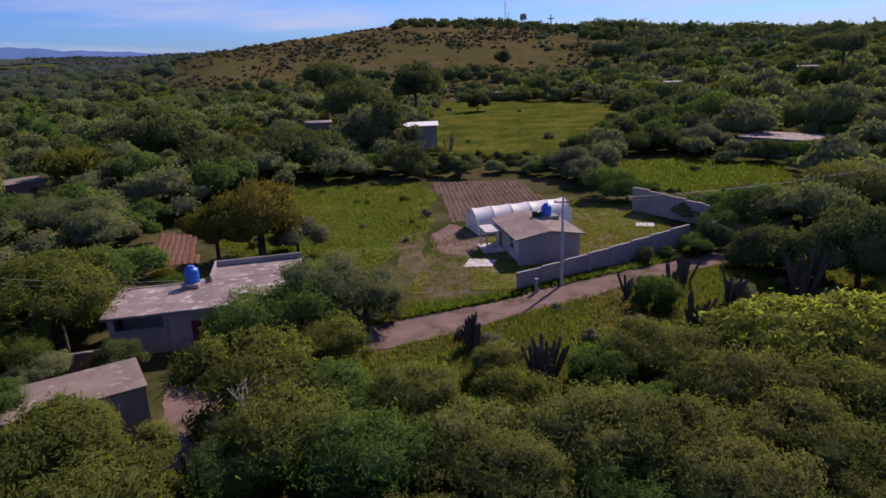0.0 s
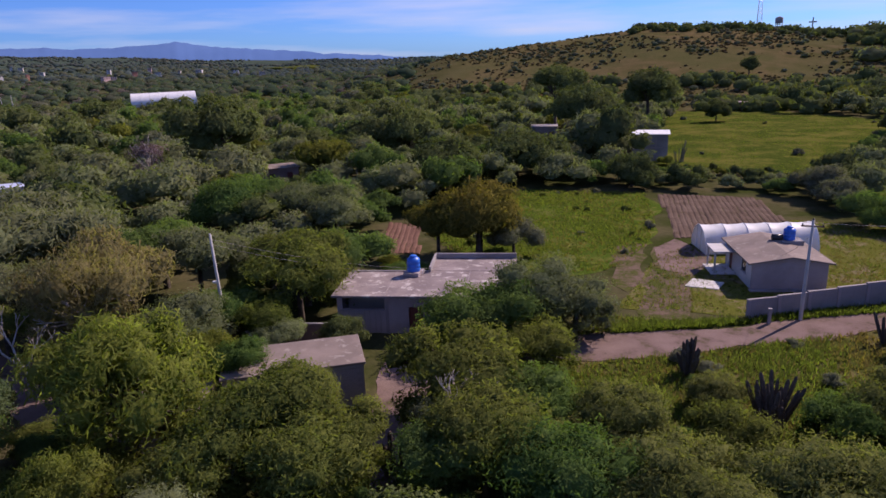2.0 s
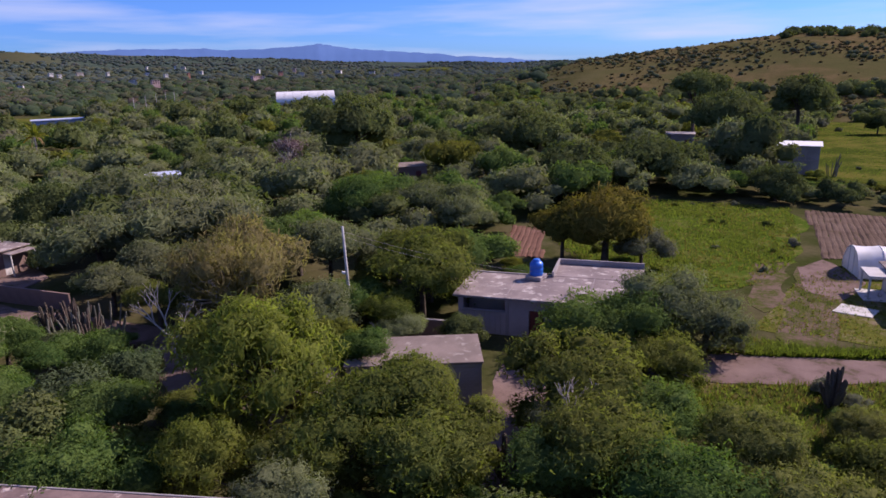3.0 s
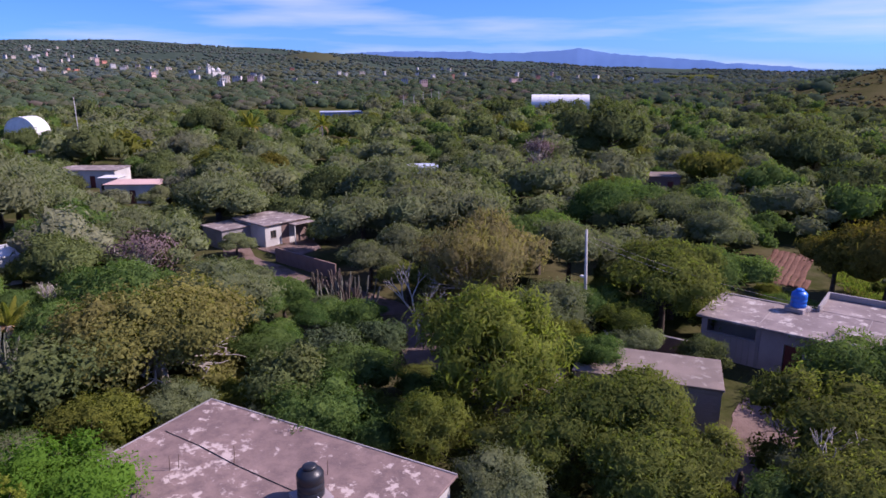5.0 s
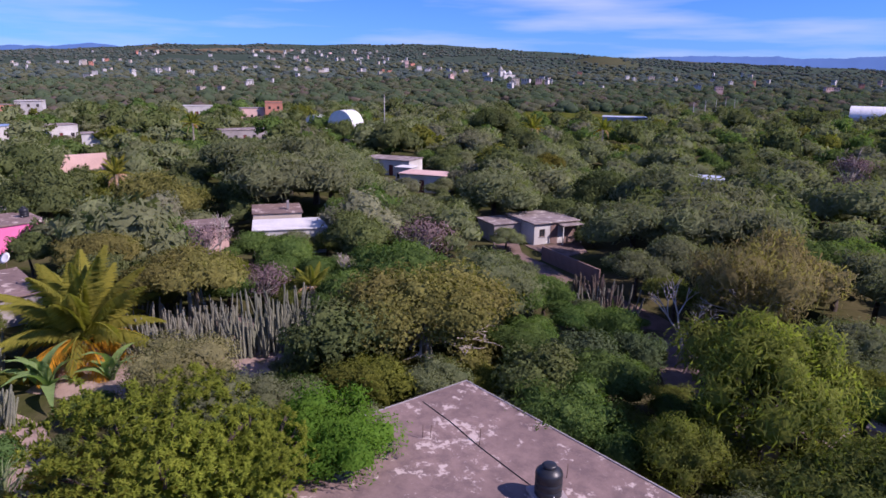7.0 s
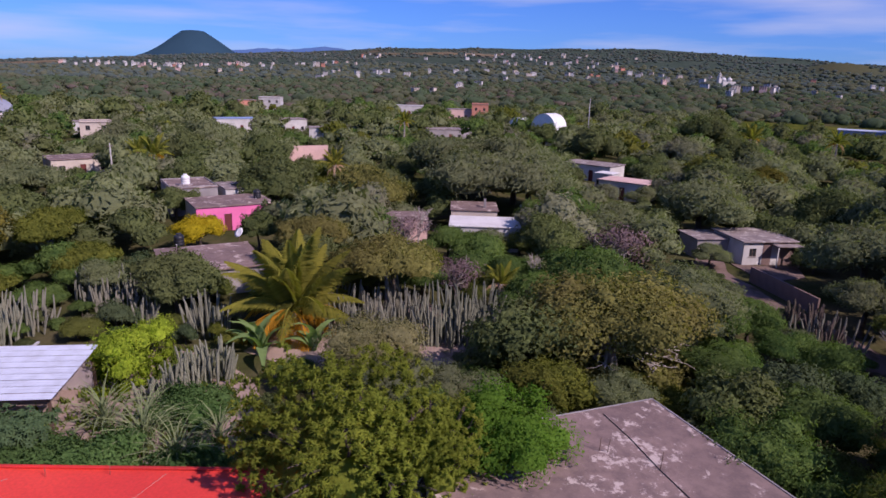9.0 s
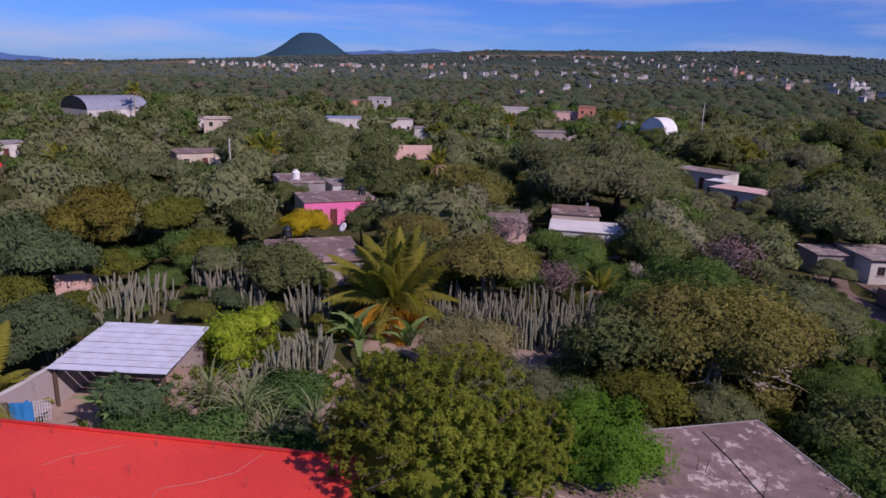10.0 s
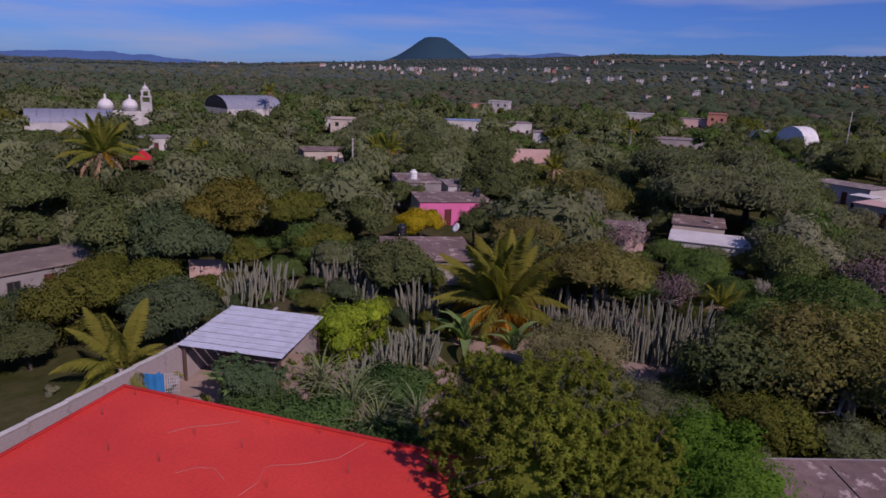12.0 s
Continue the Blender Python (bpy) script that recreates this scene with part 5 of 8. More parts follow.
for k in range(7):
    for j in range(3):
        if (k + j) % 3 == 2:
            continue
        bx, by = (0.55, 2.6, 4.8)[j] + 0.2 * math.sin(k * 3), 1.2 + 2.45 * k
        part("rebar", tubes_mesh("rebar", [([(bx + q * 0.06, by, 3.3), (bx + q * 0.07 + 0.02, by + 0.03 * q, 3.5), (bx + q * 0.11, by + 0.05, 3.72 + 0.06 * q)], [0.008] * 3) for q in range(2)], 4), M_STEEL, RED, at=rm)
wire = thing("roof_wire", (-23.65, -25.3, 0), 4.5, "pale electric wire lying loosely on the red roof", "wire")
for pts in (((2.9, 4.9), (2.2, 5.4), (1.6, 6.3), (0.9, 7.2)), ((0.4, 13.2), (2.0, 12.6), (2.9, 11.4), (3.4, 10.4), (3.7, 10.2)), ((5.2, 7.2), (4.6, 7.7), (4.4, 8.4), (4.9, 9.2)), ((3.7, 10.2), (4.6, 10.5), (5.6, 10.3))):
    part("strand", tubes_mesh("strand", [([(a, b, 3.32 + 0.01 * (i % 2)) for i, (a, b) in enumerate(pts)], [0.007] * len(pts))], 5), M_WIRE, wire)
rw = thing("boundary_wall", (-12.0, -28.2, 0), 180, "pale coped block wall stepping down beside the red roof", "wall")
RW_WALL = []
for k in range(9):
    top = 1.92 + 0.05 * k
    RW_WALL.append((part("wall", box(k * 2.15, 0, 0, (k + 1) * 2.15 - 0.004, 0.16, top), M_MORTAR, rw), k * 2.15, top))
    part("coping", box(k * 2.15 - 0.02, -0.05, top + 0.002, (k + 1) * 2.15 - 0.03, 0.21, top + 0.09, 0.01), M_WHITE, rw)

# sheet-metal shelter
LAM = thing("shelter", (-33.9, -25.4, 0), 10, "open shelter with a corrugated galvanised roof", "shelter")
for i, (px, py) in enumerate(((-2.9, -3.1), (2.9, -3.1), (2.9, 3.1), (-2.9, 3.1))):
    part("post", box(px - 0.07, py - 0.07, 0, px + 0.07, py + 0.07, 2.38 if px > 0 else 2.62), M_STEEL, LAM)
for py in (-3.1, 0.0, 3.1):
    part("rafter", tubes_mesh("rafter", [([(-3.1, py, 2.66), (3.1, py, 2.40)], [0.05, 0.05])], 4), M_STEEL, LAM)
SHEETS = 9
for k in range(SHEETS):
    x0 = -3.3 + 6.6 * k / SHEETS
    vs, fs = [], []
    n = 9
    for j in range(n + 1):
        xx = x0 + (6.6 / SHEETS - 0.055) * j / n
        zz = (0.045 if j % 3 == 1 else 0.0) + 2.74 - 0.27 * (xx + 3.3) / 6.6 + 0.005 * (k % 2)
        for i in range(5):
            yy = -3.4 + 6.8 * i / 4
            vs.append((xx, yy, zz + 0.012 * noise.noise((xx, yy, 2))))
    for j in range(n):
        for i in range(4):
            fs.append((j * 5 + i, (j + 1) * 5 + i, (j + 1) * 5 + i + 1, j * 5 + i + 1))
    part("sheet", mesh_from("sheet", vs, fs), M_SHEET, LAM)
part("back_wall", box(-3.0, -3.3, 0, -2.85, 3.0, 2.0), M_BLOCK, LAM)
part("side_wall", box(-2.84, -3.3, 0, 2.8, -3.15, 1.8), M_BLOCK, LAM)
part("beam", box(-4.3, -0.6, 2.5, -2.9, -0.45, 2.62), M_POLE, LAM)
tarp = thing("tarpaulin", (-27.7, -27.75, 0), 130, "blue tarpaulin hung against the wall", "tarpaulin")
vs = [(0.9 * i / 8 - 0.45, 0.06 * math.sin(i * 1.9) + 0.02 * j, 1.7 - 1.6 * j / 6 + 0.05 * math.sin(i)) for i in range(9) for j in range(7)]
fs = [(i * 7 + j, i * 7 + j + 1, (i + 1) * 7 + j + 1, (i + 1) * 7 + j) for i in range(8) for j in range(6)]
part("cloth", mesh_from("cloth", vs, fs, True), M_TARP, tarp)
part("cloth", mesh_from("cloth", [(v[0] + 0.15, v[1] + 0.1, v[2] * 0.9) for v in vs], fs, True), M_TARP, tarp)
part("pole", box(-0.5, -0.03, 0, -0.45, 0.03, 1.8), M_STEEL, tarp)
cr = thing("wire_crate", (-28.7, -27.5, 0), 130, "leaning grey wire crate", "crate")
for k in range(9):
    part("bar", tubes_mesh("bar", [([(-0.5 + k * 0.125, 0, 0), (-0.5 + k * 0.125, 0.25, 1.2)], [0.012] * 2)], 4), M_SHEET, cr)
for k in range(7):
    part("bar", tubes_mesh("bar", [([(-0.5, 0.25 * k / 6, 1.2 * k / 6), (0.5, 0.25 * k / 6, 1.2 * k / 6)], [0.012] * 2)], 4), M_SHEET, cr)

# two-storey block tower in the distance, with a tin roof
TW = house(-9.9, 131.0, 4, 6.2, 6.5, 4.9, M_ASH, M_WHITE_SHEET, "narrow two-storey grey block house with a pale tin roof", 0.35, 0.1, {"l": [("void", 1.0, 2.6, 1.2, 1.3)]})
for k in range(1, 3):
    part("pilaster", box(-3.1 + 2.07 * k - 0.1, -3.3, 0, -3.1 + 2.07 * k + 0.1, -3.252, 4.88), M_MORTAR, TW)
part("floor_band", box(-3.1, -3.31, 2.45, 3.1, -3.253, 2.62), M_MORTAR, TW)
part("lean_to", box(-4.6, -2.0, 0, -3.12, 2.0, 3.6), M_BRICK_WALL, TW)
house(51.5, 112.5, -42, 12, 7, 2.7, M_ASH, M_CONCRETE_ROOF, "pale one-storey house with a pale roof among trees", 0.4, 0.14, {"f": [("window", 1.5, 0.9, 1.4, 1.1), ("window", 4.4, 0.9, 1.4, 1.1), ("door", 7.6, 0, 1.0, 2.1)]})

# houses in the valley
LH = house(-76.2, 30.9, 101, 5.9, 6.2, 2.6, M_WHITE, M_CONCRETE_ROOF, "white rendered house with a red-brown door and stained roof", 0.3, 0.14, {"f": [("window", 0.7, 1.0, 0.8, 0.9), ("door", 2.3, 0, 0.9, 2.1)]})
# reddish wall beside the door, its brown tone painting in the porch's shade
part("dado", box(-0.72, -3.13, 0.0, 0.30, -3.103, 2.58), M_BRICK_WALL, LH, "reddish strip of wall, browned for the porch's shade")
part("dado", box(1.22, -3.13, 0.0, 2.94, -3.103, 2.58), M_BRICK_WALL, LH, "reddish strip of wall, browned for the porch's shade")
part("porch_roof", box(0.2, -4.4, 2.3, 3.1, -3.14, 2.42, 0.02), M_CONCRETE_ROOF, LH)
for px in (0.3, 2.9):
    part("porch_post", box(px - 0.06, -4.35, 0.1, px + 0.06, -4.23, 2.298), M_WHITE, LH)
house(-77.2, 25.8, 101, 3.7, 4.2, 2.2, M_ASH, M_CONCRETE_ROOF, "low pale annexe with a crumbling concrete roof", 0.2, 0.12)
patch("terrace", [(-72.9, 27.6), (-73.2, 34.6), (-68.6, 33.6), (-66.4, 28.6)], M_ROAD, 0.09, 0.15, "pale trodden terrace before the lane house", 17, "paving")
for k in range(8):
    bw = thing("boundary_wall", (-57.0 - 1.2 * k, 29.3 - 0.25 * k, 0), 191.8, "brown rendered wall along the lane", "wall", "lane wall lengths")
    part("wall", box(0, 0, 0, 1.222, 0.16, 1.5), M_BRICK_WALL, bw)
    part("coping", box(0, -0.02, 1.502, 1.222, 0.18, 1.56), M_BRICK_WALL, bw)
house(-76.9, 0.8, 91, 7.9, 5.3, 2.75, M_WHITE, M_LIME, "house with a white limewashed flat roof", 0.15, 0.14)
house(-84.4, -0.6, 92, 5.6, 5.6, 3.1, M_CREAM, M_GREY_ROOF, "house with grey concrete roof and small chimney vents", 0.15, 0.14)
house(-78.0, -8.6, 98, 5.0, 4.5, 2.9, M_PINK_PALE, M_GREY_ROOF, "salmon-pink walled room half hidden by bare branches", 0.15, 0.12, {"f": [("window", 1.8, 0.9, 1.2, 1.1)]})
vent = thing("vent_stack", (-84.0, 0.6, 3.242), 0, "twin grey roof vents", "vent")
for dx in (0, 0.6):
    part("flue", box(dx, 0, 0, dx + 0.3, 0.3, 1.0, 0.02), M_ASH, vent)
PK = house(-82.6, -31.4, 124, 9.3, 7.0, 3.0, M_CREAM, M_GREY_ROOF, "house with a shocking-pink facade and grey flat roof", 0.15, 0.14, {"f": [("door", 3.2, 0, 0.9, 2.1), ("window", 1.2, 1.0, 1.0, 1.1)]}, 0.0, front_mat=M_PINK)
house(-90.5, -40.0, 124, 6.0, 8.0, 3.6, M_ASH, M_GREY_ROOF, "white-walled upper block with a grey flat roof", 0.12, 0.14, {"r": [("window", 2.0, 2.0, 0.9, 1.0)]}, 0.15)
house(-92.0, -33.5, 124, 5.0, 6.0, 3.4, M_WHITE, M_CONCRETE_ROOF, "low white block behind the pink house", 0.12, 0.14)
water_tank(-88.3, -39.4, 3.742, M_WHITE_SHEET, "white plastic water tank on a flat roof", 1.05, 0.2)
water_tank(-84.5, -28.4, 3.14, M_BLACK, "black plastic water tank on a flat roof", 0.9)
house(-59.0, -24.5, 120, 8.2, 8.5, 2.3, M_ASH, M_GREY_ROOF, "low house with a dark weathered concrete roof", 0.25, 0.14, {"f": [("void", 2.2, 0.8, 1.2, 1.1)]}, 0.0)
water_tank(-62.5, -28.8, 2.442, M_BLACK, "black plastic water tank on a flat roof", 0.9)
dish = thing("satellite_dish", (-64.6, -23.6, 2.442), 60, "pale round satellite dish on a roof", "satellite dish")
part("mast", tubes_mesh("mast", [([(0, 0, 0), (0, 0, 0.9)], [0.03, 0.03])], 6), M_STEEL, dish)
part("bowl", lathe("bowl", [(0.05, 0), (0.3, 0.03), (0.5, 0.1), (0.52, 0.11), (0.3, 0.05), (0.05, 0.02)], 20), M_WHITE_SHEET, dish, at=pose(0, 0, 0.95, 55, 0, 0))
pw = thing("garden_wall", (-143.3, -37.6, 0), -62, "pale pink rendered wall end of a plot", "wall")
part("wall", box(-5.0, 0, 0, 5.0, 0.25, 3.6, 0.02), M_PINK_PALE, pw)
part("return_wall", box(4.75, 0.251, 0, 5.0, 6.0, 3.4, 0.02), M_PINK_PALE, pw)


def small_house(x, y, rz, w, d, h, wall, roof, label, storeys=1):
    """A distant house with its windows and door cut into the wall that faces the valley."""
    holes = []
    n = max(2, int(w / 2.6))
    for s in range(storeys):
        for k in range(n):
            u = (k + 0.5) * w / n - 0.5
            if s == 0 and k == n // 2:
                holes.append(("door", u, 0.0, 1.0, 2.1))
            else:
                holes.append(("window", u, s * h / storeys + 0.9, 1.0, 1.1))
    return house(x, y, rz, w, d, h, wall, roof, label, 0.2, 0.14, {"f": holes}, 0.25 if storeys > 1 else 0.0, "house", "village houses")


SPOTS = [(51.5, 112.5, 8), (-128, -158, 12), (-146.3, -158.2, 9), (-205, -163, 15), (-203, 20.0, 6), (-77, 1.0, 5), (-75.2, 30.2, 6), (-109, 23.5, 4), (-124, 21, 4), (-82.6, -31.4, 6), (-143.3, -37.6, 6), (-86, -88.2, 4)]


def facing(x, y):
    """The turn by which a front looks back over the valley."""
    return math.degrees(math.atan2(-x, y))


for (x, y, w, d, h, wall, roof, label, storeys, turn) in (
    (-134.2, 22.0, 10.7, 6, 3.0, M_WHITE, M_CONCRETE_ROOF, "white one-storey house with a pale roof slab", 1, -28),
    (-113.0, 24.6, 8.2, 5, 2.9, M_WHITE, M_PINK_PALE, "white house under a pale pinkish flat roof", 1, -22),
    (-121.5, 22.6, 3.0, 3.0, 2.9, M_WHITE, M_LIME, "small white kiosk with a thick roof slab", 1, -25),
    (-96, 62, 6, 5, 2.8, M_WHITE, M_BLUE_SHEET, "small white house with a bluish tin roof", 1, 20),
    (-102, 70, 8, 5, 2.8, M_WHITE, M_SHEET, "white house with a grey tin roof", 1, 0),
    (-68, 96, 6, 5, 2.8, M_BRICK_WALL, M_BROWN_ROOF, "small brick-red house among trees", 1, 10),
    (-62, 140, 6, 5, 2.8, M_WHITE, M_ASH, "low house with a shining tin roof", 1, 8),
    (-36, 158, 6, 5, 3.2, M_ASH, M_ASH, "low house with a grey tin roof in the wood", 1, 0),
    (10, 236, 8, 5, 2.6, M_BRICK_WALL, M_BROWN_ROOF, "brown-roofed house at the foot of the hill", 1, 0),
    (66, 232, 9, 6, 3.4, M_ASH, M_ASH, "pale low house on the wooded slope", 1, 10),
    (112, 236, 9, 6, 3.6, M_ASH, M_ASH, "grey house on the wooded slope", 1, -10),
    (-118, -72.4, 10, 7, 3.0, M_CREAM, M_GREY_ROOF, "cream house with a flat grey roof", 1, 12),
    (-104, -77, 6, 5, 2.9, M_WHITE, M_CONCRETE_ROOF, "small white house with a pale flat roof", 1, -8),
    (-165, -96, 7, 6, 5.4, M_CREAM, M_CONCRETE_ROOF, "narrow cream two-storey house above trees", 2, 0),
    (-214, -61, 9, 7, 4.2, M_WHITE, M_CONCRETE_ROOF, "white flat-roofed house with dark windows", 1, 18),
    (-180, -43.4, 5, 5, 4.6, M_WHITE, M_CONCRETE_ROOF, "narrow white house with a flat roof", 1, 0),
    (-212, -78, 12, 7, 4.0, M_WHITE, M_BLUE_SHEET, "white house with a blue tin roof", 1, 10),
    (-317, -99, 10, 7, 6.2, M_WHITE, M_CONCRETE_ROOF, "white two-storey house with a flat roof", 2, -12),
    (-312, -108, 10, 7, 5.0, M_ORANGE, M_BROWN_ROOF, "orange house with a flat roof", 1, 12),
    (-319, -34, 13, 7, 4.4, M_WHITE, M_WHITE, "long white house with a pale roof", 1, 0),
    (-296, -1, 7, 6, 7.0, M_ORANGE, M_BROWN_ROOF, "coral-orange two-storey house with flat roof", 2, 0),
    (-298, -9, 12, 6, 4.6, M_PINK_PALE, M_CONCRETE_ROOF, "pale pink low house with a flat roof", 1, 8),
    (-204, -10, 13, 7, 3.4, M_ASH, M_CONCRETE_ROOF, "grey low house with a pale roof", 1, 14),
    (-190, -112, 9, 6, 3.4, M_WHITE, M_CONCRETE_ROOF, "white low house beside the palms", 1, 0),
    (-112, -112, 8, 6, 3.0, M_WHITE, M_ASH, "white house with a grey roof behind palms", 1, 16),
    (-38, -50.5, 8, 6, 2.6, M_ASH, M_BROWN_ROOF, "low house with a brown concrete roof", 1, 20),
):
    SPOTS.append((x, y, max(w, d) * 0.5 + 2.0))
    small_house(x, y, facing(x, y) + turn, w, d, h, wall, roof, label, storeys)
pw2 = thing("garden_wall", (-46.2, -39.8, 0), -60, "short pale pink garden wall", "wall")
part("wall", box(-1.6, 0, 0, 1.6, 0.2, 2.2, 0.02), M_PINK_PALE, pw2)
tent = thing("awning", (-86, -88.2, 3.0), 40, "red cloth awning over a yard", "awning")
part("cloth", mesh_from("cloth", [(-2, -1.5, 0), (2, -1.5, 0), (2, 1.5, 0), (-2, 1.5, 0), (-2, 0, 1.3), (2, 0, 1.3)], [(0, 1, 5, 4), (3, 4, 5, 2), (0, 4, 3), (1, 2, 5)]), M_RED, tent)
for dx, dy in ((-2, -1.5), (2, -1.5), (2, 1.5), (-2, 1.5)):
    part("post", box(dx - 0.05, dy - 0.05, -3.0, dx + 0.05, dy + 0.05, 0.0), M_STEEL, tent)


def arched_hall(x, y, rz, w, d, eave, rise, mat, label, end_mat):
    """A hall under a barrel roof of sheet bays, with a closed end."""
    t = thing("hall", (x, y, land(x, y)), rz, label, "hall")
    bays, n = 7, 12
    for b in range(bays):
        vs, fs = [], []
        for i, xx in enumerate((-w / 2 + b * w / bays, -w / 2 + (b + 1) * w / bays - 0.05)):
            for k in range(n + 1):
                a = math.pi * k / n
                vs.append((xx, -d / 2 * math.cos(a), eave + rise * math.sin(a)))
        for k in range(n):
            fs.append((k, n + 1 + k, n + 2 + k, k + 1))
        part("roof_bay", mesh_from("roof_bay", vs, fs, True), mat, t)
    for xx in (-w / 2 + 0.1, w / 2 - 0.1):
        vs = [(xx, -d / 2 * math.cos(math.pi * k / n), eave + rise * 0.98 * math.sin(math.pi * k / n)) for k in range(n + 1)]
        part("end_wall", mesh_from("end_wall", vs, [tuple(range(n + 1))]), end_mat, t)
    for yy in (-d / 2, d / 2 - 0.3):
        part("wall", box(-w / 2, yy, 0, w / 2, yy + 0.3, eave), M_WHITE, t)
    for xx in (-w / 2, w / 2 - 0.3):
        part("wall", box(xx, -d / 2 + 0.31, 0, xx + 0.3, d / 2 - 0.31, eave - 0.01), M_WHITE, t)
    return t


arched_hall(-211, 224, 44, 25, 11, 5.4, 4.2, M_WHITE_SHEET, "hall with a white barrel-vaulted sheet roof", M_WHITE_SHEET)
arched_hall(-201.5, 19.6, 132, 5, 9.5, 4.6, 4.4, M_WHITE_SHEET, "white arched sports roof", M_WHITE_SHEET)
arched_hall(-212, 12.6, 132, 6, 6, 4.6, 2.4, M_WHITE_SHEET, "smaller pale arched roof", M_WHITE_SHEET)
arched_hall(-207, -163, 158, 22, 17, 3.4, 4.4, M_DULL_SHEET, "hall with an arched blue-grey roof and dark gable", M_DARK)
arched_hall(-130, -158, 141, 20, 17, 2.7, 3.0, M_DULL_SHEET, "wide hall with a low pale metal roof", M_WHITE_SHEET)
house(-262, 144, 62, 20, 8, 2.8, M_BLUE_SHEET, M_SHEET, "long low shed with a blue-grey roof beside a pitch", 0.5, 0.25, category="shed")
PITCH = [(-300, 109), (-268, 160), (-308, 180), (-342, 124)]
patch("pitch_ground", PITCH, M_MEADOW, 0.4, 1.0, "open green pitch among trees", 21)


def church(x, y, rz, s, wall, label):
    t = thing("church", (x, y, land(x, y)), rz, label, "church")
    part("nave", box(-4 * s, -6.8 * s, 0, 4 * s, 9 * s, 5.5 * s, 0.1), wall, t)
    for yy, r in ((-3.5, 2.5), (4.0, 2.5)):
        d = part("drum", lathe("drum", [(r * s, 5.4 * s), (r * s, 6.6 * s), (r * 1.06 * s, 6.7 * s), (r * 1.06 * s, 6.9 * s)], 16), wall, t, at=Matrix.Translation((0, yy * s, 0)))
        part("dome", lathe("dome", [(r * math.cos(a) * s, (6.9 + r * 1.05 * math.sin(a)) * s) for a in [math.pi / 2 * k / 7 for k in range(7)]] + [(0.35 * s, (6.9 + r * 1.08) * s), (0.35 * s, (7.9 + r * 1.08) * s), (0.05 * s, (8.4 + r * 1.08) * s)], 16), M_LIME, d)
    tower = part("tower", box(-1.6 * s, -10.3 * s, 0, 1.6 * s, -6.82 * s, 8.6 * s, 0.06), wall, t)
    for z0, r in ((8.6, 1.45), (10.6, 1.1)):
        for dx in (-1, 1):
            for dy in (-1, 1):
                part("pier", box((dx * r - 0.3) * s, (-8.55 + dy * r - 0.3) * s, z0 * s, (dx * r + 0.3) * s, (-8.55 + dy * r + 0.3) * s, (z0 + 1.6) * s), wall, tower)
        part("cornice", box(-(r + 0.4) * s, (-8.55 - r - 0.4) * s, (z0 + 1.6) * s, (r + 0.4) * s, (-8.55 + r + 0.4) * s, (z0 + 2.0) * s), wall, tower)
    part("cupola", lathe("cupola", [(1.2 * s, 12.6 * s), (1.1 * s, 13.2 * s), (0.6 * s, 13.8 * s), (0.12 * s, 14.2 * s), (0.08 * s, 15.2 * s)], 12), wall, tower, at=Matrix.Translation((0, -8.55 * s, 0)))
    return t


church(-146.3, -158.2, 228, 0.84, M_WHITE, "cream church with a bell tower and two white domes")
church(-846, 290, 20, 1.15, M_WHITE, "white church with a slender tower on the far slope")

# poles and cables
def power_pole(x, y, h, label, lean=0.0, lamp=False, z=None):
    t = thing("power_pole", (x, y, land(x, y) if z is None else z), 0, label, "power pole", "power poles")
    part("shaft", tubes_mesh("shaft", [([(0, 0, -0.2), (lean * 0.5, 0, h / 2), (lean, 0, h)], [0.15, 0.12, 0.085])], 10), M_POLE, t)
    if lamp:
        part("street_light", box(lean * 0.6 - 0.45, -0.1, h * 0.56, lean * 0.6 - 0.12, 0.1, h * 0.56 + 0.16, 0.02), M_WHITE_SHEET, t)
        return t
    part("crossarm", box(lean - 0.75, -0.05, h - 0.5, lean + 0.75, 0.05, h - 0.4), M_STEEL, t)
    for dx in (-0.65, 0.0, 0.65):
        part("insulator", lathe("insulator", [(0.04, 0), (0.06, 0.05), (0.05, 0.12)], 8), M_BLACK, t, at=Matrix.Translation((lean + dx, 0, h - 0.4 if dx else h)))
    return t


power_pole(7.1, 53.0, 7.7, "grey concrete power pole beside the stepped wall", 0.1)
power_pole(-32.2, 37.0, 8.4, "leaning grey concrete pole with a small street light", -0.35, True)
power_pole(-104.6, -58.6, 7.2, "concrete pole among the trees", 0.1)
power_pole(38.5, 61.5, 8.0, "grey concrete power pole among bushes", 0.0)
power_pole(-182, 28, 14.0, "tall pole beside the arched roof", 0.0)
for k in range(5):
    power_pole(-262 - 12 * k, 175 + 14 * k, 9.0, "distant power pole along the pitch", 0.0)


def cable(a, b, sag, r, label):
    a, b = Vector(a), Vector(b)
    pts = [a.lerp(b, k / 16) - Vector((0, 0, sag * 4 * (k / 16) * (1 - k / 16))) for k in range(17)]
    c = thing("cable", (0, 0, 0), 0, label, "cable", "power cables")
    part("wire", tubes_mesh("wire", [(pts, [r] * 17)], 4), M_WIRE, c)


for dx in (-0.65, 0.0, 0.65):
    cable((7.2 + dx, 53.0, 7.5), (38.5 + dx, 61.5, 7.8), 0.7, 0.009, "thin pale power line sagging between poles")
    cable((38.5 + dx, 61.5, 7.8), (70 + dx, 66, 10.5), 0.6, 0.010, "thin pale power line sagging between poles")
cable((7.2, 53.0, 6.6), (6.2, 60.2, 2.9), 0.2, 0.012, "service wire to the white house")
cable((-32.5, 37.0, 8.0), (-20.0, 48.0, 3.4), 0.5, 0.012, "service wire to the block house")
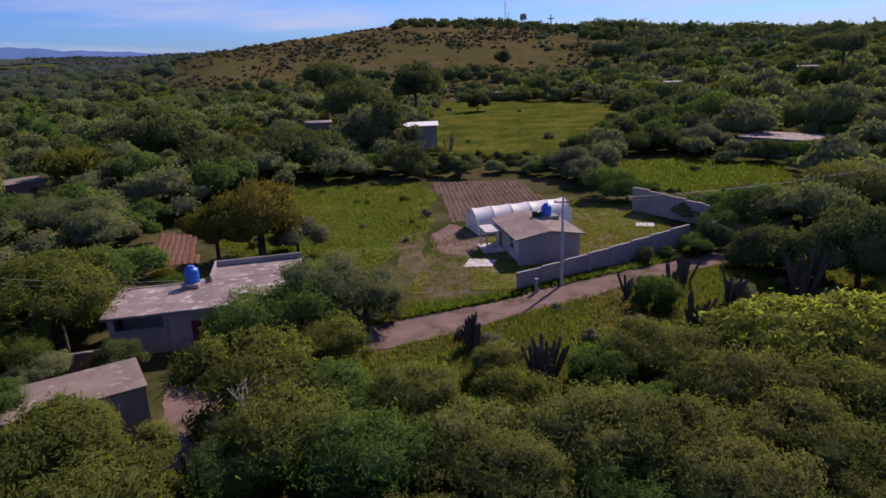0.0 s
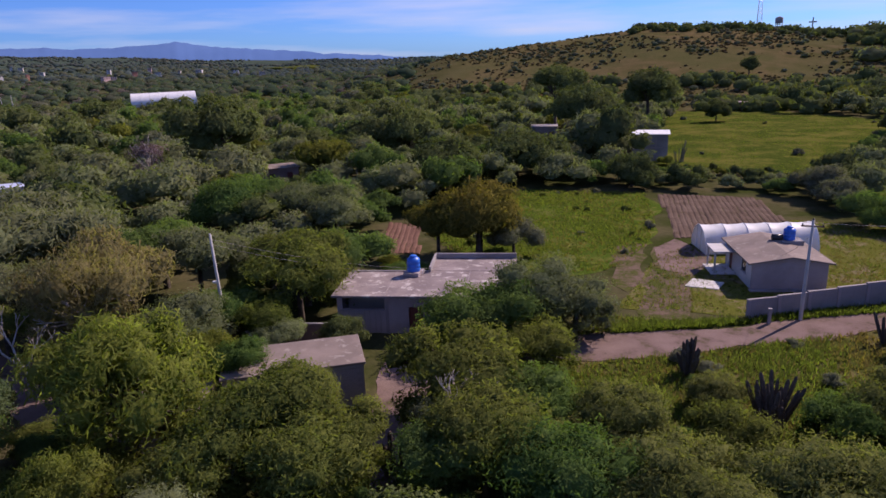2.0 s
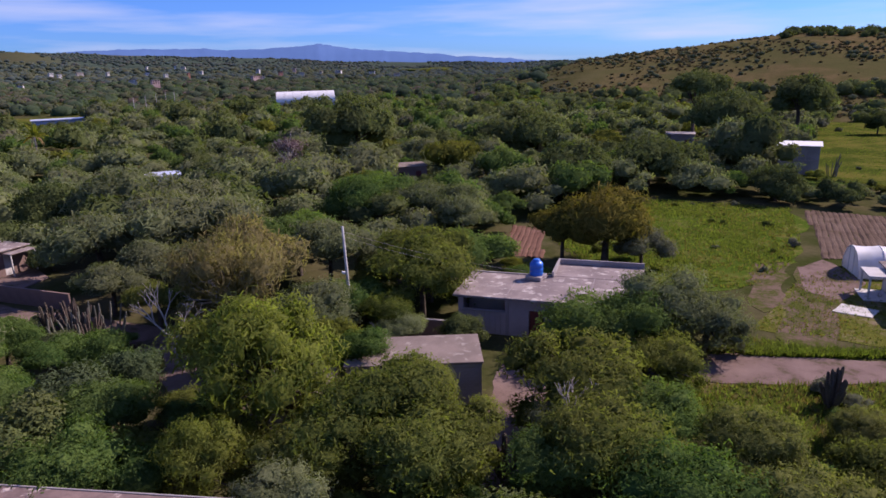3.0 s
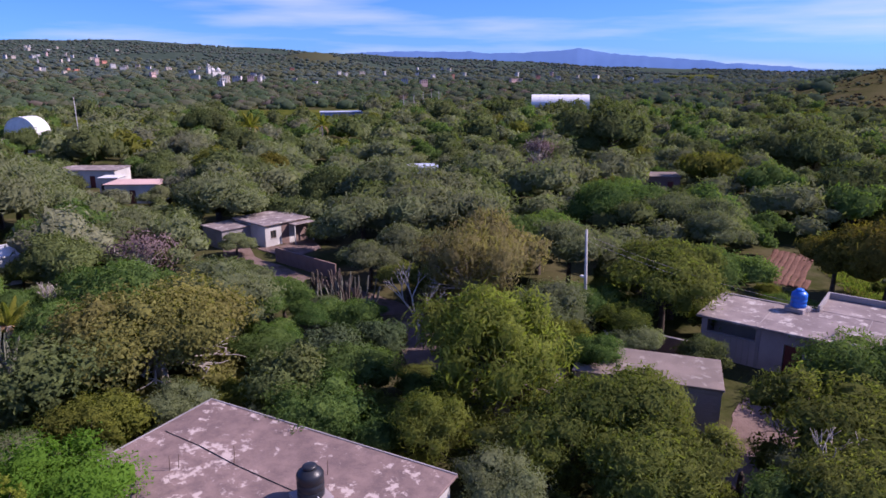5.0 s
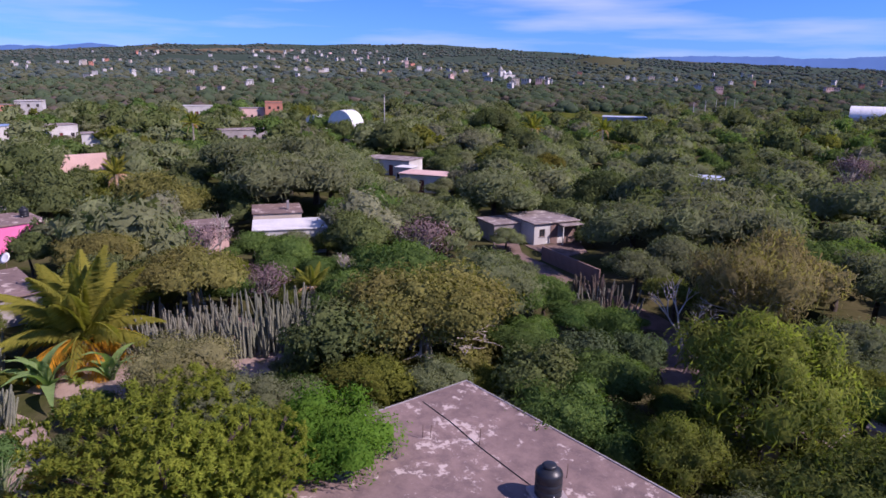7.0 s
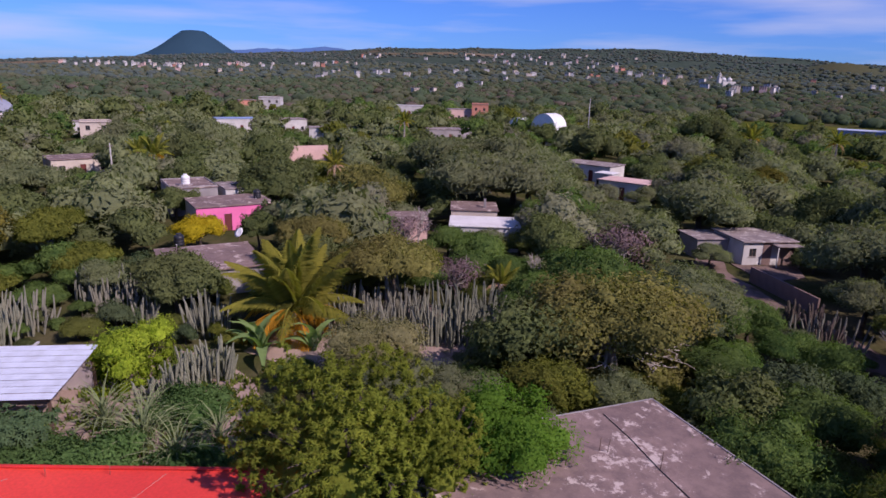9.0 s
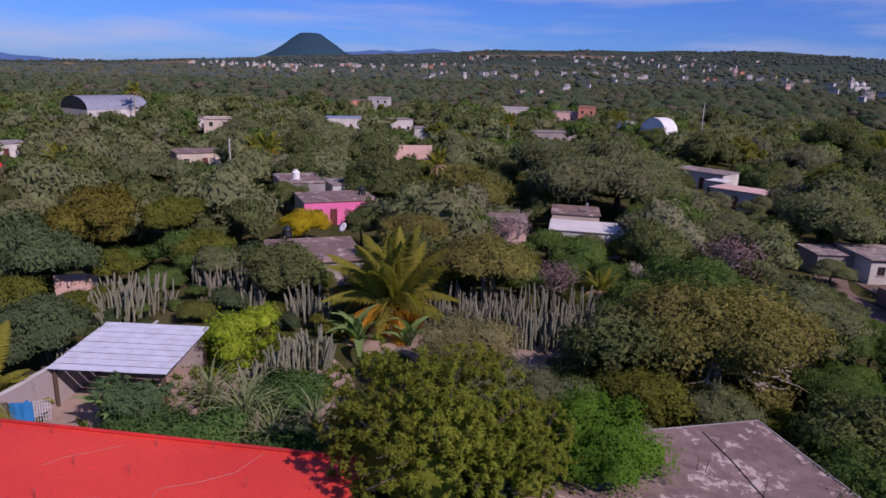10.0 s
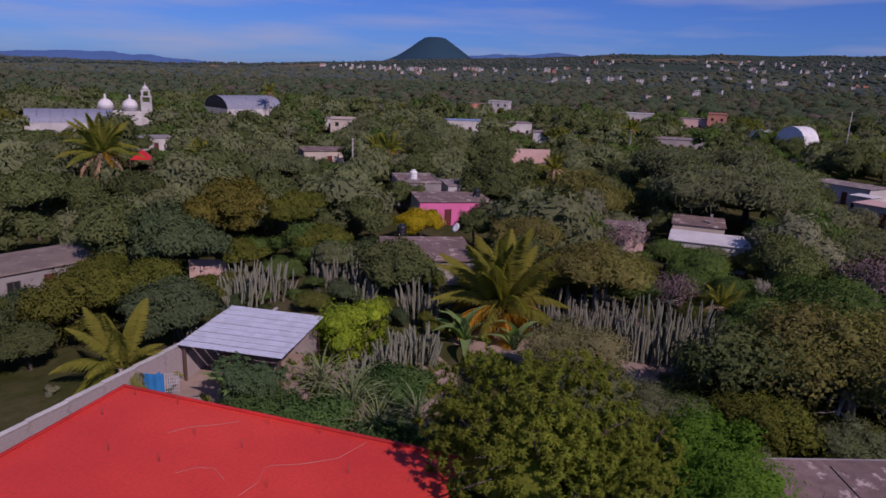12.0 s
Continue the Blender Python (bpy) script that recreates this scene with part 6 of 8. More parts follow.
cable((-32.5, 37.0, 7.6), (-21.0, 46.4, 3.4), 0.4, 0.012, "service wire to the block house")

# masts on the hill
def mast(x, y, h, w, label, kind):
    t = thing("mast", (x, y, land(x, y)), 20, label, "mast", "masts on the hill")
    if kind == "lattice":
        for dx, dy in ((-1, -1), (1, -1), (0, 1)):
            part("leg", tubes_mesh("leg", [([(dx * w, dy * w, 0), (dx * w * 0.5, dy * w * 0.5, h)], [0.16, 0.12])], 4), M_SHEET, t)
        for k in range(10):
            q0, q1 = 1 - 0.05 * k, 1 - 0.05 * (k + 1)
            for (ax, ay), (bx, by) in (((-1, -1), (1, -1)), ((1, -1), (0, 1)), ((0, 1), (-1, -1))):
                part("brace", tubes_mesh("brace", [([(ax * w * q0, ay * w * q0, h * k / 10), (bx * w * q1, by * w * q1, h * (k + 1) / 10)], [0.08, 0.08])], 4), M_SHEET, t)
    elif kind == "tank":
        for dx, dy in ((-1, -1), (1, -1), (1, 1), (-1, 1)):
            part("leg", tubes_mesh("leg", [([(dx * w, dy * w, 0), (dx * w, dy * w, h * 0.6)], [0.2, 0.2])], 4), M_ASH, t)
        part("drum", lathe("drum", [(w * 1.5, h * 0.6), (w * 1.6, h * 0.64), (w * 1.6, h), (w * 0.3, h * 1.1)], 14), M_ASH, t)
    else:
        part("upright", box(-0.25, -0.25, 0, 0.25, 0.25, h), M_ASH, t)
        part("arm", box(-w, -0.24, h * 0.68, w, 0.24, h * 0.76), M_ASH, t)
    return t


mast(24, 452, 22, 1.6, "steel lattice mast on the hilltop", "lattice")
mast(35, 452, 7.5, 1.3, "raised grey water tank on the hilltop", "tank")
mast(52, 448, 8.5, 2.2, "grey cross on the hilltop", "cross")


# ---------------------------------------------------------------- cacti, palms and other single plants
def column_mesh(h, r, seed):
    q = random.Random(seed)
    n, rings = 5, 6
    vs, fs = [], []
    prof = [(r * 0.75, 0), (r, h * 0.15), (r * 1.02, h * 0.5), (r * 0.97, h * 0.85), (r * 0.75, h * 0.96), (r * 0.3, h)]
    bend = (q.uniform(-0.06, 0.06), q.uniform(-0.06, 0.06))
    for rr, z in prof:
        f = (z / h) ** 2 * h
        for k in range(2 * n):
            a = math.pi * k / n
            e = rr * (1.0 if k % 2 else 0.78)
            vs.append((e * math.cos(a) + bend[0] * f, e * math.sin(a) + bend[1] * f, z))
    m = 2 * n
    for i in range(rings - 1):
        for k in range(m):
            fs.append((i * m + k, i * m + (k + 1) % m, (i + 1) * m + (k + 1) % m, (i + 1) * m + k))
    fs.append(tuple(range((rings - 1) * m, rings * m)))
    return mesh_from("stem", vs, fs)


STEMS = {False: [column_mesh(3.0, 0.072, s) for s in range(5)], True: [column_mesh(3.0, 0.115, s + 9) for s in range(5)]}
for dark, some in STEMS.items():
    for me in some:
        me.materials.append(M_CACTUS_DARK if dark else M_CACTUS)


def cactus(x, y, spread, tall, stems, seed, dark=False):
    q = random.Random(seed)
    t = thing("organ_pipe_cactus", (x, y, land(x, y)), q.uniform(0, 360), "dark branching organ-pipe cactus on weedy ground" if dark else "cluster of pale grey-green column cacti", "cactus", "column cacti")
    stems = int(stems * (1.35 if dark else 1.9))
    for k in range(stems):
        a, d = q.uniform(0, 6.283), spread * math.sqrt((k + 0.3) / stems)
        lean = (14 if dark else 6) * d / max(spread, 0.1)
        h = tall * q.uniform(0.5, 1.12) * (1 - 0.25 * d / max(spread, 0.1)) / 3.0
        base = d * (0.35 if dark else 0.9)
        wide = q.uniform(0.85, 1.2)
        m = Matrix.Translation((base * math.cos(a), base * math.sin(a), -0.05)) @ Matrix.Rotation(a, 4, "Z") @ Matrix.Rotation(radians(lean + q.uniform(-6, 13)), 4, "Y") @ Matrix.Diagonal((wide, wide, h, 1))
        part("stem", STEMS[dark][k % 5], None, t, at=m)
    return t


CACTI = 0
for x, y, spread, tall, stems, dark in (
    (-0.4, 41.6, 0.85, 2.7, 16, 1), (3.9, 36.0, 1.35, 3.6, 24, 1), (11.9, 50.0, 0.5, 2.5, 5, 1), (13.0, 49.7, 0.7, 2.3, 8, 1), (15.6, 51.3, 0.9, 2.4, 9, 1),
    (17.1, 52.5, 0.9, 3.2, 9, 1), (15.2, 43.8, 1.4, 3.3, 14, 1), (19.2, 48.3, 0.8, 3.2, 11, 1), (25.1, 49.3, 1.5, 4.6, 18, 1), (-50.6, 26.0, 1.9, 3.4, 22, 1), (-47.0, 25.0, 2.0, 3.4, 24, 1), (-53.4, 25.6, 1.4, 3.0, 14, 1), (-13.7, 26.2, 0.8, 2.8, 12, 1),
):
    CACTI += 1
    cactus(x, y, spread, tall, stems, CACTI, True)
for x, y, spread, tall, stems in (
    (39.1, 151.2, 3.5, 5.6, 26), (-4.6, 127.8, 1.0, 4.2, 7), (-47.5, 90.1, 3.2, 4.1, 26), (-47.6, 25.2, 3.1, 3.4, 26), (-32.4, 15.6, 1.7, 3.2, 20), (-30.3, 16.6, 1.0, 2.2, 12),
    (-47.4, -2.5, 1.9, 4.6, 22), (-50.1, 0.1, 2.6, 4.0, 28), (-54.6, 3.4, 1.2, 2.9, 14), (-42.5, -33.2, 1.9, 3.3, 20), (-45.8, -32.9, 2.0, 3.2, 22),
    (-51.6, -29.8, 2.1, 3.0, 18), (-47.2, -24.5, 0.9, 2.6, 12), (-46.9, -19.8, 1.8, 3.3, 22),
):
    CACTI += 1
    cactus(x, y, spread, tall, stems, CACTI)
for x, y, spread, tall, stems in (
    (-37.5, -17.6, 1.2, 2.6, 18), (-39.2, -16.3, 1.4, 3.0, 20), (-49.1, -9.2, 2.8, 3.7, 34), (-48.1, -5.4, 2.3, 3.5, 30), (-50.8, -5.6, 2.2, 4.0, 24),
    (-47.3, -0.7, 1.8, 3.7, 24), (-49.4, 1.5, 1.3, 3.2, 16), (-36.3, -19.0, 0.9, 1.6, 10), (-32.9, 16.1, 1.0, 2.8, 14), (-46.0, -36.0, 1.6, 3.0, 16),
    (-51.5, -12.0, 2.0, 3.6, 22), (-40.8, -35.5, 1.6, 3.0, 16), (-35.0, -31.5, 1.0, 2.0, 10), (-30.0, -33.0, 1.2, 2.4, 10), (-48.8, -27.2, 1.6, 3.0, 16),
    (-43.6, -34.0, 1.5, 3.0, 14), (-52.3, -31.6, 1.6, 3.2, 16), (-48.3, -20.5, 1.2, 2.8, 12), (-39.4, -17.2, 1.3, 2.9, 16), (-54.4, -29.4, 1.4, 3.2, 14), (-49.8, -7.8, 1.6, 3.6, 16), (-49.5, 1.8, 1.4, 3.2, 14), (-47.4, -2.3, 1.4, 3.0, 14),
):
    CACTI += 1
    cactus(x, y, spread, tall, stems, CACTI)


def frond_mesh(name, length, arch_, leaflets, leaf, seed, mat):
    """A feather palm leaf: a rib with two rows of leaflets."""
    q = random.Random(seed)
    vs, fs = [], []
    def rib(t):
        return Vector((length * t * (1 - 0.18 * arch_ * t), 0, length * (0.35 * t - 0.62 * arch_ * t * t)))
    for k in range(8):
        a, b = rib(k / 8), rib((k + 1) / 8)
        w = 0.035 * (1 - k / 9)
        n = len(vs)
        vs += [a + Vector((0, -w, 0)), b + Vector((0, -w * 0.9, 0)), b + Vector((0, w * 0.9, 0)), a + Vector((0, w, 0))]
        fs.append((n, n + 1, n + 2, n + 3))
    for k in range(leaflets):
        t = 0.12 + 0.88 * k / leaflets
        p = rib(t)
        d = (rib(min(1, t + 0.05)) - rib(t - 0.05)).normalized()
        le = leaf * math.sin(math.pi * (0.15 + 0.8 * t)) * q.uniform(0.85, 1.1)
        for s in (-1, 1):
            out = (Vector((0, s, 0)) * 0.85 + d * 0.6 + Vector((0, 0, -0.5 - 0.35 * q.random()))).normalized()
            w = d * 0.028
            n = len(vs)
            tip = p + out * le + Vector((0, 0, -0.12 * le))
            vs += [p - w, p + out * le * 0.5 - w * 1.1, tip, p + out * le * 0.5 + w * 1.1 + Vector((0, 0, 0.02))]
            fs.append((n, n + 1, n + 2, n + 3))
    me = mesh_from(name, vs, fs)
    me.materials.append(mat)
    return me


FRONDS = [frond_mesh("frond", 3.2, 0.66, 84, 0.62, 1, M_FROND), frond_mesh("frond", 3.0, 1.0, 80, 0.60, 2, M_FROND), frond_mesh("frond", 2.6, 1.15, 40, 0.55, 3, M_FROND_OLD), frond_mesh("frond", 2.4, 1.5, 36, 0.5, 4, M_FROND_DRY)]


def palm(x, y, trunk_h, s, count, old, label, seed, dry=0):
    q = random.Random(seed)
    t = thing("palm", (x, y, land(x, y)), 0, label, "palm", "coconut palms")
    lean = q.uniform(-0.4, 0.4)
    part("trunk", tubes_mesh("trunk", [([(0, 0, -0.1), (lean * 0.3, 0, trunk_h * 0.4), (lean, 0, trunk_h * 0.8), (lean, 0, trunk_h)], [0.24, 0.19, 0.16, 0.2])], 10), M_BARK_PALE, t)
    for k in range(count):
        f = k / count
        up = 76 - 104 * f + q.uniform(-7, 7)
        me = FRONDS[0] if f < 0.35 else FRONDS[1]
        if k >= count - old:
            me = FRONDS[2]
        if k >= count - dry:
            me = FRONDS[3]
        m = Matrix.Translation((lean, 0, trunk_h)) @ Matrix.Rotation(k * 2.39996 + q.uniform(-0.2, 0.2), 4, "Z") @ Matrix.Rotation(radians(-up), 4, "Y") @ Matrix.Scale(s * q.uniform(0.88, 1.1), 4)
        part("frond", me, None, t, at=m)
    return t


palm(-47.6, -13.5, 1.7, 2.25, 38, 13, "young coconut palm with yellowed lower fronds", 1)
palm(-28.3, -30.3, 1.4, 1.45, 18, 2, "small coconut palm with one dry hanging frond", 2, 2)
palm(-66.5, -75.0, 6.7, 1.95, 32, 8, "tall coconut palm with yellowing fronds", 3, 6)
palm(-105, -52, 5.6, 1.25, 24, 6, "coconut palm with yellowish fronds", 4, 2)
palm(-82, -72, 5.0, 1.1, 22, 4, "coconut palm above the trees", 5, 2)
palm(-148, 57, 7.6, 1.3, 20, 6, "thin palm with a ragged yellow crown", 6, 5)
palm(-150, 76, 7.0, 1.2, 20, 5, "palm with a ragged crown", 7, 4)
palm(-101, -22, 5.4, 1.0, 22, 2, "grey-green palm half hidden by trees", 8, 8)
palm(-52.5, 2.0, 3.0, 0.7, 18, 4, "low palm with hanging dry leaves", 9, 8)
palm(-112, -58, 5.0, 1.0, 20, 5, "coconut palm with yellowish fronds", 10, 3)
palm(-176, -20, 7.0, 1.2, 20, 5, "palm rising above the roofs", 11, 3)
palm(-205, -150, 9.5, 1.4, 20, 5, "tall palm in front of the hall", 12, 3)


def strap_plant(x, y, count, length, width, mat, label, category, seed, rise=0.75):
    """A rosette of long strap leaves, each a part of the plant."""
    q = random.Random(seed)
    t = thing(category, (x, y, land(x, y)), 0, label, category, category + " plants")
    shapes = []
    for v in range(3):
        vs, fs = [], []
        for k in range(7):
            f = k / 6
            w = width * math.sin(math.pi * (0.12 + 0.86 * f)) * 0.5
            px, pz = length * f * (0.45 + 0.5 * f * (1 + 0.3 * v)), length * (rise * 1.1 * f - (0.55 + 0.15 * v) * f * f * f)
            vs += [(px, -w, pz), (px, 0, pz - w * 0.4), (px, w, pz)]
        for k in range(6):
            fs += [(3 * k, 3 * k + 1, 3 * k + 4, 3 * k + 3), (3 * k + 1, 3 * k + 2, 3 * k + 5, 3 * k + 4)]
        me = mesh_from("leaf", vs, fs, True)
        me.materials.append(mat)
        shapes.append(me)
    for k in range(count):
        m = Matrix.Rotation(k * 2.39996, 4, "Z") @ Matrix.Rotation(radians(q.uniform(-45, 10)), 4, "Y") @ Matrix.Scale(q.uniform(0.75, 1.15), 4)
        part("leaf", shapes[k % 3], None, t, at=m)
    return t


for i, (x, y, n, le) in enumerate(((-32.6, -19.6, 44, 2.7), (-30.9, -16.6, 44, 2.8), (-29.4, -14.2, 36, 2.5), (-33.6, -17.6, 26, 2.0), (-31.8, -13.0, 30, 2.3))):
    strap_plant(x, y, int(n * 1.6), le, 0.075, M_AGAVE, "fountain of long pale strap leaves", "yucca", 30 + i, 0.9)
for i, (x, y, n, le) in enumerate(((-29.0, -22.9, 10, 2.1), (-43.5, -14.6, 10, 2.6), (-45.2, -15.8, 9, 2.4), (-44.6, -11.2, 8, 2.2))):
    strap_plant(x, y, n, le, 0.75, M_BANANA, "banana plant with broad torn leaves", "banana", 50 + i, 1.1)


def dead_tree(x, y, h, seed, label):
    """A leafless tree: trunk, limbs and twigs, each grown from the one before."""
    q = random.Random(seed)
    t = thing("dead_tree", (x, y, land(x, y)), 0, label, "tree")
    lines, twigs = [], []
    def grow(p, d, le, r, depth):
        e = p + d * le
        m = p.lerp(e, 0.5) + Vector((q.uniform(-1, 1), q.uniform(-1, 1), q.uniform(-0.5, 0.5))) * le * 0.06
        (lines if depth < 2 else twigs).append(([p, m, e], [r, r * 0.8, r * 0.6]))
        if depth < 4:
            for _ in range(3 if depth < 3 else 2):
                nd = (d + Vector((q.uniform(-1, 1), q.uniform(-1, 1), q.uniform(-0.15, 0.8))) * 0.75).normalized()
                grow(e, nd, le * q.uniform(0.55, 0.8), r * 0.58, depth + 1)
    grow(Vector((0, 0, -0.1)), Vector((0.05, 0.02, 1)).normalized(), h * 0.32, 0.17, 0)
    part("trunk", tubes_mesh("trunk", lines + twigs, 5), M_BARK_PALE, t)
    return t


dead_tree(-38.6, 26.0, 7.0, 5, "pale bare tree standing beside the lane")
dead_tree(-11.6, 28.4, 5.8, 8, "bare grey branches rising from the bushes")
dead_tree(-58.5, 5.5, 4.8, 12, "purplish leafless tree among bushes")
dead_tree(-66.0, 14.5, 4.6, 21, "purplish leafless tree among bushes")
dead_tree(-72.5, -6.5, 6.0, 33, "bare thin-branched tree before a pink wall")
dead_tree(-28.3, 35.2, 3.2, 41, "small bare tree behind the block house")


# ---------------------------------------------------------------- trees that stand out
hero("acacia", -29.1, 42.1, 4.3, 4.2)
hero("acacia", -12.5, 32.4, 4.2, 3.4)
hero("acacia", -8.8, 25.9, 3.2, 3.6)
hero("acacia", -18.9, 24.5, 3.4, 4.0)
hero("acacia", -15.0, 24.3, 2.4, 3.4)
hero("acacia", 1.7, 32.0, 2.3, 1.8)
hero("acacia", 19.0, 30.2, 3.7, 2.4)
hero("acacia", -9.3, 38.4, 2.7, 2.4)
hero("acacia", 99.7, 207.3, 7.5, 3.2)
hero("acacia", -30.7, 45.6, 4.1, 4.6)
hero("acacia", -28.5, 36.7, 2.1, 2.8)
hero("acacia", -15.5, 21.8, 3.1, 3.4)
hero("acacia", -20.0, 22.6, 3.3, 3.4)
hero("acacia", -20.7, 19.8, 2.4, 3.0)
hero("acacia", -54.1, 1.6, 2.6, 2.4)
hero("feather", -15.2, 41.6, 3.5, 2.5)
hero("feather", -12.4, 42.2, 3.2, 2.9)
hero("mesquite", -11.2, 45.4, 3.5, 3.6)
hero("feather", -5.0, 25.2, 2.9, 3.0)
hero("feather", 7.0, 35.5, 2.1, 1.5)
hero("feather", 13.5, 47.8, 2.0, 1.4)
hero("feather", -7.7, 31.3, 2.6, 2.4)
hero("feather", 17.1, 84.7, 3.2, 2.2)
hero("feather", 19.0, 82.1, 2.5, 1.6)
hero("feather", 29.1, 67.6, 4.1, 2.6)
hero("feather", 25.8, 66.9, 2.5, 1.7)
hero("feather", 48.7, 133.5, 7.5, 4.5)
hero("feather", -10.5, 24.6, 2.2, 3.0)
hero("feather", -54.1, 69.7, 5.3, 3.8)
hero("feather", -53.4, 9.2, 4.7, 3.6)
hero("feather", -64.1, 0.5, 3.4, 2.5)
hero("feather", -46.2, 46.0, 4.2, 4.2)
hero("feather", -52.5, 64.1, 5.3, 4.0)
hero("feather", -54.8, -35.2, 3.4, 2.4)
hero("mesquite", -8.3, 45.6, 3.3, 2.5)
hero("huizache", -3.3, 30.7, 2.8, 2.6)
hero("huizache", -0.9, 26.1, 3.0, 2.6)
hero("huizache", 4.9, 26.9, 3.6, 2.6)
hero("huizache", 8.6, 25.9, 3.6, 2.6)
hero("huizache", 13.8, 30.8, 3.9, 2.2)
hero("huizache", 14.5, 26.0, 3.8, 2.4)
hero("huizache", 9.9, 37.0, 3.0, 1.8)
hero("huizache", 12.9, 35.8, 3.0, 1.6)
hero("huizache", 1.5, 23.5, 2.4, 3.0)
hero("huizache", 10.4, 22.5, 3.0, 3.0)
hero("huizache", 1.1, 37.1, 1.9, 1.2)
hero("mesquite", 32.3, 64.4, 4.7, 3.0)
hero("mesquite", 111.8, 212.4, 7.5, 12.2)
hero("mesquite", -32.5, 33.3, 3.5, 3.0)
hero("mesquite", -40.7, 44.3, 4.2, 4.2)
hero("mesquite", -58.6, 41.7, 6.4, 5.4)
hero("mesquite", -74.8, 46.5, 6.4, 5.6)
hero("mesquite", -40.5, 66.7, 4.0, 3.8)
hero("mesquite", -46.4, 14.5, 3.8, 4.4)
hero("mesquite", -52.6, 34.5, 3.5, 3.8)
hero("mesquite", -83.6, 27.2, 6.6, 4.0)
hero("mesquite", -61.0, 35.0, 5.1, 5.0)
hero("mesquite", -64.1, 46.1, 7.4, 4.6)
hero("mesquite", -103.2, 5.2, 7.5, 6.2)
hero("mesquite", -92.0, 0.3, 7.5, 6.0)
hero("mesquite", -96.5, 7.0, 6.9, 5.0)
hero("mesquite", -75.4, 13.2, 3.6, 2.8)
hero("mesquite", -46.3, 68.0, 3.9, 4.0)
hero("mesquite", -36.7, 61.3, 3.7, 4.2)
hero("mesquite", -105.0, -6.2, 6.6, 6.4)
hero("mesquite", -112.9, 1.6, 7.1, 6.2)
hero("mesquite", -141.4, -77.3, 7.5, 3.8)
hero("mesquite", -140.2, -56.7, 7.5, 4.7)
hero("mesquite", -90.5, -64.4, 5.2, 3.7)
hero("mesquite", -80.3, 15.6, 4.6, 2.6)
hero("yellow_acacia", 18.6, 37.2, 4.6, 2.2)
hero("yellow_acacia", 22.7, 36.9, 3.9, 2.6)
hero("mango", -21.1, 62.6, 5.3, 4.6)
hero("mango", -25.6, 62.7, 2.9, 3.8)
hero("mango", -111.6, 46.1, 3.1, 4.0)
hero("mango", -51.9, -42.7, 4.3, 5.4)
hero("dusty", -18.0, 64.6, 2.8, 2.2)
hero("dusty", 14.1, 98.9, 3.6, 2.4)
hero("dusty", 15.9, 92.8, 3.0, 2.2)
hero("dusty", 39.5, 115.1, 3.6, 2.5)
hero("dusty", -144.5, 43.2, 5.7, 4.1)
hero("broadleaf", 2.0, 200.0, 3.6, 2.9)
hero("broadleaf", -34.1, 161.4, 5.9, 13.5)
hero("broadleaf", -14.3, 179.4, 7.2, 10.3)
hero("broadleaf", 14.6, 309.7, 4.4, 4.0)
hero("broadleaf", 29.0, 118.1, 3.1, 2.0)
hero("broadleaf", 30.3, 51.2, 4.2, 3.6)
hero("broadleaf", 25.1, 55.9, 3.0, 1.6)
hero("broadleaf", 27.7, 51.7, 3.6, 2.6)
hero("broadleaf", 51.8, 182.8, 7.5, 2.3)
hero("broadleaf", -60.3, 131.4, 7.5, 4.2)
hero("broadleaf", -29.3, 107.6, 7.1, 3.8)
hero("broadleaf", -37.1, 94.8, 6.9, 3.6)
hero("broadleaf", -10.2, 103.3, 4.0, 2.2)
hero("broadleaf", -24.9, 148.4, 7.5, 8.9)
hero("broadleaf", -81.4, 41.6, 4.7, 4.2)
hero("broadleaf", -68.0, 7.4, 3.8, 2.8)
hero("broadleaf", -177.1, 56.4, 6.3, 7.1)
hero("broadleaf", -141.5, 52.2, 5.1, 5.1)
hero("broadleaf", -80.1, 96.6, 7.5, 9.0)
hero("broadleaf", -50.4, -23.6, 3.4, 3.2)
hero("broadleaf", -68.7, -23.0, 2.2, 3.2)
hero("broadleaf", -92.6, -28.2, 5.3, 3.8)
hero("broadleaf", -49.0, -64.6, 3.8, 5.2)
hero("broadleaf", -56.0, -66.7, 3.4, 3.6)
hero("broadleaf", -42.5, -46.6, 3.8, 4.6)
hero("broadleaf", -63.6, -66.0, 3.6, 3.4)
hero("broadleaf", -151.0, -117.0, 5.0, 3.6)
hero("huizache", 38.4, 70.1, 5.6, 3.6)
hero("dry", -74.9, 74.5, 2.7, 7.7)
hero("dry", -66.4, 13.9, 3.5, 3.0)
hero("dry", -85.4, 85.1, 2.5, 6.2)
hero("dry", -64.0, -6.8, 2.5, 4.2)
hero("dry", -53.5, -1.5, 2.1, 3.4)
hero("willow_dry", -40.9, 34.5, 4.4, 5.0)
hero("willow_dry", -38.9, 31.0, 4.1, 5.0)
hero("pirul", -26.2, 22.3, 4.2, 5.2)
hero("pirul", -24.3, 16.9, 2.1, 3.0)
hero("guamuchil", -52.0, -7.0, 3.8, 5.0)
hero("guamuchil", -58.4, -14.6, 3.1, 5.4)
hero("guamuchil", -90.1, -14.8, 5.8, 3.9)
hero("dark_bush", -36.2, 17.8, 2.6, 2.4)
hero("dark_bush", -37.3, 22.0, 2.0, 2.0)
hero("dark_bush", -44.0, -41.8, 3.9, 4.4)
hero("greybush", -39.0, -6.2, 3.9, 2.4)
hero("acacia_dark", -58.5, -38.9, 3.3, 5.0)
hero("acacia_dark", -55.6, -33.7, 2.7, 3.0)
hero("acacia_dark", -36.0, -40.7, 2.8, 3.2)
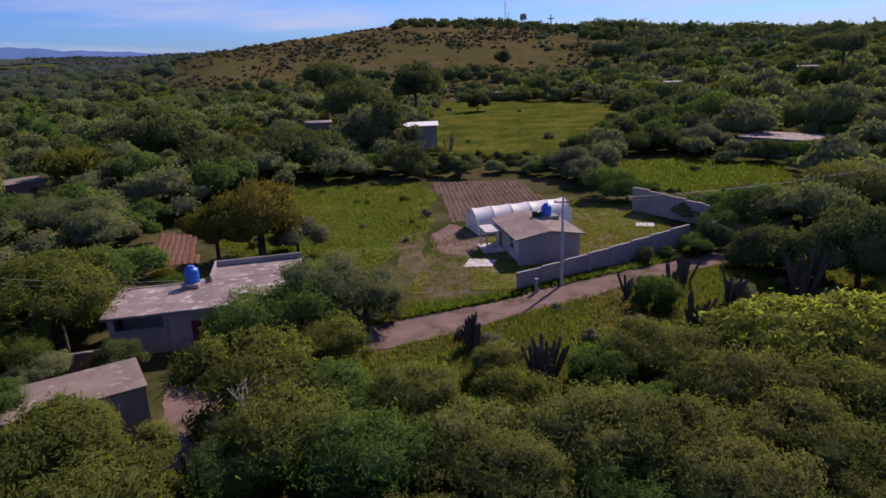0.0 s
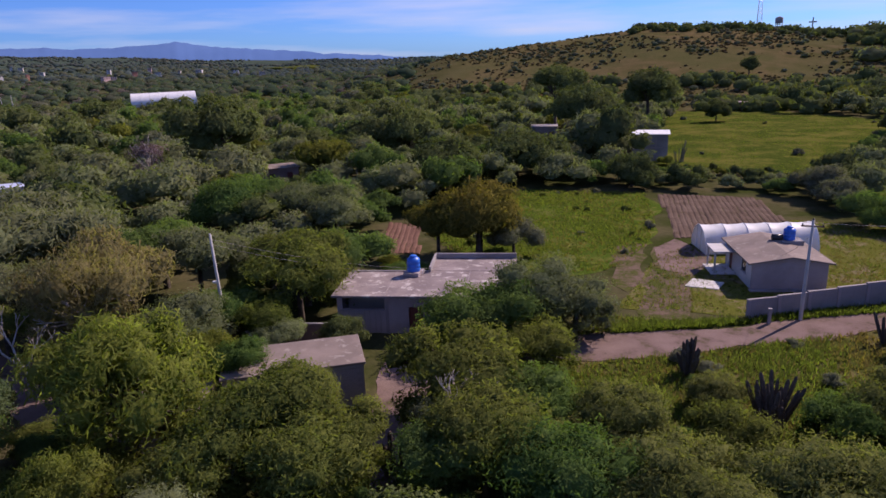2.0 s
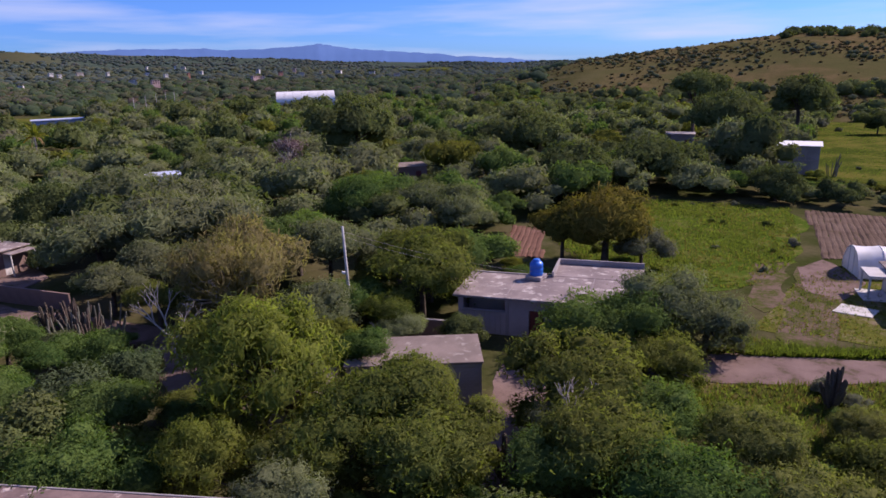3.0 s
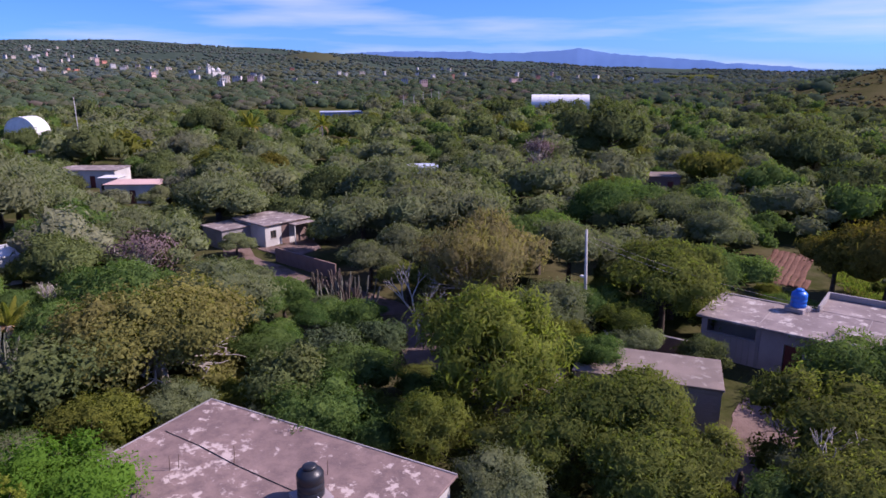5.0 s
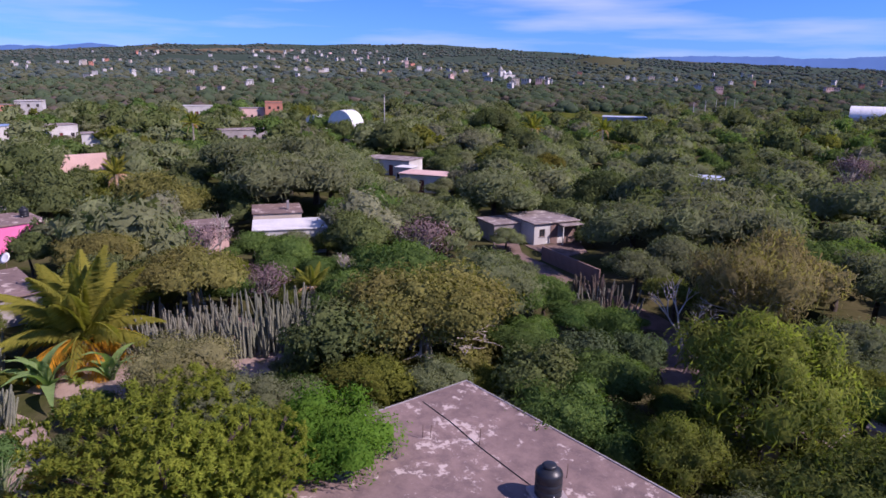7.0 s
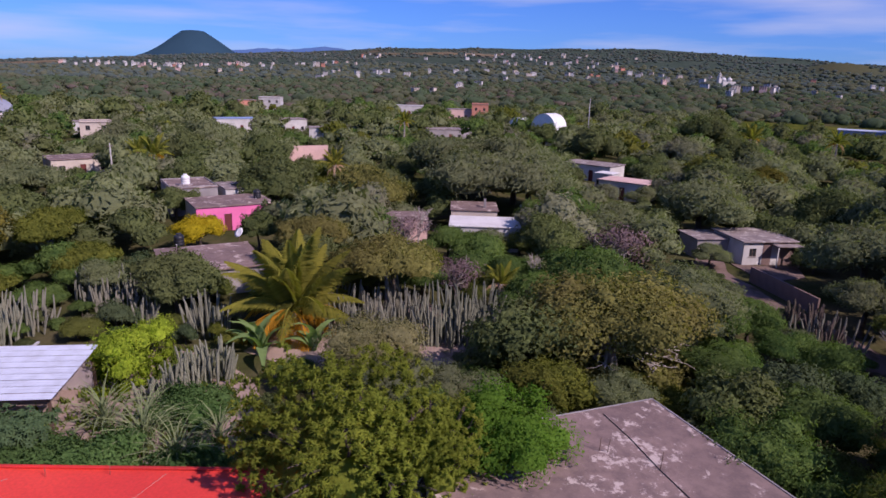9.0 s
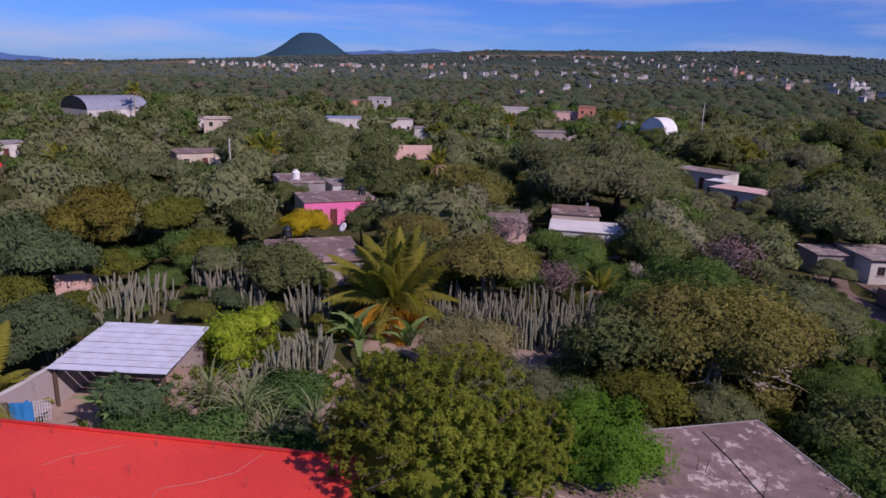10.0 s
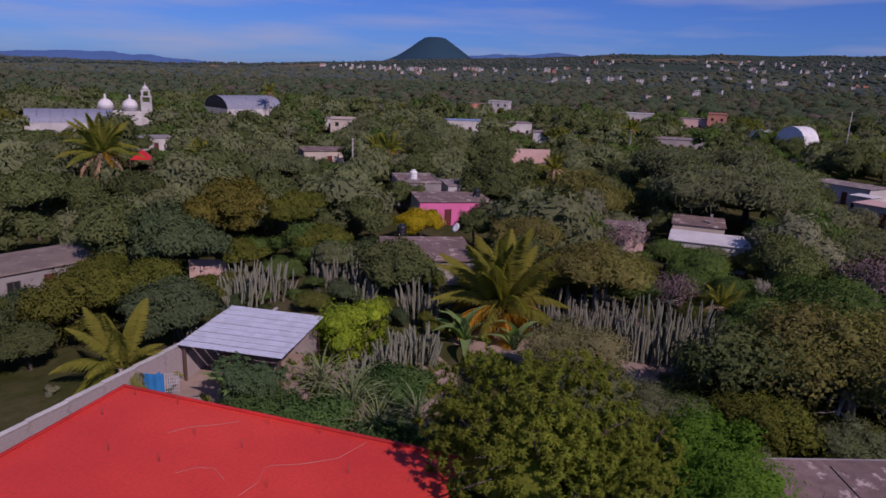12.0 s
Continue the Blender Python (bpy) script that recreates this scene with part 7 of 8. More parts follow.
hero("acacia_dark", -31.4, -38.6, 3.2, 3.0)
hero("acacia_dark", -36.2, -36.6, 3.0, 3.2)
hero("limebush", -41.8, -21.6, 1.7, 1.6)
hero("limebush", -38.1, -21.7, 2.2, 1.8)
hero("yellow_flower", -69.6, -29.8, 2.6, 2.2)
hero("ricino", -29.4, -22.4, 1.9, 1.9)
hero("vine", -28.6, -17.9, 2.6, 0.8)
hero("vine", -28.3, -13.0, 2.2, 0.8)
hero("vine", -28.2, -20.8, 2.2, 0.9)
hero("vine", -34.5, -15.5, 2.4, 0.7)
hero("zapote", -25.4, -5.2, 4.0, 5.0)
hero("zapote", -25.6, -1.8, 2.5, 4.4)
hero("flamboyan", -27.7, 1.5, 3.2, 3.9)
hero("guamuchil", -41.9, 9.0, 6.1, 3.7)
hero("feather", -25.2, 29.6, 1.9, 3.1)
hero("acacia", -19.8, 28.4, 2.1, 2.4)
hero("acacia_dark", -28.4, 30.5, 2.0, 3.0)

hero("feather", -50.2, -35.1, 1.8, 1.2)
hero("dark_bush", -47.0, -26.8, 1.6, 1.0)
hero("acacia", -44.4, -28.2, 1.4, 0.9)
hero("feather", -54.8, -24.8, 2.0, 1.3)
hero("acacia_dark", -44.3, -36.1, 1.7, 1.2)
hero("dusty", -40.3, -16.4, 1.2, 0.8)
hero("feather", -54.0, -40.3, 2.2, 1.5)
hero("acacia", -46.3, -22.3, 1.3, 0.9)
hero("dark_bush", -56.3, -29.2, 2.2, 1.6)
hero("acacia_dark", -59.9, -36.5, 2.4, 1.8)
hero("feather", -46.5, 3.7, 1.6, 1.2)
hero("acacia", -35.3, -40.1, 2.2, 2.2)
hero("broadleaf", 45.6, 105.0, 3.0, 1.8)
hero("feather", 51.0, 103.0, 3.2, 1.9)
hero("feather", -69.6, -3.0, 2.8, 2.2)
hero("mesquite", -69.8, 0.8, 2.7, 2.1)
hero("acacia", -69.6, 4.4, 2.8, 2.1)
hero("mesquite", -71.6, 24.8, 2.0, 1.5)
hero("broadleaf", -70.6, 35.2, 1.8, 1.3)
hero("dusty", -105.6, 19.6, 2.6, 1.9)
hero("mesquite", -105.8, 25.6, 2.6, 1.8)
hero("broadleaf", -124.2, 15.8, 3.0, 1.9)
hero("mesquite", -188.0, 25.6, 4.6, 4.9)
hero("broadleaf", -190.5, 17.5, 4.2, 3.6)
hero("feather", -189.0, 17.5, 3.0, 2.2)
hero("acacia", -53.6, -22.2, 1.8, 1.2)
hero("broadleaf", -83.6, -38.8, 2.6, 2.4)
hero("acacia", -6.4, 124.0, 1.5, 1.0)
hero("feather", 20.6, 60.2, 1.6, 1.2)
hero("dark_bush", 22.4, 61.6, 2.0, 1.5)
hero("dark_bush", -33.4, -45.8, 1.8, 1.0)
hero("acacia_dark", -36.4, -43.6, 2.0, 1.2)


# ---------------------------------------------------------------- the rest of the wood, tree by tree
ROOFS = [
    [(-29, 39), (-25, 50), (-11, 54), (-9, 41), (-12, 37), (-20, 38)],
    [(-29, 27), (-21, 38), (-14, 34), (-16, 27), (-24, 22)],
    [(-35.0, 9.5), (-20.4, 17.0), (-14, 3.5), (-27.5, -3)],
    [(-24, -26), (-25.5, -7), (-5, -6), (-5, -27)],
    [(-38, -31), (-38, -20), (-29, -19), (-27, -29)],
    [(-80, 25), (-80, 36), (-70, 36), (-69, 27)],
    [(-88, -7), (-87, 7), (-66, 7), (-66, -12)],
    [(-96, -46), (-90, -27), (-78, -22), (-62, -26), (-72, -36), (-86, -46)],
    [(-66, -30), (-62, -18), (-50, -17), (-50, -24), (-56, -32)],
    [(-132, 18), (-128, 30), (-100, 30), (-100, 20)],
    [(-148, -46), (-148, -30), (-132, -28), (-134, -42)],
    [(-43, -56), (-33, -56), (-31, -45), (-40, -45)],
    [(-17, 138), (-4, 138), (-4, 112), (-14, 112)],
]
OPEN_LAND = [(-32, 99), (-8, 101), (8, 101), (22, 90), (24, 66), (4, 49), (-8, 46), (-9, 52), (-18, 55), (-33, 60), (-38, 74)]
WALL_PLOT = [(-55.5, 26.5), (-56, 30), (-66, 30.5), (-73, 36), (-75, 27), (-66, 24)]
WALL_STRIP = [(-5, -24), (-5, -36), (-25, -37), (-33, -33), (-33, -28.4), (-27, -24)]
PALM_PLOT = [(-24, -33.5), (-24, -25.0), (-31, -25.4), (-32.5, -34)]
CLEAR = ROOFS + [WALL_STRIP, COURT, WALL_PLOT, PITCH, PALM_PLOT, OPEN_LAND, FIELD, MEADOW, YARD, RIGHT_FIELD, ROAD, LANE, SANDY, GARDEN, SMALL_PLOT, WEEDY, PLOUGH]
CELL = {}


def crowd(x, y, r, share=0.75):
    """Whether a crown of radius r at x, y would stand too far inside a neighbour's."""
    i, j = int(x // 16), int(y // 16)
    for a in range(i - 1, i + 2):
        for b in range(j - 1, j + 2):
            for (px, py, pr) in CELL.get((a, b), ()):
                if (px - x) ** 2 + (py - y) ** 2 < (share * (pr + r)) ** 2:
                    return True
    return False


def remember(x, y, r):
    CELL.setdefault((int(x // 16), int(y // 16)), []).append((x, y, r))


for p in PLACED:
    remember(*p)

q = random.Random(4)


def choose(az, r):
    """What grows in which part of the valley."""
    if az < 16:
        if r < 60:
            return q.choice(("huizache", "huizache", "feather", "acacia"))
        return q.choice(("broadleaf", "broadleaf", "feather", "mesquite", "broadleaf", "dusty"))
    if az < 40:
        return q.choice(("broadleaf", "feather", "mesquite", "broadleaf", "feather", "acacia_dark"))
    if az < 62:
        return q.choice(("mesquite", "feather", "feather", "mesquite", "acacia", "broadleaf", "feather"))
    if az < 100:
        return q.choice(("mesquite", "mesquite", "feather", "mesquite", "broadleaf", "acacia_dark", "feather"))
    return q.choice(("broadleaf", "acacia_dark", "feather", "mesquite", "broadleaf", "dark_bush", "acacia_dark"))


CACTUS_GROUND = [(-53, -36), (-53, -18), (-40, -14), (-36, -24), (-40, -36)]
SIGHT = [PITCH, LANE, WALL_PLOT, CACTUS_GROUND, OPEN_LAND, FIELD, MEADOW, YARD, RIGHT_FIELD, ROAD, SMALL_PLOT, SANDY, GARDEN, WEEDY]


def headroom(x, y):
    """How tall a tree may grow without hiding the clearings and roofs behind it; 0 on a clearing."""
    if any(inside(x, y, poly) for poly in CLEAR):
        return 0.0
    for sx, sy, rad in SPOTS:
        if (x - sx) ** 2 + (y - sy) ** 2 < rad * rad:
            return 0.0
    best = 99.0
    for f in (0.05, 0.1, 0.15, 0.2, 0.27, 0.35):
        a, b = x * (1 + f), y * (1 + f)
        if any(inside(a, b, poly) for poly in SIGHT):
            best = min(best, 20 * (1 - 1 / (1 + f)) + 0.6)
        if any((a - sx) ** 2 + (b - sy) ** 2 < rad * rad for sx, sy, rad in SPOTS):
            best = min(best, 18 * (1 - 1 / (1 + f)) + 1.6)
        if any(inside(a, b, poly) for poly in ROOFS):
            best = min(best, 17 * (1 - 1 / (1 + f)) + 2.2)
    return best


COUNT = 0
for ring0, ring1, tries, r_lo, r_hi, share, most in ((19, 38, 1600, 1.6, 3.0, 0.56, 75), (38, 62, 2400, 2.0, 3.8, 0.58, 95)):
    here = 0
    for _ in range(tries):
        az = q.uniform(-42, 150)
        r = math.sqrt(q.uniform(ring0**2, ring1**2))
        x, y = -r * math.sin(radians(az)), r * math.cos(radians(az))
        R = q.uniform(r_lo, r_hi)
        room = headroom(x, y)
        if here >= most or room < 0.9 or crowd(x, y, R, share):
            continue
        R = min(R, room * 0.62)
        kind = choose(az, r)
        plant(kind, x, y, R, min(0.95 * R, room * 0.55), r < 40, q.randrange(3), q.uniform(0, 360), q.uniform(0.85, 1.1), "trees of the valley")
        remember(x, y, R)
        here += 1
        COUNT += 1


# ---------------------------------------------------------------- far woods
def grove(name, label, r0, r1, count, size0, size1, key, az0, az1, seed, keep, lod, low=False):
    """Trees past counting, each a crown of boughs and leaf sprays at its own turn and size, in one mesh; low for bushes on open ground."""
    g = np.random.default_rng(seed)
    shapes = [crown_arrays(key, 900 + 13 * seed + v, lod)[:5] for v in range(6)]
    flat = KINDS[key][1]
    out = [[], [], [], [], []]
    made = verts = 0
    for _ in range(count * 6):
        if made >= count:
            break
        az = g.uniform(az0, az1)
        r = math.sqrt(g.uniform(r0**2, r1**2))
        x, y = -r * math.sin(radians(az)), r * math.cos(radians(az))
        if not keep(x, y, az, r, g):
            continue
        R = size0 + (size1 - size0) * g.random() ** 1.2
        if r < 331 and not low:
            room = headroom(x, y)
            if room < 0.9:
                continue
            R = min(R, room * 0.62)
        if crowd(x, y, R, 0.55):
            continue
        remember(x, y, R)
        leaf, soft, cv, cf, cn = shapes[made % 6]
        t = g.uniform(0, 6.283)
        s = R / 3.0
        up = s * g.uniform(0.85, 1.2)
        spin = np.array([[math.cos(t), -math.sin(t), 0], [math.sin(t), math.cos(t), 0], [0, 0, 1]])
        turn = spin * np.array([[s], [s], [up]])
        at = np.array([x, y, land(x, y) + 3.0 * up * flat * (0.55 if low else 0.9)])
        for pile, item in zip(out, (leaf @ turn.T + at, soft @ spin.T, cv @ turn.T + at, cf + verts, cn @ spin.T)):
            pile.append(item)
        verts += len(cv)
        made += 1
    if not made:
        return
    me = leafy_mesh(name, *[np.concatenate(pile) for pile in (out[0], out[1], out[2], out[3], out[4])])
    me.materials.append(M_LEAF[key])
    tagged(new(name, me), label, "bushes" if low else "woodland", kind="stuff")


def woods(name, label, r0, r1, count, size0, size1, cards, mat_key, az0, az1, seed, keep=None, card=0.34, flat=0.7):
    """Distant trees too many to count: crowns of leaf sprays with their shaded cores, in one mesh."""
    g = np.random.default_rng(seed)
    out = [[], [], [], [], []]
    iv, it = (ICO_V, ICO_F) if r1 < 320 else (ICO_LOW_V, ICO_LOW_F)
    made = 0
    for _ in range(count * 4):
        if made >= count:
            break
        az = g.uniform(az0, az1)
        r = math.sqrt(g.uniform(r0**2, r1**2))
        x, y = -r * math.sin(radians(az)), r * math.cos(radians(az))
        if keep and not keep(x, y, az, r, g):
            continue
        R = g.uniform(size0, size1)
        if r < 420 and crowd(x, y, R, 0.55):
            continue
        if r < 420:
            remember(x, y, R)
        z0 = land(x, y)
        n = int(cards * (0.7 + 0.6 * g.random()))
        d = g.normal(size=(n, 3))
        d[:, 2] = np.abs(d[:, 2]) * 0.9 - 0.25
        d = unit(d)
        squat = np.array([1, 1, flat])
        lump = 1 + 0.20 * np.sin(d[:, 0] * 4 + x) * np.cos(d[:, 1] * 4 + y)
        at = np.array([x, y, z0 + R * flat * 0.6])
        p = d * (R * lump * g.uniform(0.8, 1.08, n))[:, None] * squat + at
        nm = unit(d + g.normal(size=(n, 3)) * 0.5)
        s = unit(np.cross(nm, g.normal(size=(n, 3))))
        t = np.cross(s, nm)
        le = (R * card * g.uniform(0.7, 1.4, n))[:, None]
        soft = unit(d / squat + np.array([0, 0, 0.4]))
        out[0].append(outward(np.stack([p - t * le - s * le * 0.6, p - t * le + s * le * 0.6, p + t * le], 1), soft))
        out[1].append(soft)
        lump = 1 + 0.20 * np.sin(iv[:, 0] * 4 + x) * np.cos(iv[:, 1] * 4 + y) + g.uniform(-0.14, 0.14, len(iv))
        out[2].append(iv * (R * 0.88 * lump)[:, None] * squat + at)
        out[3].append(it + made * len(iv))
        out[4].append(unit(iv / squat + np.array([0, 0, 0.4])))
        made += 1
    me = leafy_mesh(name, *[np.concatenate(pile) for pile in (out[0], out[1], out[2], out[3], out[4])])
    me.materials.append(M_LEAF[mat_key])
    tagged(new(name, me), label, "woodland", kind="stuff")


def not_meadow(x, y, az, r, g):
    if inside(x, y, MEADOW):
        return False
    if -14 < az < 24 and r > 235:
        return False
    return not any(inside(x, y, poly) for poly in ROOFS)


for i, (key, word, n) in enumerate((("mesquite", "olive mesquite", 330), ("broadleaf", "dark green", 190), ("feather", "soft green", 230), ("acacia_dark", "yellowish-olive", 110), ("dusty", "grey-green", 80))):
    grove("woodland", word + " trees closing round the houses", 60, 150, n, 3.0, 7.4, key, -44, 150, 20 + i, not_meadow, "wood")
for i, (key, word, n) in enumerate((("mesquite", "olive mesquite", 1050), ("broadleaf", "dark green", 560), ("feather", "soft green", 600), ("acacia_dark", "yellowish-olive", 250), ("dusty", "grey-green", 180))):
    grove("woodland", word + " wood across the valley floor", 148, 330, n, 2.8, 6.6, key, -44, 150, 30 + i, not_meadow, "deep")


def off_hill(x, y, az, r, g):
    return not (-14 < az < 24 and r < 560) and not inside(x, y, PITCH)


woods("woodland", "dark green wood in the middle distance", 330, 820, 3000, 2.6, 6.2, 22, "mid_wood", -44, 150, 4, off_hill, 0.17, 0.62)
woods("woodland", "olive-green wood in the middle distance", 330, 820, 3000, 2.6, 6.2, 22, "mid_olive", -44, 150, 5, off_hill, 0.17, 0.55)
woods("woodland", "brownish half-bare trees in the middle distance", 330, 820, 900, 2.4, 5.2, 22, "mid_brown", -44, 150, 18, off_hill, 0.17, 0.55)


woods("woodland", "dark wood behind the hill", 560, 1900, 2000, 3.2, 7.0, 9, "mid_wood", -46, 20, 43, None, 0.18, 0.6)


def clumpy(x, y, az, r, g):
    return noise.noise((x * 0.0035, y * 0.0035, 2.0)) + 0.12 > g.uniform(-0.25, 0.25)


def off_bare(x, y, az, r, g):
    return bare(az, r) < 0.25 + 0.5 * g.random()


def slopes(x, y, az, r, g):
    return off_bare(x, y, az, r, g) and clumpy(x, y, az, r, g)


# the haze of distance is tinted into these leaf colours
woods("woodland", "far woods below the town", 800, 1500, 3600, 3.2, 7.0, 9, "hazy_far_wood", 18, 150, 16, off_bare, 0.18, 0.6)
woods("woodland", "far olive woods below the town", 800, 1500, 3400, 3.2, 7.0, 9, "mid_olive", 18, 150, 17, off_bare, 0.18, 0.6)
woods("woodland", "far woods on the slopes of the town", 1500, 2950, 4200, 3.6, 7.6, 6, "hazy_far_wood", 18, 150, 6, slopes, 0.2, 0.55)
woods("woodland", "far olive woods on the slopes of the town", 1500, 2950, 3000, 3.6, 7.6, 6, "hazy_far_olive", 18, 150, 7, slopes, 0.2, 0.55)


def on_hill(x, y, az, r, g):
    edge = noise.noise((x * 0.02, y * 0.02, 5)) + 0.6 * noise.noise((x * 0.07, y * 0.07, 1))
    return g.random() < 0.42 + 1.5 * edge


def off_meadow(x, y, az, r, g):
    return not inside(x, y, MEADOW) and (az < -12.5 or g.random() < 0.4)


woods("hill_scrub", "dark bushes dotted over the dry hillside", 235, 520, 900, 0.6, 2.0, 16, "mid_olive", -15, 24, 8, on_hill, 0.2, 0.6)
woods("hill_scrub", "grey-green bushes dotted over the dry hillside", 235, 520, 3600, 0.3, 1.2, 9, "hill_grass", -15, 24, 9, on_hill, 0.26, 0.5)
woods("hill_scrub", "darker thicket at the hill foot", 225, 300, 380, 2.2, 4.2, 40, "broadleaf", -15, 26, 10, lambda x, y, az, r, g: not inside(x, y, MEADOW), 0.26)
woods("woodland", "dark wood over the shoulder of the hill", 300, 480, 560, 3.0, 7.4, 70, "broadleaf", -46, -9, 41, off_meadow, 0.15, 0.75)
woods("woodland", "olive wood over the shoulder of the hill", 300, 480, 440, 3.0, 7.0, 70, "mesquite", -46, -9, 42, off_meadow, 0.15, 0.6)
woods("hill_scrub", "dark thicket along the hill crest", 405, 470, 220, 1.8, 3.6, 30, "broadleaf", -24, 6, 12, None, 0.3)


# ---------------------------------------------------------------- grass and weeds
def tufts(name, poly, count, high, wide, mat, label, seed, blades=4):
    g = np.random.default_rng(seed)
    xs = [p[0] for p in poly]
    ys = [p[1] for p in poly]
    pts = []
    while len(pts) < count:
        x, y = g.uniform(min(xs), max(xs)), g.uniform(min(ys), max(ys))
        if not inside(x, y, poly) or any(inside(x, y, o) for o in (ROAD, LANE, PLOUGH)):
            continue
        if noise.noise((x * 0.13, y * 0.13, seed)) + 0.25 < g.uniform(-0.3, 0.5):
            continue
        pts.append((x, y, land(x, y)))
    p = np.repeat(np.array(pts), blades, 0)
    n = len(p)
    a = g.uniform(0, 6.283, n)
    d = np.stack([np.cos(a), np.sin(a), np.zeros(n)], 1)
    s = np.stack([-np.sin(a), np.cos(a), np.zeros(n)], 1)
    h = (high * g.uniform(0.5, 1.4, n))[:, None]
    w = (wide * g.uniform(0.6, 1.4, n))[:, None]
    p = p + d * wide * 0.5
    up = np.array([0, 0, 1.0])
    tris = np.stack([p - s * w * 0.5, p + s * w * 0.5, p + up * h + d * h * g.uniform(0.2, 0.9, n)[:, None]], 1)
    soft = unit(up + g.normal(size=(n, 3)) * 0.25)
    me = leafy_mesh(name, outward(tris, soft), soft)
    me.materials.append(mat)
    tagged(new(name, me), label, "grass", kind="stuff")


tufts("field_weeds", FIELD, 7000, 0.30, 0.10, M_GRASS, "tall green weeds in the field", 1)
tufts("field_straw", FIELD, 2500, 0.24, 0.08, M_GRASS_DRY, "yellowing grass in the field", 11)
tufts("roadside_weeds", WEEDY, 13000, 0.36, 0.09, M_GRASS, "green weeds beside the road", 2)
tufts("roadside_grass", WEEDY, 6000, 0.30, 0.08, M_GRASS_DRY, "yellowing grass beside the road", 3)
tufts("yard_grass", YARD, 3000, 0.16, 0.08, M_GRASS_DRY, "short yellowish grass in the yard", 4)
tufts("yard_weeds", YARD, 2000, 0.20, 0.09, M_GRASS, "green weeds in the yard", 14)
tufts("pasture_weeds", RIGHT_FIELD, 5000, 0.4, 0.16, M_GRASS, "bright weeds in the pasture", 5)
tufts("meadow_grass", MEADOW, 5000, 0.16, 0.2, M_GRASS, "short meadow grass", 6)
tufts("garden_weeds", GARDEN, 1500, 0.35, 0.2, M_GRASS, "weeds in the garden", 7)
tufts("verge_weeds", [(-7, 47.5), (3.4, 52), (22, 63), (22, 61), (8, 53), (-4, 46)], 2600, 0.45, 0.11, M_GRASS, "green weeds at the foot of the boundary wall", 8)

BACK_PLOT = [(-18, -29.5), (-18, -38), (-30, -44), (-40, -42), (-42, -32), (-31, -29)]
for key, word, poly, n, lo, hi, sd in (
    ("dusty", "grey-green bushes in the rough grass by the road", WEEDY, 130, 0.5, 1.5, 51),
    ("feather", "low green bushes in the rough grass by the road", WEEDY, 150, 0.5, 1.6, 52),
    ("dusty", "low grey-green weeds standing in the field", FIELD, 70, 0.3, 0.9, 53),
    ("acacia", "bushy green weeds standing in the field", FIELD, 60, 0.3, 0.9, 54),
    ("acacia", "bushy bright green weeds in the pasture", RIGHT_FIELD, 50, 0.5, 1.6, 55),
    ("feather", "low bushes along the edge of the yard", YARD, 22, 0.3, 0.8, 56),
    ("dusty", "small bushes dotted over the meadow", MEADOW, 7, 0.5, 1.4, 57),
    ("dusty", "low bushes on the rough ground behind the wall", BACK_PLOT, 60, 0.4, 1.1, 58),
    ("dark_bush", "dark low bushes on the rough ground behind the wall", BACK_PLOT, 40, 0.4, 1.0, 59),
    ("feather", "green undergrowth among the column cacti", CACTUS_GROUND, 130, 0.5, 1.7, 60),
    ("dusty", "grey-green undergrowth among the column cacti", CACTUS_GROUND, 130, 0.5, 1.6, 61),
    ("acacia", "leafy undergrowth among the column cacti", SANDY, 16, 0.3, 0.8, 62),
):
    grove("low_bushes", word, 25, 235, n, lo, hi, key, -42 if sd < 58 else 80, 30 if sd < 58 else 165, sd, lambda x, y, az, r, g, poly=poly: inside(x, y, poly) and not any(inside(x, y, o) for o in (ROAD, PLOUGH)), "wood", True)

# ---------------------------------------------------------------- town houses on the far slopes
FAR_HOUSE = {}
h = random.Random(9)
for key, (wall, roof) in enumerate(((M_WHITE, M_CONCRETE_ROOF), (M_CREAM, M_ASH), (M_WHITE, M_WHITE_SHEET), (M_PINK_PALE, M_CONCRETE_ROOF), (M_ORANGE, M_BROWN_ROOF))):
    FAR_HOUSE[key] = (wall, roof, ("white", "cream", "whitewashed", "pale pink", "orange")[key])
FIRST = {}


def town_house(wall, roof, word):
    """A far house of two storeys: walls, roof, and the windows set into its front."""
    t = thing("town_house", (0, 0, 0), 0, word + " town house on the far slope", "house", "town houses")
    part("wall", box(-4.5, -4.0, -9.0, 4.5, 4.0, 4.6), wall, t)
    part("roof", box(-4.8, -4.3, 4.602, 4.8, 4.3, 4.9), roof, t)
    for u in (-2.9, 0.0, 2.9):
        for z in (0.5, 2.9):
            part("window", box(u - 0.8, -4.06, z, u + 0.8, -4.002, z + 1.4), M_GLASS, t)
    return t


TOWN = ((100.1, 1020, 6), (99.1, 2110, 7), (103, 1500, 8), (107, 1350, 8), (110, 1450, 6), (93.7, 1050, 5), (89.9, 1960, 7), (88, 1050, 5), (88.1, 1580, 9), (86.7, 2020, 6), (84.4, 1980, 7),
        (80.9, 1460, 9), (81.6, 1080, 5), (78.9, 1170, 4), (75, 970, 3), (72.2, 900, 5), (69.1, 790, 4), (67.4, 780, 4), (54.8, 810, 3), (52.2, 1000, 3), (51.5, 1310, 3), (117, 1500, 14), (114, 1250, 8), (119, 1700, 9), (92.6, 700, 3), (96.5, 520, 2), (61, 1100, 4), (45, 900, 4), (38, 1000, 4))
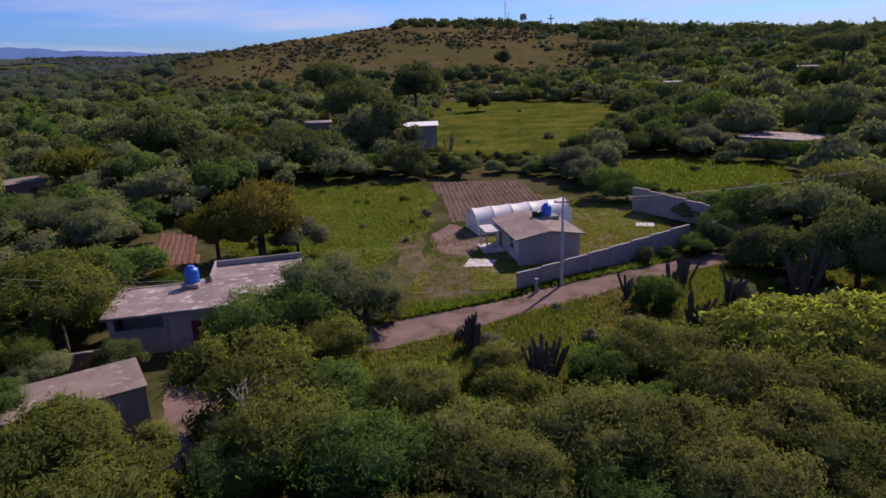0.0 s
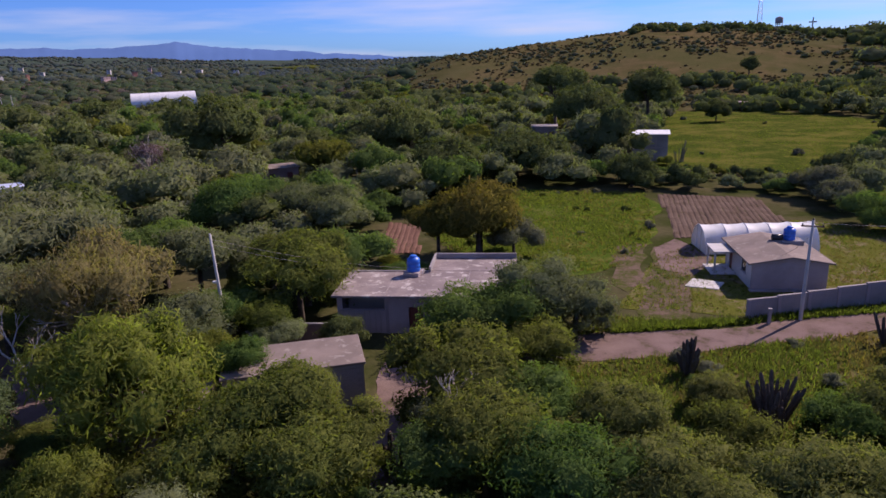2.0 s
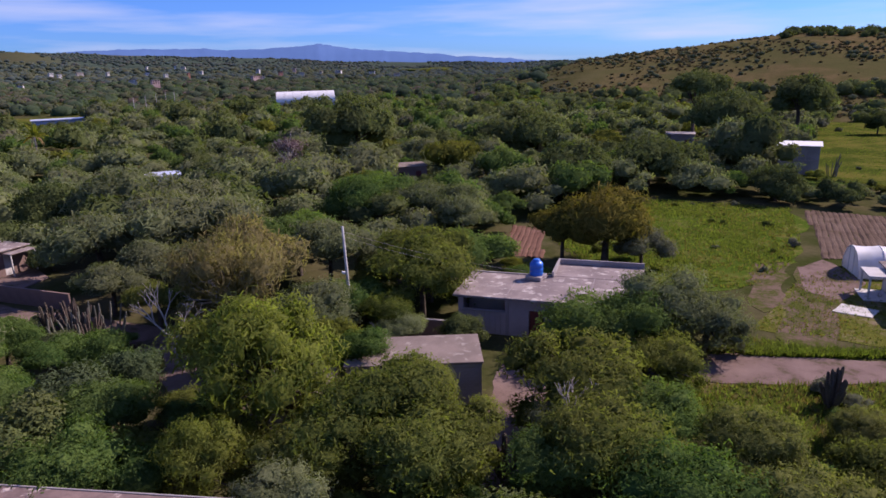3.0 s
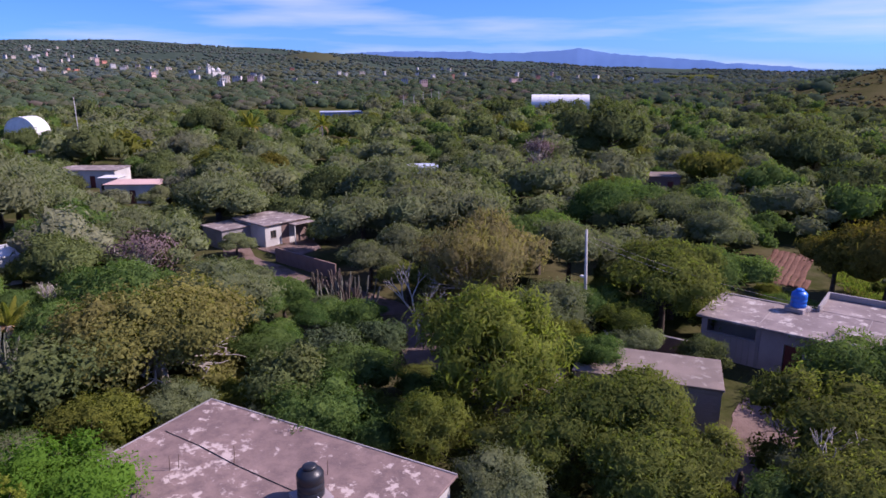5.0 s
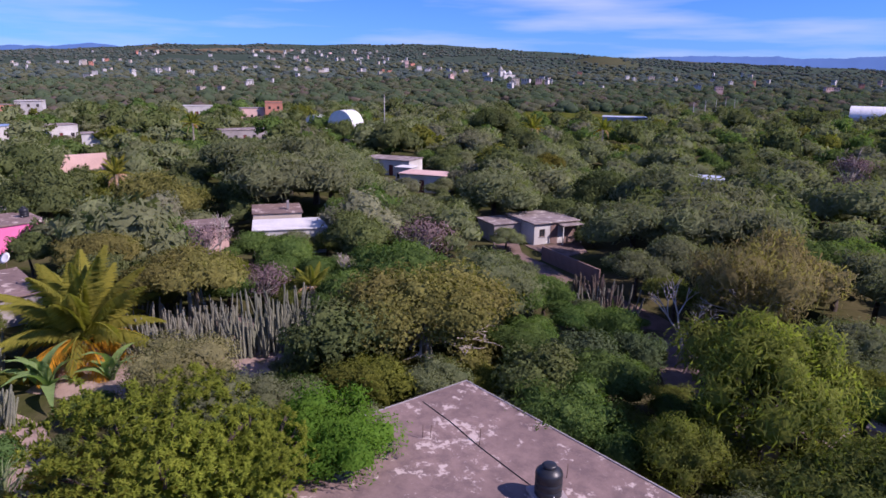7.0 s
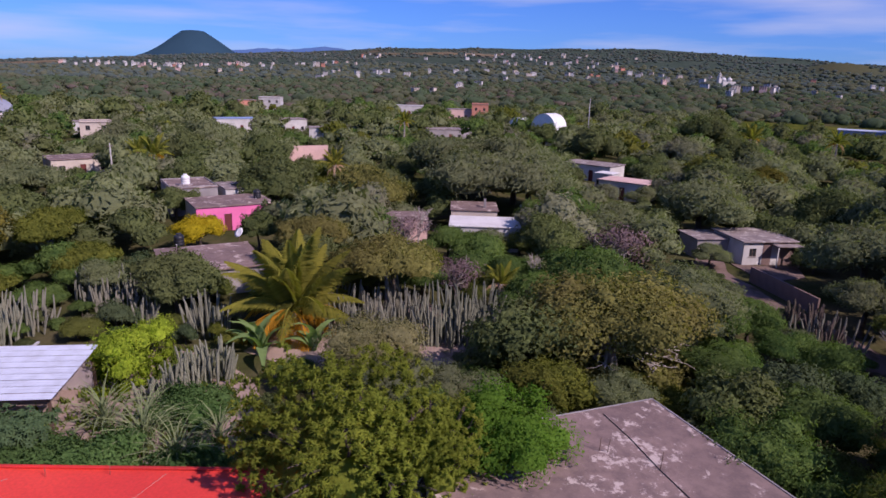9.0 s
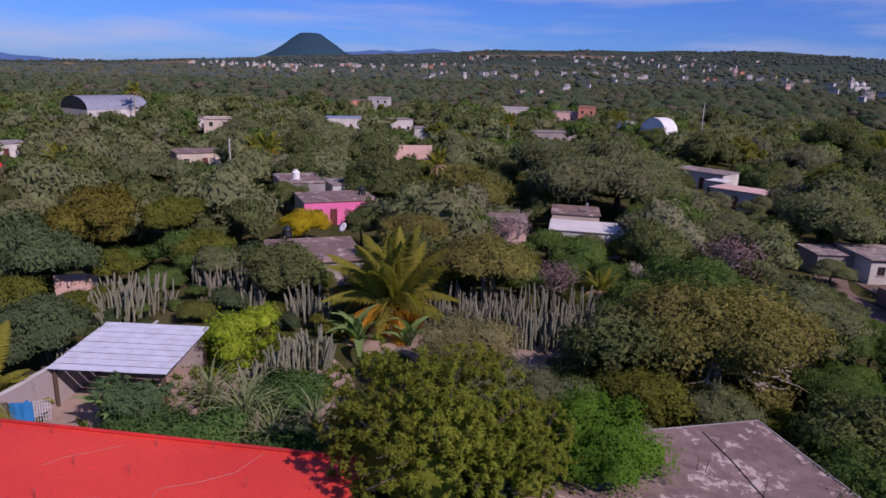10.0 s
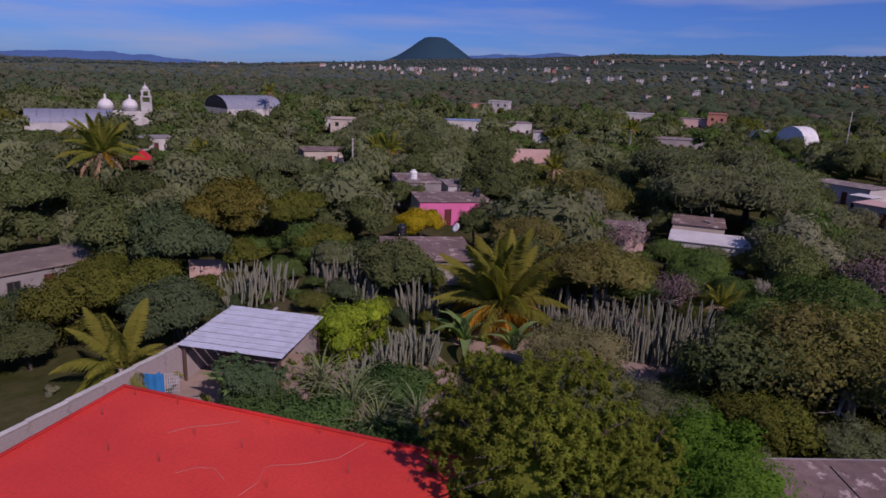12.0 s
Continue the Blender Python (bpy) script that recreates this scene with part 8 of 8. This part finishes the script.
for az0, r0, count in TOWN:
    for k in range(int(count * 1.25)):
        az = az0 + h.gauss(0, 2.2)
        r = max(520, r0 * (1 + h.gauss(0, 0.10)))
        x, y = -r * math.sin(radians(az)), r * math.cos(radians(az))
        key = h.choice((0, 0, 1, 2, 0, 1, 0, 2, 1, 2, 0, 1, 0, 3, 3, 1, 2, 4))
        m = pose(x, y, land(x, y) + 2.5 + r / 320, 0, 0, facing(x, y) + h.uniform(-35, 35)) @ Matrix.Diagonal((h.uniform(0.45, 1.15), h.uniform(0.5, 1.0), h.uniform(0.45, 0.9), 1))
        if key not in FIRST:
            FIRST[key] = town_house(*FAR_HOUSE[key])
            FIRST[key].matrix_world = m
        else:
            copy_thing(FIRST[key], m)


def far_field(az0, az1, r0, r1, mat, label, seed):
    """A bare field on the far slope."""
    row = [(az0, r0), (az1, r0), (az1, r1), (az0, r1)]
    patch("field_ground", [(-r * math.sin(radians(a)), r * math.cos(radians(a))) for a, r in row], mat, 5.0, 22.0, label, seed)


far_field(92.5, 96.0, 2250, 2480, M_FIELD_BROWN, "pale stubble field on the far slope", 31)
far_field(97.2, 99.0, 2200, 2330, M_FIELD_BROWN, "pale stubble field on the far slope", 32)
far_field(89.0, 91.6, 2150, 2270, M_FIELD_BROWN, "pale stubble field on the far slope", 33)
far_field(122.5, 127, 1900, 2200, M_FIELD_BROWN, "brown field at the head of the valley", 34)
far_field(128, 131, 1700, 2000, M_FIELD_BROWN, "brown field at the head of the valley", 35)
far_field(31.5, 35, 1150, 1450, M_MEADOW, "green field on the valley floor", 36)

# ---------------------------------------------------------------- mountains behind everything
def ridge(name, mat, label, r, rows, depth=300.0, low=-60.0):
    """A far range along azimuths and crest elevations, in degrees."""
    vs, fs = [], []
    azs = [a for a, e in rows]
    els = [e for a, e in rows]
    n = int((azs[-1] - azs[0]) * 4)
    for k in range(n + 1):
        a = azs[0] + (azs[-1] - azs[0]) * k / n
        e = interp(a, azs, els) + 0.11 * noise.noise((a * 0.7, 1, 1)) + 0.06 * noise.noise((a * 2.3, 1, 1))
        x, y = -math.sin(radians(a)), math.cos(radians(a))
        z = 20 + r * math.tan(radians(e))
        vs += [(x * (r - depth), y * (r - depth), low), (x * r, y * r, z), (x * (r + depth), y * (r + depth), low)]
    for k in range(n):
        for j in range(2):
            fs.append((3 * k + j, 3 * k + 3 + j, 3 * k + 4 + j, 3 * k + 1 + j))
    me = mesh_from(name, vs, fs, True)
    me.materials.append(mat)
    tagged(new(name, me), label, "mountains", kind="structure")


ridge("backdrop_range", M_MOUNTAIN, "far mountain range on the horizon, haze painted blue", 4500, [(16, -0.6), (20, -0.25), (23.5, 0.0), (26.7, 0.3), (30.4, 0.58), (35, 1.0), (39.4, 1.36), (41.8, 1.8), (43, 1.65), (44.6, 1.55), (47.9, 1.42), (51.8, 1.58), (55.4, 1.6), (58.9, 1.55), (64, 1.3), (70, 1.0)])
ridge("backdrop_range", M_MOUNTAIN, "low hills beside the cone, haze painted blue", 4550, [(96, 1.5), (99, 1.9), (101, 1.7), (103, 1.9), (106, 1.55), (108, 1.6), (112, 1.2), (120, 0.4)])
ridge("backdrop_range", M_MOUNTAIN, "hills at the end of the valley, haze painted blue", 4500, [(128, -0.3), (131, 0.05), (135, 0.35), (139, 0.5), (142, 0.4), (145, 0.15), (152, 0.3), (170, 0.2)])

cone = []
for k in range(49):
    a = 2 * math.pi * k / 48
    cone.append(a)
vs, fs = [], []
prof = [(430, -0.3), (300, 0.65), (232, 1.05), (190, 1.4), (150, 1.8), (104, 2.25), (60, 2.66), (38, 2.72), (10, 2.7)]
cx, cy = -math.sin(radians(113.0)) * 4050, math.cos(radians(113.0)) * 4050
for rr, el in prof:
    for k in range(48):
        a = cone[k]
        w = 1 + 0.06 * noise.noise((math.cos(a) * 2, math.sin(a) * 2, rr * 0.01))
        vs.append((cx + rr * w * math.cos(a), cy + rr * w * math.sin(a), 20 + 4050 * math.tan(radians(el))))
for i in range(len(prof) - 1):
    for k in range(48):
        fs.append((i * 48 + k, i * 48 + (k + 1) % 48, (i + 1) * 48 + (k + 1) % 48, (i + 1) * 48 + k))
fs.append(tuple(range((len(prof) - 1) * 48, len(prof) * 48)))
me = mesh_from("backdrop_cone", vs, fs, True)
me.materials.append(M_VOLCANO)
tagged(new("backdrop_cone", me), "cone-shaped green hill on the horizon, haze painted in", "mountains", kind="structure")

# ---------------------------------------------------------------- block courses on the small house and the garden wall
BLOCK_ME = bpy.data.meshes.new("block")
bm = box(-0.193, -0.012, -0.093, 0.193, 0.0, 0.093, 0.006)
bm.to_mesh(BLOCK_ME)
bm.free()
BLOCK_ME.materials.append(M_BLOCK)
for row in range(12):
    off = 0.2 if row % 2 else 0.0
    for col in range(20):
        u = -SH_W / 2 + 0.21 + off + 0.4 * col
        if u < SH_W / 2 - 0.19:
            part("block", BLOCK_ME, None, sh_front, at=pose(u, -SH_D / 2 - 0.001, 0.1 + 0.2 * row))
    for col in range(10):
        u = -SH_D / 2 + 0.35 + off + 0.4 * col
        if u < SH_D / 2 - 0.19:
            part("block", BLOCK_ME, None, sh_right, at=pose(SH_W / 2 + 0.001, u, 0.1 + 0.2 * row, 0, 0, 90))
for wall_part, x0, top in RW_WALL[3:]:
    for row in range(int(top / 0.2)):
        for col in range(5):
            part("block", BLOCK_ME, None, wall_part, at=pose(x0 + 0.24 + 0.4 * col + (0.1 if row % 2 else -0.03), -0.001, 0.1 + 0.2 * row))
